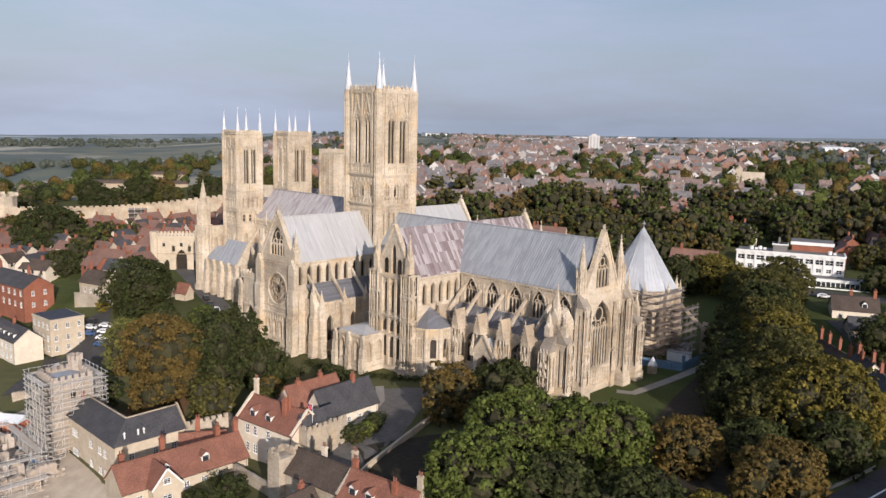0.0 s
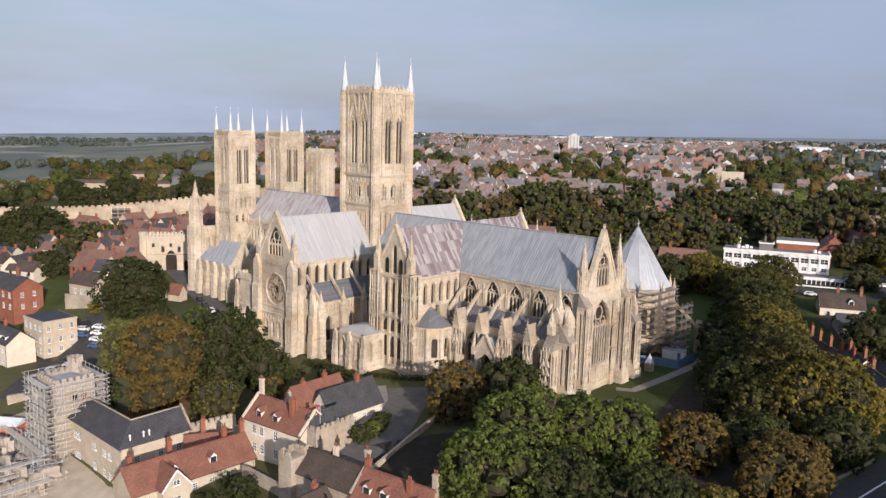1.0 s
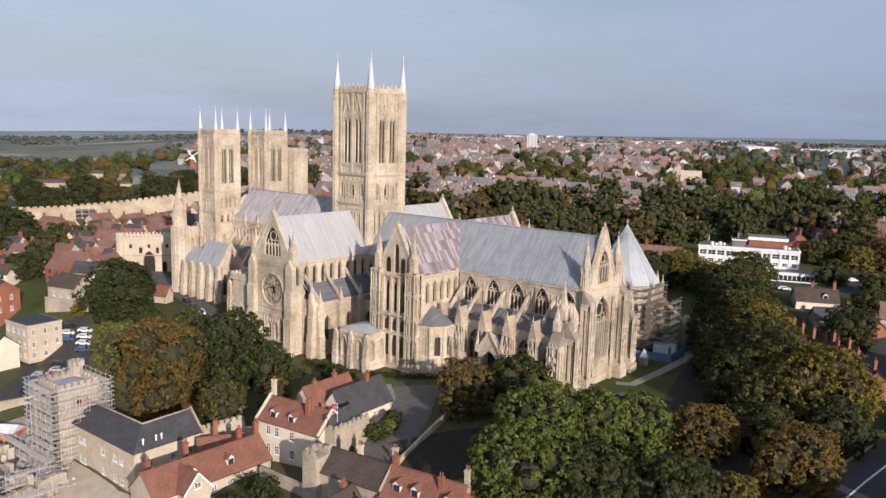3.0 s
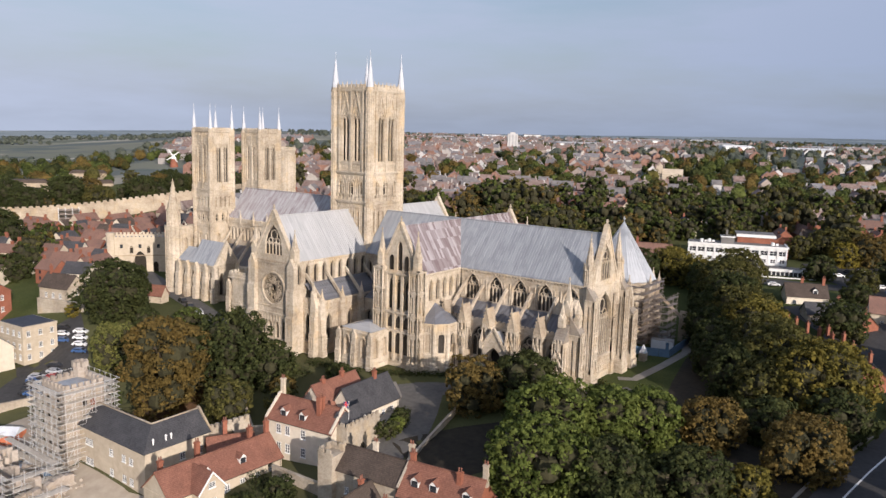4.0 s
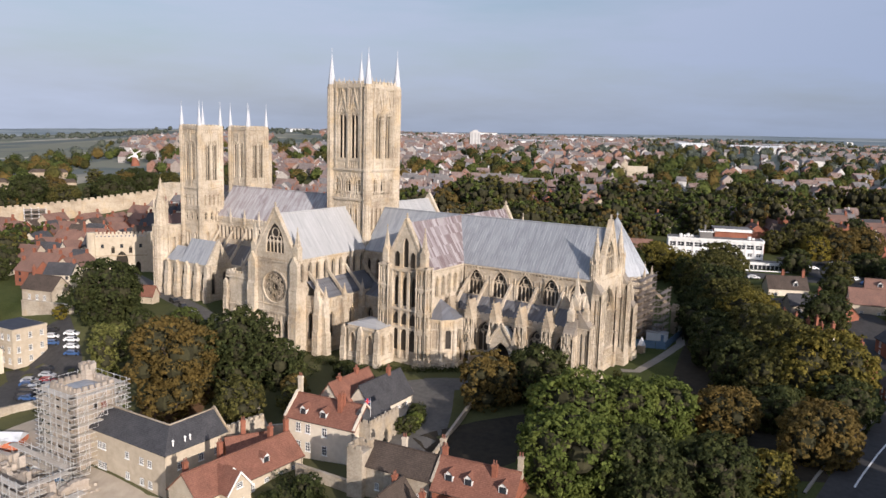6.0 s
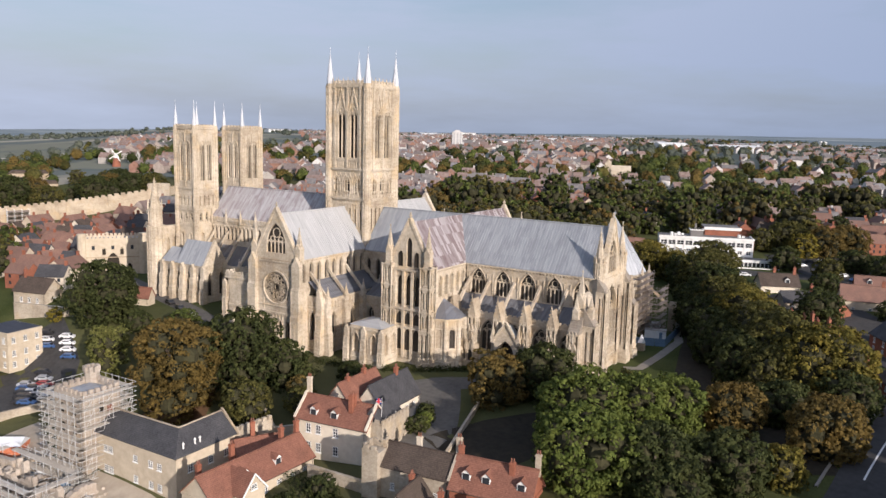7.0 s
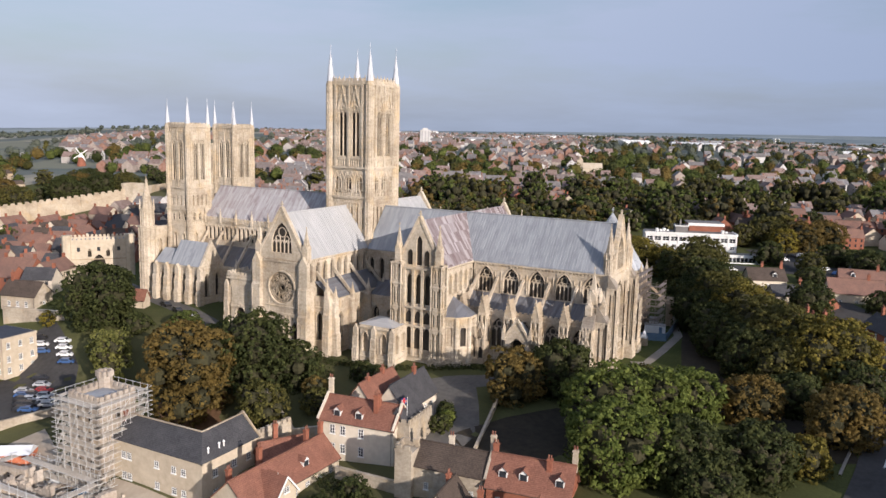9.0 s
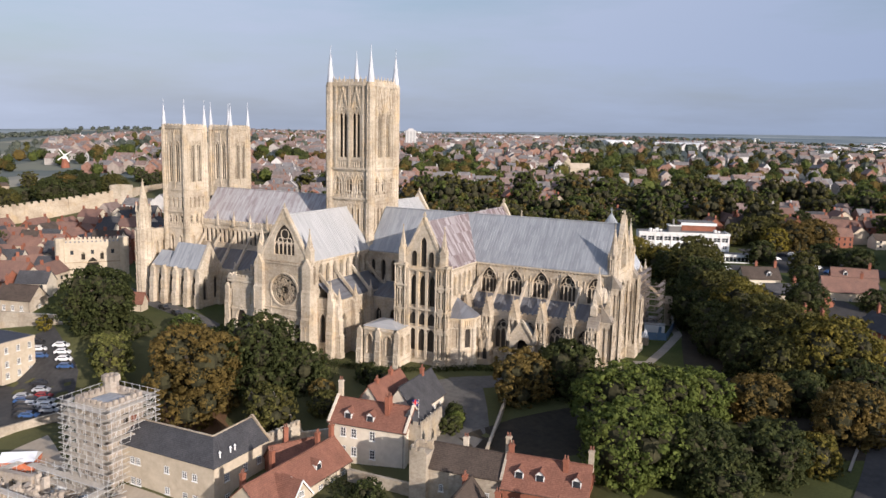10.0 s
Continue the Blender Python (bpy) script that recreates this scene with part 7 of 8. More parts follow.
# round the close: kind, x, y, radius, top
NEAR = [
    ("rust", 0.5, -70.0, 9.4, 15.0), ("dark", -53, -51, 10.0, 18.5), ("dark", 8.5, -56.5, 9.0, 14.8), ("dark", 17.5, -52.5, 6.0, 8.0), ("lime", -26.5, -69.5, 4.6, 8.0),
    ("olive", 20.2, -68.5, 5.2, 3.2), ("leafy", -10, -49, 5.0, 8.0), ("rust", 66.5, -37.2, 6.4, 10.4), ("dark", 74.6, -29.0, 7.6, 10.4),
    ("green", 90.5, -46.5, 8.6, 13.0), ("green", 98.0, -39.0, 7.6, 11.0), ("green", 96.5, -62.5, 8.5, 11.0), ("dark", 106.5, -58.5, 7.5, 8.8),
    ("dark", 118.0, -49.5, 7.2, 6.4), ("green", 103.5, -33.0, 7.0, 9.6), ("olive", 95.0, -33.0, 6.0, 8.5),
    ("rust", 114.0, -26.0, 6.4, 8.6), ("rust", 131.2, -27.8, 7.4, 9.4), ("amber", 125.8, -43.0, 4.6, 4.0), ("amber", 128.5, 5.5, 10.4, 16.0), ("olive", 117.5, 15.0, 9.8, 16.5),
    ("olive", 110.5, 28.0, 9.6, 15.8), ("amber", 103.5, 43.0, 9.4, 15.5), ("olive", 96.0, 58.0, 9.2, 16.5), ("dark", 90.0, 72.0, 9.2, 17.5), ("olive", 84.0, 86.0, 9.6, 19.5),
    # dark tree at (133.5, -6) stands in for the amber crown's shaded underside
    ("olive", 80, 108.0, 8.8, 20.0), ("amber", 57, 108, 8.4, 18.0), ("amber", 68, 104, 7.0, 16.0), ("dark", 48, 98, 8.0, 18.0), ("dark", 110, 8, 8.5, 10.0), ("amber", 122, 10, 8.0, 14.5), ("dark", 133.5, -6, 6.0, 9.5), ("olive", 118, 2, 8.0, 11.0), ("olive", 113, 18, 8.0, 12.5), ("dark", 96, 47, 7.5, 12.0), ("dark", 89, 60, 7.0, 12.0), ("dark", 76, 92, 8.0, 16.0), ("olive", 106, 34, 7.5, 12.5), ("dark", 101, 22, 7.0, 10.5), ("dark", 98, 34, 7.0, 11.0), ("dark", 108, 16, 7.0, 10.0), ("dark", 89, 48, 6.5, 11.0), ("dark", 84, 64, 6.5, 12.0), ("dark", 119.6, 76, 7.0, 12.5), ("gold", 104, 172, 6.0, 19.0), ("rust", 112, 178, 7.5, 22.0), ("rust", 120, 186, 8.0, 22.0), ("dark", 124, 150, 6.0, 16.0), ("olive", 96, 185, 8.0, 22.0), ("dark", 136, 140, 6.0, 16.0), ("dark", 122, -14, 6.5, 6.5),
    ("dark", -126, -47, 6.5, 11.0), ("dark", -180, -33, 13.5, 21.0), ("dark", -203, -20, 9.0, 15.0), ("dark", -170, -42, 8.0, 12.0), ("olive", -215, -35, 9.0, 14.0), ("gold", -69, -56, 1.8, 5.0), ("olive", 29, -60, 3.4, 0.6), ("rust", 25.5, -56.5, 2.6, 2.4), ("gold", -72, -44, 3.0, 8.0),
    ("lime", -36, -62, 5.0, 5.0), ("leafy", -10, -80, 3.6, -1.0), ("green", 58.4, -55.0, 1.5, 0.2), ("dark", 55.6, -50.5, 1.6, 0.0), ("dark", 56.8, -52.6, 1.5, -0.2), ("dark", 58.5, -58.5, 2.0, 0.6), ("dark", 55, -84, 2.8, -4.6), ("dark", 50.5, -89, 2.0, -7.0), ("dark", 57.5, -91, 2.4, -6.5), ("olive", 61, -86, 1.6, -6.5), ("gold", 53.5, -93, 1.8, -8.0),
    ("dark", 118, 113, 4.8, 11.5), ("olive", 117, 131, 5.2, 15.0), ("dark", 101, 141, 5.4, 16.5), ("rust", 115, 200, 5.5, 21.0), ("dark", 112, 238, 5.6, 22.5), ("olive", 86, 177, 5.4, 20.0), ("dark", 95, 250, 5.6, 23.5), ("dark", 110, 330, 6.0, 27.0), ("dark", 54, 336, 6.0, 27.0), ("olive", 30, 330, 6.0, 27.0), ("dark", 140, 88, 4.5, 10.0), ("olive", 122, 74, 4.2, 7.0),
    ("dark", 112, -63, 6.0, 4.0), ("leafy", -28, -44, 4.2, 7.0), ("dark", -278, 30, 9, 22), ("dark", -292, 60, 10, 26), ("olive", -270, 68, 8, 22), ("rust", -300, 78, 8, 24), ("dark", -262, 92, 10, 26), ("dark", -256, 112, 9, 27), ("rust", -270, 108, 9, 25), ("olive", -250, 122, 9, 26), ("dark", -318, 40, 9, 24), ("dark", -290, 128, 9, 26), ("dark", -40, -50, 4.0, 6.0), ("lime", -18, -58, 4.0, 4.0), ("dark", 34, -46, 3.2, 3.0), ("dark", 28, -42, 2.6, 2.6),
]
for i, (kind, x, y, r, top) in enumerate(NEAR):
    tree(kind, x, y, r * 1.12, top + 0.4, 100 + i, int(500 + 96 * r * r), 0.30 + 0.018 * r)


def hedge(label, pts, w, h, seed):
    rng = random.Random(seed)
    g = Geo()
    for (xa, ya), (xb, yb) in zip(pts, pts[1:]):
        L = math.hypot(xb - xa, yb - ya)
        for _ in range(int(L * 60)):
            t = rng.random()
            o, z = rng.uniform(-w / 2, w / 2), rng.uniform(0, h)
            x, y = xa + (xb - xa) * t - (yb - ya) / L * o, ya + (yb - ya) * t + (xb - xa) / L * o
            zz = height(x, y) + z
            d = [Vector((rng.uniform(-1, 1), rng.uniform(-1, 1), rng.uniform(-1, 1))) * 0.3 for _ in range(3)]
            k = len(g.v)
            p = Vector((x, y, zz))
            g.v += [tuple(p + q) for q in d]
            g.f.append((k, k + 1, k + 2))
    tagged(new("hedge", raw(g, "hedge", LEAF["dark"])), label, "hedge", kind="stuff")


hedge("dark clipped hedge in the lodge garden", [(53.5, -46), (58, -52), (59.5, -58)], 2.2, 1.4, 1)
hedge("dark shrubs at the foot of the church wall", [(32.5, -34.5), (40, -30.5), (50, -23), (60, -21)], 2.0, 1.2, 2)
hedge("shrubs under the transept wall", [(14, -38), (20, -37), (31, -36.5)], 2.5, 1.6, 3)
hedge("low shrubs on the bank", [(-30, -44), (-10, -42), (8, -44), (20, -44)], 4.0, 2.0, 4)
hedge("shrubs round the palace garden", [(46, -82), (52, -85), (58, -84), (60, -92)], 4.0, 2.0, 5)

# ---------------------------------------------------------------- the white building and its neighbours

ROOFGREY = plain("grey_felt_roof", (0.13, 0.125, 0.12), (0.22, 0.21, 0.20), 0.6, 0.9)
wb = thing("office_block", "white three-storey flat-roofed office block with brick ends", "office block", pose(53.0, 134.0, 0, 0, 0, 19.5))
WL, WB = 37.0, 11
bw = WL / WB
g = Geo().box(0, WL, 0.4, 11, 7, 18.3)
g.box(0, WL, 0, 0.4, 11.4, 12.4)
g.box(0, WL, 0, 0.4, 13.7, 15.3)
g.box(0, WL, 0, 0.4, 17.0, 18.3)
for i in range(WB + 1):
    u = min(max(bw * i, 0.3), WL - 0.3)
    g.box(u - 0.3, u + 0.3, -0.25, 0.38, 11.4, 18.3)
wbw = part("wall", g, WHITE, wb)
part("end_wall", Geo().box(WL, WL + 0.25, 0.5, 10.8, 8, 18.1), BRICK, wb)
part("roof", Geo().box(0.2, WL - 0.2, 0.2, 10.8, 18.3, 18.65), ROOFGREY, wb)
part("fascia", Geo().box(-0.3, WL + 0.3, -0.32, 0.15, 18.2, 18.9), WHITE, wb)
part("end_fascia", Geo().box(WL - 0.1, WL + 0.35, 0.17, 11.0, 18.2, 18.9), WHITE, wb)
part("shop_front", Geo().box(0.3, WL - 0.3, 0.25, 0.38, 7, 11.3), PANE, wb)
for i in range(WB):
    u = bw * (i + 0.5)
    for z, h, w in ((12.4, 1.3, 0.8), (15.3, 1.7, 1.25)):
        wn = part("window", Geo().box(u - w, u + w, 0.28, 0.38, z, z + h), PANE, wbw)
        part("window_frame", Geo().box(u - 0.06, u + 0.06, 0.16, 0.27, z, z + h).box(u - w, u + w, 0.17, 0.26, z + h * 0.45, z + h * 0.45 + 0.1), WHITE, wn)
    part("spandrel", Geo().box(u - bw * 0.5 + 0.3, u - 0.82, 0.02, 0.36, 12.4, 13.7).box(u + 0.82, u + bw * 0.5 - 0.3, 0.02, 0.36, 12.4, 13.7), WHITE, wbw)
    hood = Geo()
    out = arch(bw - 0.5, 16.4, 16.4, 0.62)
    for (xa, za), (xb, zb) in zip(out, out[1:]):
        if xb - xa > 1e-6:
            hood.add([(u + xa, -0.3, za), (u + xb, -0.3, zb), (u + xb, -0.3, 18.15), (u + xa, -0.3, 18.15), (u + xa, 0.2, za), (u + xb, 0.2, zb), (u + xb, 0.2, 18.15), (u + xa, 0.2, 18.15)],
                     [(0, 1, 2, 3), (7, 6, 5, 4), (0, 4, 5, 1), (2, 6, 7, 3)])
    part("window_hood", hood, WHITE, wbw)
    part("column", Geo().box(u - bw * 0.5 - 0.14, u - bw * 0.5 + 0.14, 0.0, 0.24, 7, 11.4), WHITE, wb)
part("plant_room", Geo().box(12.5, 17.5, 3, 8, 18.6, 21.6).box(14.2, 14.9, 4.4, 5.1, 21.6, 24.0), ROOFGREY, wb)
part("plant_fascia", Geo().box(12.2, 17.8, 2.7, 8.3, 21.1, 21.6), WHITE, wb)
part("rear_block", Geo().box(19, 33, 9.5, 21, 12, 21.6), BRICK, wb)
part("rear_roof", Geo().box(18.6, 33.4, 9.2, 21.4, 21.6, 22.1), ROOFGREY, wb)
part("rear_fascia", Geo().box(18.5, 33.5, 8.9, 9.18, 21.0, 22.2), WHITE, wb)
for u, v in ((5, 4), (8, 5.5), (32, 5)):
    part("roof_plant", Geo().cyl(u, v, 18.6, 19.9, 0.7, 10).box(u + 1.2, u + 2.2, v, v + 1, 18.6, 19.4), WHITE, wb)
part("podium", Geo().box(20, WL + 7, -7, -0.35, 10.6, 11.3), ROOFGREY, wb)
part("podium_fascia", Geo().box(19.8, WL + 7.2, -7.3, -7.02, 10.3, 11.4), WHITE, wb)
part("shop_glass", Geo().box(20.4, WL + 6.6, -6.6, -0.4, 7, 10.58), PANE, wb)
for i in range(16):
    u = 20.3 + (WL + 6.6 - 20.3) * i / 15
    part("mullion", Geo().box(u - 0.13, u + 0.13, -6.95, -6.62, 7, 10.55), WHITE, wb)
part("terrace_wall", Geo().box(22, WL + 10, -11.2, -10.8, 6.5, 8.9), WHITE, wb)
house("brick house with an orange tiled roof", 40, 126, 15, 17, 9, 6, 13, 17.5, BRICK, CLAY_T, [(-5, 0, 19.5, BRICK)], row("s", (-5, -2, 2, 5), (9.5,)))
house("brown brick house with a tiled roof and white gable", 103, 107, 25, 13, 8.5, 3, 8.6, 12.2, RENDER_W, BROWN, [(5.6, 0, 14.5, BRICK), (-1, 0.6, 14.0, BRICK)], row("s", (-4, 0, 4), (5.5,)) + row("w", (0,), (5.5,)), [("s", 2.5, 9.4)])
house("brick terrace with many tall chimneys", 114.5, 58, -49, 27, 8, -3, 3.4, 6.4, BRICK, BROWN, [(-12, 0, 9.6, BRICK), (-7, 0, 9.4, BRICK), (-1, 0, 9.6, BRICK), (5, 0, 9.4, BRICK), (11, 0, 9.6, BRICK)], row("s", (-10, -6, -2, 2, 6, 10), (0.4,)))
house("brick gabled house with a dark slate roof", 130, 40, -56, 13, 8, -3, 3.4, 6.8, BRICK, SLATE, [(-4, 0, 9.4, BRICK), (5, 0, 9.4, BRICK)], row("s", (-4, 0, 4), (0.2,)) + row("w", (0,), (0.4, 3.2)))
house("brick house with a slate roof beside the street", 142, 58, -62, 16, 8.5, -2, 5, 8.5, BRICK, SLATE, [(-5, 0, 11, BRICK), (5, 0, 11, BRICK)], row("s", (-5, 0, 5), (0.5, 3.0)))
house("brick cottage with a brown roof beside the street", 144, 18, -75, 14, 8, -3, 3.5, 7, BRICK, BROWN, [(4, 0, 9.5, BRICK)], row("s", (-4, 0, 4), (-1, 1.6)))
# two added houses outside the view, placed to cast shade on the street
house("brick town house with a slate roof, added out of view to shade the corner", 157, -16, 82, 26, 9, -2, 6.5, 10.0, BRICK, SLATE, [(-6, 0, 12, BRICK), (6, 0, 12, BRICK)], row("n", (-9, -5, -1, 3, 7), (0.2, 3.6)))
house("white rendered house with a red tiled roof, added out of view to shade the street", 152, -45, 80, 22, 9, -3, 5.5, 9.2, RENDER_W, CLAY, [(-5, 0, 11, BRICK), (5, 0, 11, BRICK)], row("n", (-8, -4, 0, 4, 8), (-0.6, 2.6)))
house("white gabled house with a dark slate roof and tall stacks", 122.5, 50.0, -49, 9, 8, -3, 4.0, 8.0, RENDER_W, SLATE, [(-3.6, 0, 10.6, BRICK), (3.6, 0, 10.6, BRICK)], row("e", (-1.6, 1.6), (0.4,)))
house("cream house with a red tiled roof", 132, 100, 12, 17, 10, 2, 8.2, 12.4, CREAM, CLAY_T, [(4, 0, 14.2, BRICK)], row("s", (-5, 0, 5), (4.4,)))
house("brick house with a red tiled roof and dormer", 134, 121, 8, 15, 8, 3, 9, 12.6, BRICK, CLAY_T, [(5, 0, 14.5, BRICK)], row("s", (-5, -1, 3), (6.2,)), [("s", -3, 10.2)])
house("red brick house with white windows", 130.5, 233, 5, 17, 10, 8, 16, 20, BRICK, CLAY_T, [(6, 0, 22, BRICK)], row("s", (-6, -2, 2, 6), (10, 13)))
house("slate-roofed house beside the car park", 112, 92, 30, 12, 7, 2, 6.4, 9.4, RUBBLE, SLATE, [(4, 0, 11.5, BRICK)], row("s", (-3, 3), (3.6,)))
house("small brick house with a gable", 122, 88, -40, 10, 7, 0, 5.4, 8.6, BRICK, BROWN, [(3, 0, 10.4, BRICK)], row("s", (-3, 0, 3), (2.4,)))
# ---------------------------------------------------------------- gate, castle and keep to the west

eg = thing("gatehouse", "large pale stone gate with an arched passage", "gatehouse", pose(-108, -8, 0, 0, 0, 52))
g = Geo()
pierced(g, 22, 4, 17, [(11, 4.2, 4, 9, 0.9), (5.5, 1.8, 4, 7, 0.9), (16.5, 1.8, 4, 7, 0.9), (8, 1.2, 11.5, 13.4, 1), (14, 1.2, 11.5, 13.4, 1)], 1.5, Matrix.Translation((-11, -4, 0)))
g.box(-11, 11, -2, 4, 10, 16.8)
for a0, a1 in ((-11, -8), (8, 11)):
    g.box(a0 + 0.02, a1 - 0.02, -2.2, 4, 4, 16.95)
for yy in (-4, 4):
    parapet(g, -11, 11, yy, 17, 1.5)
part("wall", g, CREAM, eg)
# dark sheet closes the arches and paints the passage's shade
part("passage", Geo().box(-9, 9, -2.62, -2.54, 4, 13.5), LOUVRE_GLOOM, eg)
part("roof", Geo().box(-10.6, 10.6, -3.6, 3.6, 16.9, 17.2), FLAT_L, eg)
for u in (-10.2, 10.2):
    part("turret", Geo().cyl(u, -3.4, 4, 19.4, 1.6, 8).cyl(u, -3.4, 18.6, 19.0, 1.85, 8), CREAM, eg)
for u in (-6.5, 0, 6.5):
    part("window", Geo().box(u - 0.5, u + 0.5, -4.06, -4.01, 13.6, 15.0), PANE, eg)
part("string_course", Geo().box(-10.9, 10.9, -4.2, -3.9, 10.6, 10.9), STONE_D, eg)

cw = thing("castle_wall", "long pale stone curtain wall of a castle", "wall")
cp = [(-300, -75), (-284, -40), (-268, 5), (-258, 29), (-247, 53), (-233, 79), (-222, 104), (-240, 150), (-275, 185)]
for (xa, ya), (xb, yb) in zip(cp, cp[1:]):
    L = math.hypot(xb - xa, yb - ya)
    m = pose(xa, ya, 0, 0, 0, math.degrees(math.atan2(yb - ya, xb - xa)))
    tops = (14.5, 14.5, 13.3, 13.6, 15.6, 19.0, 22.3, 22.5, 22.5)
    za, zb = tops[cp.index((xa, ya))], tops[cp.index((xb, yb))]
    g = Geo()
    bays = max(2, int(L / 3.2))
    for i in range(bays):                                     # the wall walk climbs with the ground
        u0, u1, zt = L * i / bays, L * (i + 1) / bays, za + (zb - za) * (i + 0.5) / bays
        g.box(u0, u1, -1.2, 1.2, 1, zt, m)
        g.box(u0, u1, -1.3, -0.7, zt, zt + 0.6, m)
        g.box(u0, u0 + (u1 - u0) * 0.62, -1.3, -0.7, zt + 0.6, zt + 1.4, m)
    part("curtain", g, STONE_D, cw)
ss = thing("scaffold_stair", "grey scaffold stair tower against the castle wall", "scaffolding", pose(-250.5, 39, 0, 0, 0, 66))
for k in range(6):
    part("deck", Geo().box(-5, 5, -5.2, -1.4, 2.0 + 2.2 * k, 2.5 + 2.2 * k), TUBE_D, ss)
for u in (-5, -1.7, 1.7, 5):
    for v in (-5.2, -1.4):
        part("post", Geo().cyl(u, v, 0, 14.4, 0.12, 6), STEEL, ss)
kt = thing("castle_tower", "square stone castle tower with battlements", "tower", pose(-222, 104, 0, 0, 0, 20))
g = Geo().box(-4.2, 4.2, -4.2, 4.2, 4, 24.4)
for k in range(4):
    parapet(g, -4.2, 4.2, -4.2, 24.4, 1.6, pose(0, 0, 0, 0, 0, 90 * k), 0.8)
part("wall", g, STONE, kt)
kt = thing("castle_tower", "round-topped stone keep on its mound", "tower", pose(-284, -22, 0))
g = Geo().cyl(0, 0, 6, 20.5, 9, 12)
for k in range(12):
    a = 2 * math.pi * k / 12
    g.box(8.6 * math.cos(a) - 1, 8.6 * math.cos(a) + 1, 8.6 * math.sin(a) - 1, 8.6 * math.sin(a) + 1, 20.5, 22)
part("wall", g, STONE, kt)
for x, y, L, W, h, rz in ((-345, 62, 26, 10, 24, 60), (-372, 118, 24, 10, 27, 60), (-330, 104, 14, 9, 23, 60)):
    t = thing("castle_hall", "long pale stone building inside the castle", "building", pose(x, y, 0, 0, 0, rz))
    part("wall", Geo().box(-L / 2, L / 2, -W / 2, W / 2, 6, h - 3), STONE_D, t)
    part("roof", Geo().prism([(-L / 2 - .4, -W / 2 - .4), (L / 2 + .4, -W / 2 - .4), (L / 2 + .4, W / 2 + .4), (-L / 2 - .4, W / 2 + .4)], h - 3, h - 1, None, 0.8), BROWN, t)
    for i in range(int(L / 5)):
        part("window", Geo().box(-L / 2 + 2.5 + 5 * i - 0.7, -L / 2 + 2.5 + 5 * i + 0.7, -W / 2 - 0.05, -W / 2, h - 8, h - 5.4), PANE, t)
WTX, WTY = -144.8, 94.8
wtw = thing("water_tower", "square pale stone water tower with battlements", "tower", pose(WTX, WTY, 0, 0, 0, 12))
g = Geo().box(-5, 5, -5, 5, 8, 48)
for k in range(4):
    parapet(g, -5, 5, -5, 48, 2.0, pose(0, 0, 0, 0, 0, 90 * k), 0.8)
    for u in (-4.6, -1.6, 1.6, 4.6):
        g.box(u - 0.4, u + 0.4, -5.4, -4.9, 8, 46.5, pose(0, 0, 0, 0, 0, 90 * k))
part("wall", g, STONE, wtw)
wm = thing("windmill", "dark tower mill with white sails", "windmill", pose(-406, 211, 0))
zz = height(-406, 211)
part("tower", Geo().cyl(0, 0, zz - 1, 31.5, 3.6, 12, None, 0.6), BRICK, wm)
part("cap", Geo().cone(0, 0, 31.5, 35.5, 2.5, 10), WHITE, wm)
for k in range(4):
    a = k * math.pi / 2 + 0.6
    d = Vector((0.72, 0.69, 0)) * math.cos(a) + Vector((0, 0, 1)) * math.sin(a)
    c = Vector((2.2, -2.2, 34.0))
    part("sail", Geo().beam(c, c + d * 6.0, 0.2, 0.7), WHITE, wm)
bk = thing("tower_block", "pale high-rise block on the skyline", "tower block", pose(-323, 609, 0, 0, 0, 35))
zz = height(-323, 609)
g = Geo().box(-6, 6, -4.5, 4.5, zz - 2, 59.6)
g.box(-3, 3, -3, 3, 59.6, 61.5)
bkw = part("wall", g, plain("pale_concrete", (0.42, 0.41, 0.40), (0.56, 0.55, 0.54), 0.2), bk)
for u in (-3.8, 0.0, 3.8):
    part("window_strip", Geo().box(u - 0.8, u + 0.8, -4.55, -4.5, zz, 58.4), FLAT_L, bkw)
fc = thing("church", "far stone church with a slim spire", "church", pose(-70.6, 419.5, 0, 0, 0, 20))
zz = height(-70.6, 419.5)
part("tower", Geo().box(-2.4, 2.4, -2.4, 2.4, zz, zz + 11), CREAM, fc)
part("spire", Geo().cone(0, 0, zz + 11, 41.0, 2.6, 8), STONE_D, fc)
part("nave", Geo().box(2.4, 18, -4, 4, zz, zz + 5).gable(2.4, 18, -4, 4, zz + 5, zz + 9), CREAM, fc)

# ---------------------------------------------------------------- parked cars


def car_paint(name, c):
    return plain(name, c, tuple(min(1, v * 1.15 + 0.01) for v in c), 0.5, 0.3, 0.0, 0.5, 0)


PAINT = [car_paint("car_black", (0.02, 0.02, 0.024)), car_paint("car_white", (0.72, 0.72, 0.72)), car_paint("car_silver", (0.35, 0.36, 0.38)), car_paint("car_blue", (0.04, 0.09, 0.22)), car_paint("car_red", (0.3, 0.03, 0.03))]
SHADE = ["black", "white", "silver", "blue", "red"]


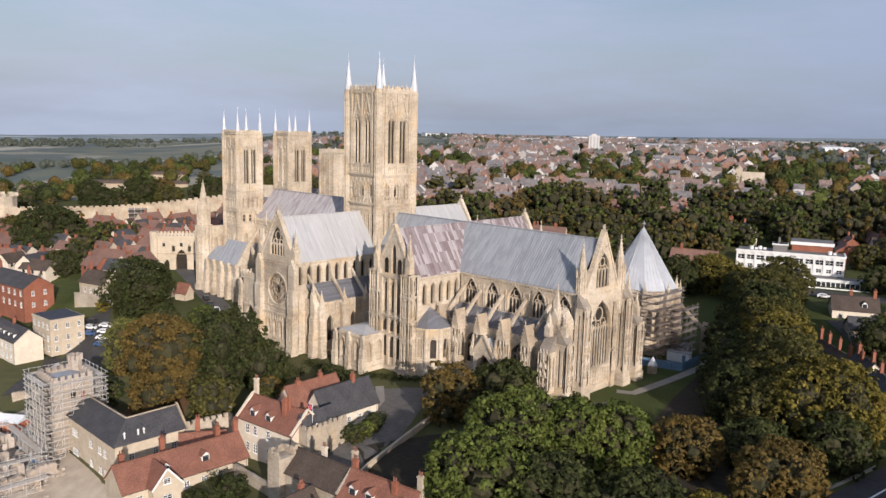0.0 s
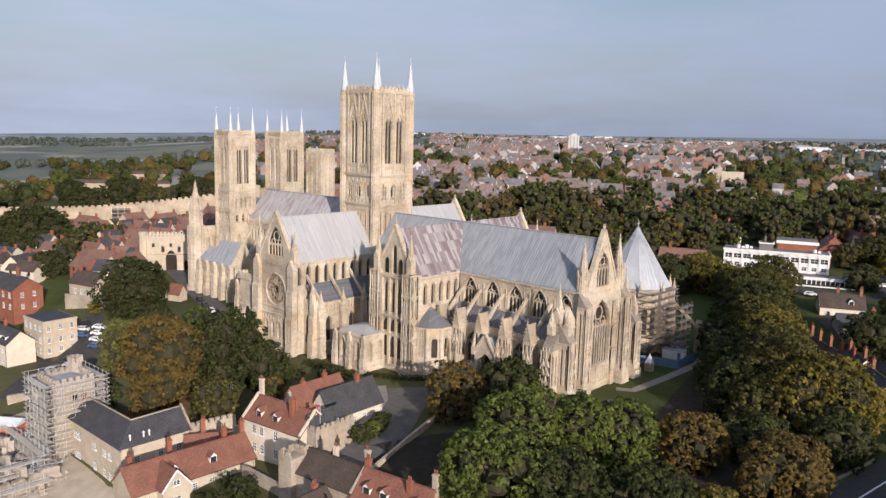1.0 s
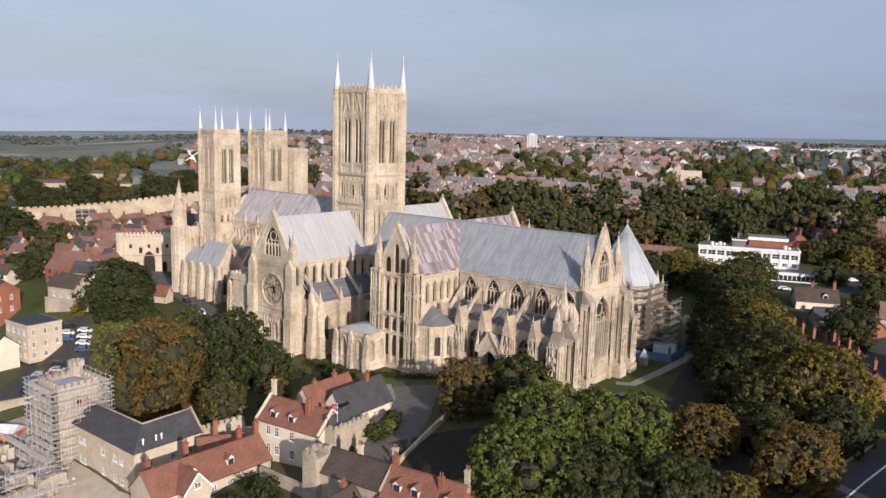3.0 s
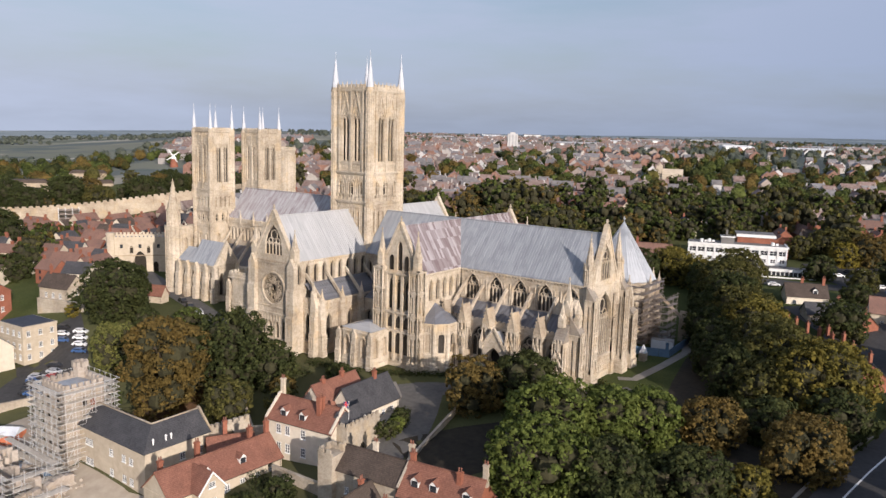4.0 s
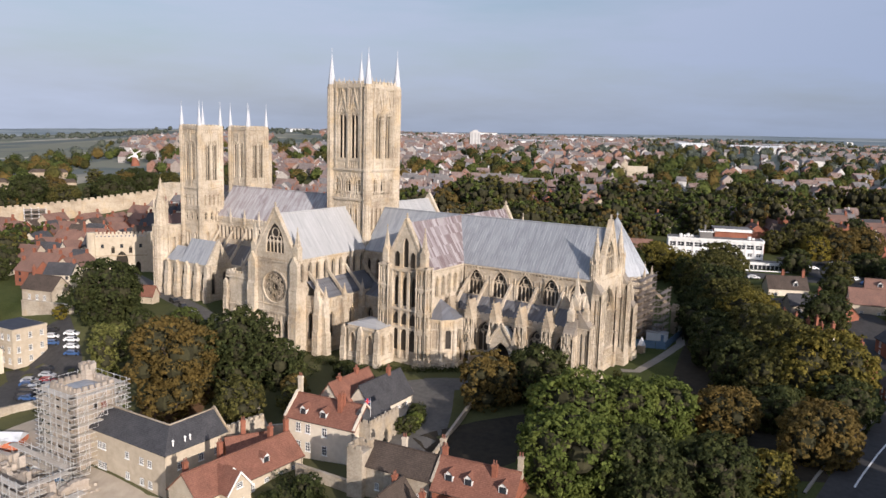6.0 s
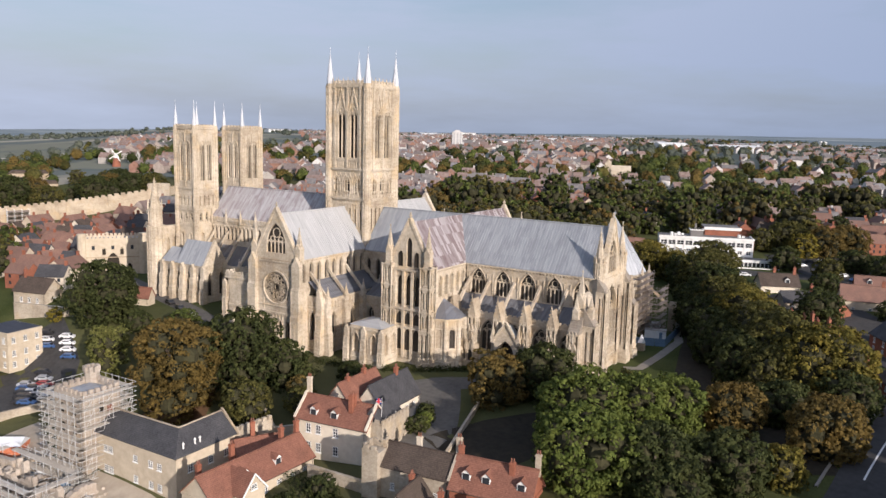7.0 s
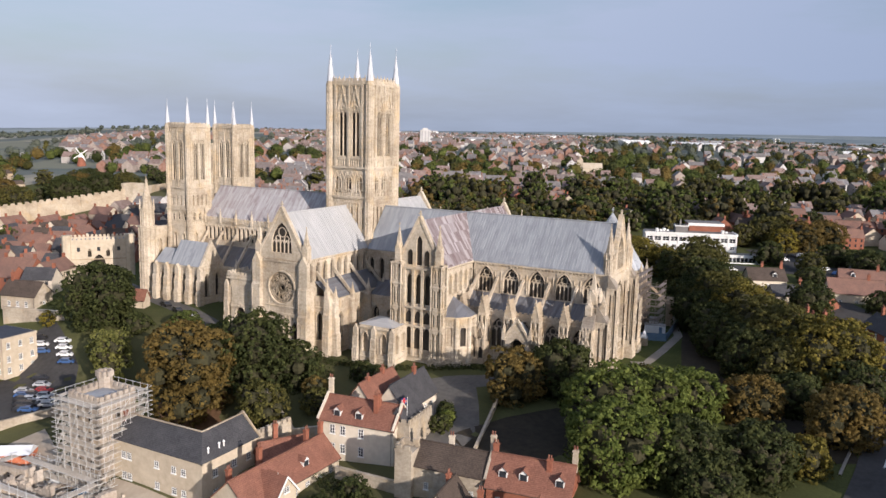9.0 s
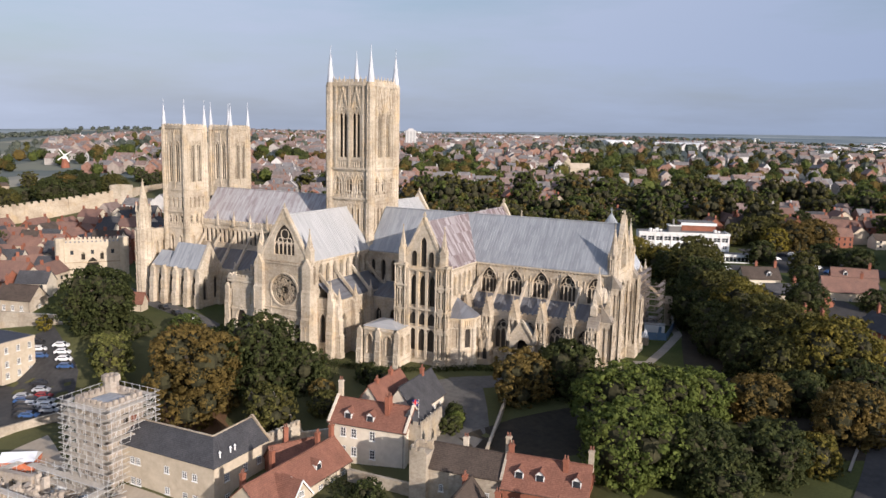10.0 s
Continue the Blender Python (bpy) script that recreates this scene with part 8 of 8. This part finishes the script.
def make_car(i, m):
    t = thing("car", SHADE[i] + " hatchback parked on the asphalt", "car", m, "parked cars")
    g = Geo()
    prof = [(-2.1, 0.35), (2.1, 0.35), (2.15, 0.7), (1.3, 0.92), (0.6, 1.42), (-1.3, 1.45), (-1.95, 0.95), (-2.15, 0.8)]
    n = len(prof)
    for w, ins in ((0.85, 0.0),):
        v = [(x, -w + (0.14 if z > 1.2 else 0), z) for x, z in prof] + [(x, w - (0.14 if z > 1.2 else 0), z) for x, z in prof]
        g.add(v, [tuple(range(n)), tuple(range(2 * n - 1, n - 1, -1))] + [(k, (k + 1) % n, n + (k + 1) % n, n + k) for k in range(n)])
    part("body", g, PAINT[i], t)
    part("windscreen", Geo().slab((1.24, -0.7, 0.98), (1.24, 0.7, 0.98), (0.66, 0.62, 1.42), (0.66, -0.62, 1.42), 0.03), PANE, t)
    for sgn in (-1, 1):
        part("side_window", Geo().box(-1.3, 0.6, sgn * 0.8 - 0.03, sgn * 0.8 + 0.03, 0.98, 1.3), PANE, t)
        for x in (-1.3, 1.3):
            part("wheel", Geo().cyl(0, 0, -0.1, 0.1, 0.33, 12, pose(x, sgn * 0.8, 0.33, 90)), TYRE, t)
    return t


protos = {}
crng = random.Random(9)
spots = [(-52 + 3.0 * i, -70.5 - 1.9 * i * 0.9, 33) for i in range(6)]
spots += [(-46 + 2.7 * i, -79 - 2.2 * i + 2, 35) for i in range(4)] + [(-57 + 2.6 * i, -60 - 1.6 * i, 33) for i in range(4)]
spots += [(-66 + 2.7 * i, -60.5 - 1.6 * i, 33) for i in range(3)] + [(-50 + 2.7 * i, -76.5 - 1.9 * i, 34) for i in range(5)]
spots += [(-42, -33.5, -20), (-35, -35.5, -22), (-50, -30.5, -20), (108, 160, 10), (112, 163, 12), (117, 160, 15), (113, 150, 80), (118, 143, 70), (106, 150, 30), (122, 138, 60), (126, 132, 60), (101, 166, 0), (146, 40, 75), (152, -30, 88), (153, 10, 85), (98, 122, 20), (90, 120, 18), (137, 128, 30), (141, 118, 70)]
for x, y, rz in spots:
    i = crng.choice((0, 0, 1, 1, 2, 0, 3, 0, 2, 1, 4))
    m = pose(x, y, height(x, y) + 0.14, 0, 0, rz + crng.uniform(-3, 3))
    if i in protos:
        copy_thing(protos[i], m)
    else:
        protos[i] = make_car(i, m)

# ---------------------------------------------------------------- the town beyond

def busy(x, y):
    """Places kept free of town houses and woods."""
    if -118 < x < 84 and -46 < y < 66 or 84 <= x < 150 and -80 < y < 100:
        return True
    if 28 < x < 150 and 96 < y < 190 or 118 < x < 145 and 220 < y < 246 or -40 < x < 60 and y < -40 or x > 40 and y < -10:
        return True
    if -125 < x < -40 and -92 < y < -30 or -330 < x < -190 and -80 < y < 190 and x < -192 + 0.42 * (y - 104):
        return True
    return math.hypot(x - WTX, y - WTY) < 16 or math.hypot(x + 70, y - 419) < 22 or math.hypot(x + 323, y - 609) < 22 or math.hypot(x + 406, y - 211) < 26 or math.hypot(x + 372, y - 186) < 22 or math.hypot(x + 340, y - 162) < 18


trng = random.Random(21)
WALLM = [BRICK, BRICK, RENDER_W, CREAM, RENDER_W]
ROOFM = [CLAY_T, CLAY_T, BROWN, CLAY_T, SLATE]
LOOK = ["brick house with a red tiled roof", "brick terrace house with a red tiled roof", "white house with a brown tiled roof", "cream house with a red tiled roof", "white house with a grey slate roof"]
town_protos = []
for i in range(5):
    L, W, e, rdg = ((10, 8, 5.4, 8.6), (14, 8.5, 5.6, 9.2), (12, 8, 5.2, 8.4), (16, 9, 6.0, 9.6), (11, 8.5, 5.4, 9.0))[i]
    t = thing("town_house", LOOK[i], "house", pose(-150 - 22 * i, -30 - 4 * i, height(-150 - 22 * i, -30 - 4 * i), 0, 0, 20 + 15 * i), "town houses")
    part("wall", Geo().box(-L / 2, L / 2, -W / 2, W / 2, -3, e).gable(-L / 2, L / 2, -W / 2, W / 2, e, rdg), WALLM[i], t)
    r = Geo()
    sl = (rdg - e) / (W / 2)
    for s in (-1, 1):
        r.slab((-s * (L / 2 + .3), -s * (W / 2 + .4), e - .4 * sl + .15), (s * (L / 2 + .3), -s * (W / 2 + .4), e - .4 * sl + .15), (s * (L / 2 + .3), 0, rdg + .15), (-s * (L / 2 + .3), 0, rdg + .15), .14)
    part("roof", r, ROOFM[i], t)
    for u in ((-L / 2 + 0.8,), (-L / 2 + 0.7, L / 2 - 0.7), (1.5,), (-3, L / 2 - 0.8), (L / 2 - 0.8,))[i]:
        part("chimney", Geo().box(u - 0.55, u + 0.55, -0.4, 0.4, rdg - 1, rdg + 1.6), BRICK, t)
    n = int(L / 3.4)
    for sgn in (-1,):
        for k in range(n):
            u = -L / 2 + L * (k + 0.5) / n
            for z in (1.0, 3.5):
                part("window", Geo().box(u - 0.55, u + 0.55, sgn * W / 2 - 0.05, sgn * W / 2 + 0.05, z, z + 1.3).mesh("window", PANE), None, t)
    town_protos.append(t)

for k, x, y, rz in ((1, -118, -31, 20), (0, -127, -19, 70), (3, -104, -29, 112), (4, -97, -38, 30), (0, -110, -41, 15)):
    copy_thing(town_protos[k], pose(x, y, height(x, y), 0, 0, rz) @ Matrix.Diagonal((0.85, 0.85, 0.9, 1)))

mid_protos = []
for i, kind in enumerate(("dark", "olive", "leafy", "rust", "leafy", "olive")):
    mid_protos.append(tree(kind, -130 - 9 * i, -40 + 6 * i, 6.0 + 0.4 * (i % 3), height(-130 - 9 * i, -40 + 6 * i) + 11.5 + i % 3, 700 + i, 760, 0.82, group="trees of the town"))

EYE0 = (150.0, -170.0)
houses, woods = [], []
d = 300.0
while d < 1750:
    gap = 12.0 + (d - 300) * 0.0085
    phi = -8.0
    while phi < 80:
        a = radians(phi)
        x, y = EYE0[0] - d * math.sin(a) + trng.uniform(-3, 3), EYE0[1] + d * math.cos(a) + trng.uniform(-3, 3)
        phi += math.degrees(gap / d) * trng.uniform(0.85, 1.25)
        if busy(x, y):
            continue
        dens = 0.8 * noise.noise((x * 0.010, y * 0.010, 7)) + 0.45 * noise.noise((x * 0.030, y * 0.030, 2)) + trng.uniform(-0.3, 0.3)
        lean = -0.04 if phi < 57 else 0.30
        if phi < 52 and d < 640:
            lean = -0.08
        if -8 < phi < 24 and d < 900:
            lean = 0.22
        if phi < 20 and d > 700:
            lean = 0.24
        if x < -118 and d < 460:
            lean = -0.45
        if phi > 57 and d > 560:
            lean = 0.35
            if d < 1150:
                lean = 9.0
            if noise.noise((x * 0.008, y * 0.008, 17)) < (-0.12 if d < 860 else 0.12) and dens < lean:
                continue
        if phi > 43 and d > 900 and noise.noise((x * 0.005, y * 0.005, 23)) < 0.22 + 0.0006 * (d - 900):
            continue
        if phi > 46 and d > 1150 and (dens > lean or noise.noise((x * 0.006, y * 0.006, 17)) < 0.1):
            continue
        rz = 25 + 90 * (noise.noise((x * 0.004, y * 0.004, 11)) > 0) + 20 * noise.noise((x * 0.006, y * 0.006, 5)) + trng.uniform(-6, 6) + trng.choice((0, 0, 90))
        (houses if dens > lean else woods).append((d, x, y, rz, trng.random()))
    d += gap * (0.95 if d < 700 else 1.15)
near_h = [h for h in houses if h[0] < 620][:250]
far_h = [h for h in houses if h not in near_h]
for d, x, y, rz, k in near_h:
    copy_thing(town_protos[int(k * 4.99)], pose(x, y, height(x, y), 0, 0, rz) @ Matrix.Diagonal((0.65 + 0.4 * ((k * 11) % 1), 0.75 + 0.25 * ((k * 3) % 1), 0.75 + 0.3 * ((k * 7) % 1), 1)))
for i in range(46):                                          # trees inside the castle and under its wall
    y = trng.uniform(-40, 185)
    x = -234 + 0.42 * (y - 104) - trng.uniform(8, 95)
    woods.insert(0, (480.0 if i % 4 else 470.0, x, y, trng.uniform(0, 90), trng.random() * (1.0 if i % 4 else 0.3)))
near_w = [w for w in woods if w[0] < 560][:260]
far_w = [w for w in woods if w not in near_w]
for d, x, y, rz, k in near_w:
    s = 0.75 + 0.7 * ((k * 13) % 1)
    if x < -225:
        s, k = 0.65 + 0.3 * (s - 0.75), k * 0.8
    copy_thing(mid_protos[int(k * 5.99)], pose(x, y, height(x, y) - 0.3, 0, 0, rz * 3) @ Matrix.Diagonal((s, s, s * (0.85 + 0.3 * k), 1)))


def mixed(name, stops, rough=0.85):
    n = Nodes(name, rough, 0, 0.2)
    c = n.ramp(n.island(), stops)
    n.nt.nodes[-1].color_ramp.interpolation = "CONSTANT"
    return n.done(n.mix(0.25, c, n.ramp(n.noise(0.5, 3), [(0.3, (0.08, 0.07, 0.06)), (0.7, (0.5, 0.45, 0.4))])))


# painted haze: wall and roof colours brought closer to soften the contrast
FAR_WALL = mixed("far_walls", [(0.0, (0.26, 0.12, 0.08)), (0.5, (0.46, 0.43, 0.40)), (0.66, (0.36, 0.30, 0.26)), (0.86, (0.66, 0.65, 0.64))])
FAR_ROOF = mixed("far_roofs", [(0.0, (0.19, 0.125, 0.108)), (0.3, (0.15, 0.12, 0.115)), (0.5, (0.14, 0.135, 0.14)), (0.7, (0.225, 0.15, 0.13)), (0.86, (0.18, 0.18, 0.195))])
gw_, gr_ = Geo(), Geo()
for d, x, y, rz, k in far_h:
    m = pose(x, y, height(x, y), 0, 0, rz)
    L, W, e, top = 3.4 + 4.2 * k * k, 3.6 + 0.9 * (k * 5 % 1), 4.8 + 0.8 * (k * 3 % 1), 8.2 + 0.9 * (k * 7 % 1)
    prof = [(-W, -2), (W, -2), (W, e), (0, top - 0.15), (-W, e)]
    gw_.add([(-L - 0.12, u, z) for u, z in prof] + [(L + 0.12, u, z) for u, z in prof],
            [(4, 3, 2, 1, 0), (5, 6, 7, 8, 9)] + [(i, (i + 1) % 5, 5 + (i + 1) % 5, 5 + i) for i in range(5)], m)
    gr_.gable(-L, L, -W - .4, W + .4, e - 0.1, top, "x", m)
    if k > 0.3:
        gw_.box(L - 1.3, L - 0.5, -0.45, 0.45, 7.0, 10.0, m)
tagged(new("far_town_walls", raw(gw_, "far_town_walls", FAR_WALL)), "walls of the closely built far town", "town", kind="stuff")
tagged(new("far_town_roofs", raw(gr_, "far_town_roofs", FAR_ROOF)), "red and brown roofs of the far town", "town", kind="stuff")

# larger sheds and pale roofs among the far houses
for i in range(26):
    phi, d = trng.uniform(-6, 44), trng.uniform(900, 2000)
    x, y = EYE0[0] - d * math.sin(radians(phi)), EYE0[1] + d * math.cos(radians(phi))
    L, W, h = trng.uniform(14, 38), trng.uniform(8, 14), trng.uniform(5, 8)
    t = thing("shed", "large pale-roofed building in the far town", "building", pose(x, y, height(x, y), 0, 0, trng.uniform(0, 90)))
    part("wall", Geo().box(-L, L, -W, W, -3, h), WHITE, t)
    part("roof", Geo().gable(-L - .3, L + .3, -W - .3, W + .3, h, h + 2.4), FLAT_L if i % 3 else WHITE, t)


def wood_mass(name, spots, kinds, label, quads, size, rr):
    for ki, kind in enumerate(kinds):
        g = Geo()
        rng = random.Random(77 + ki)
        for j, (d, x, y, rz, k) in enumerate(spots):
            if j % len(kinds) != ki:
                continue
            r = rr * (0.7 + 0.7 * k)
            z0 = height(x, y)
            n = int(quads * (0.7 + 0.5 * k))
            base = len(g.v)                                  # solid heart of the tree
            for jj in range(5):
                th = math.pi * (jj + 0.3) / 4.6
                for ii in range(7):
                    ph = 2 * math.pi * ii / 7 + jj
                    w = r * 0.86 * (1 + 0.3 * noise.noise((x + ph, y + th, k * 9)))
                    g.v.append((x + w * math.sin(th) * math.cos(ph), y + w * math.sin(th) * math.sin(ph), z0 + r * 0.85 + w * 0.95 * math.cos(th)))
            for jj in range(4):
                for ii in range(7):
                    g.f.append((base + jj * 7 + ii, base + jj * 7 + (ii + 1) % 7, base + jj * 7 + 7 + (ii + 1) % 7, base + jj * 7 + 7 + ii))
            g.f.append(tuple(base + ii for ii in range(7)))
            for _ in range(n):
                u, a = rng.uniform(-0.5, 1), rng.uniform(0, 6.283)
                q = math.sqrt(max(0.0, 1 - u * u))
                nrm = Vector((q * math.cos(a), q * math.sin(a), u))
                b = 1 + 0.3 * noise.noise((x + nrm.x * 1.9, y + nrm.y * 1.9, nrm.z * 1.9))
                p = Vector((x, y, z0 + r * 0.9)) + Vector((nrm.x * r * b, nrm.y * r * b, nrm.z * r * 0.95 * b))
                nn = (nrm + Vector((rng.uniform(-1, 1), rng.uniform(-1, 1), rng.uniform(-0.4, 1))) * 0.6).normalized()
                t1 = nn.orthogonal().normalized() * size * rng.uniform(0.6, 1.2)
                t2 = nn.cross(t1) * 0.8
                i0 = len(g.v)
                g.v += [tuple(p + t1), tuple(p + t2), tuple(p - t1), tuple(p - t2)]
                g.f.append((i0, i0 + 1, i0 + 2, i0 + 3))
        tagged(new(name, raw(g, name, LEAF[kind])), label, "trees", kind="stuff")


wood_mass("far_trees", [w for w in far_w if w[0] < 800], ("dark", "leafy", "olive", "leafy", "rust"), "trees among the houses of the town", 80, 0.85, 4.3)
wood_mass("far_woods", [w for w in far_w if w[0] >= 800], ("hazed", "olive", "hazed"), "woods beyond the town", 30, 1.0, 4.0)
hrng = random.Random(5)
belts = []
for i in range(2000):
    phi, d = hrng.uniform(-8, 80), 1450 + 500 * hrng.random()
    a = radians(phi)
    x, y = EYE0[0] - d * math.sin(a), EYE0[1] + d * math.cos(a)
    if noise.noise((x * 0.0016, y * 0.004, 4)) > 0.02:
        belts.append((d, x, y, 0, hrng.random()))
wood_mass("horizon_woods", belts, ("hazed",), "dark woods and hedges near the horizon", 12, 2.2, 3.6)

# a glowing backdrop closes the view: plain and low ridges with haze painted in


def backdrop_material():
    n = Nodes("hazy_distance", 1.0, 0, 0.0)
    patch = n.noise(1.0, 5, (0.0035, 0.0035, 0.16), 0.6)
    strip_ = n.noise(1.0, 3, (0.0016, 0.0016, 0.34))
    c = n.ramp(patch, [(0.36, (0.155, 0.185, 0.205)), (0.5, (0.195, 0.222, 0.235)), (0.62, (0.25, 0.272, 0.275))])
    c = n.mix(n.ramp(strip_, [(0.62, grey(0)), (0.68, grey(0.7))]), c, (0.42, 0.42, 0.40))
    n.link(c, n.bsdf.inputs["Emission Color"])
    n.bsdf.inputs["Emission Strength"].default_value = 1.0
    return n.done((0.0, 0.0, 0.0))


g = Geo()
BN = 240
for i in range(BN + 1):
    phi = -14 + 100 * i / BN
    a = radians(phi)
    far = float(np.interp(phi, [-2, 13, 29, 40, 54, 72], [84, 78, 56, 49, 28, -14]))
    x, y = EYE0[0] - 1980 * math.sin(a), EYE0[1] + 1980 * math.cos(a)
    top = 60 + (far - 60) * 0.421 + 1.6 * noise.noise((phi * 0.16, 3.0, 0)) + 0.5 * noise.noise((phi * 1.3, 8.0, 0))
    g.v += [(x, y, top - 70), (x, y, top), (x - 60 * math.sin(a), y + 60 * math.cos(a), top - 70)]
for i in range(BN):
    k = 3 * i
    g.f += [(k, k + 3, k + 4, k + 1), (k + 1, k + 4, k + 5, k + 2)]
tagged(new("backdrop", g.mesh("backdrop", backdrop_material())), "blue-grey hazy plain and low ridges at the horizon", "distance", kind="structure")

# parts lie at most two levels under their thing
for ob in list(scene.objects):
    line = [ob]
    while line[-1].parent:
        line.append(line[-1].parent)
    if len(line) > 3:
        m = Matrix()
        for o in reversed(line[:-2]):
            m = m @ o.matrix_basis
        ob["deep"] = 1
        ob["to"] = line[-2].name
        ob["row"] = [v for r in m for v in r]
for ob in list(scene.objects):
    if ob.get("deep"):
        m = Matrix([list(ob["row"])[4 * i:4 * i + 4] for i in range(4)])
        ob.parent = bpy.data.objects[ob["to"]]
        ob.matrix_basis = m
        for key in ("deep", "to", "row"):
            del ob[key]
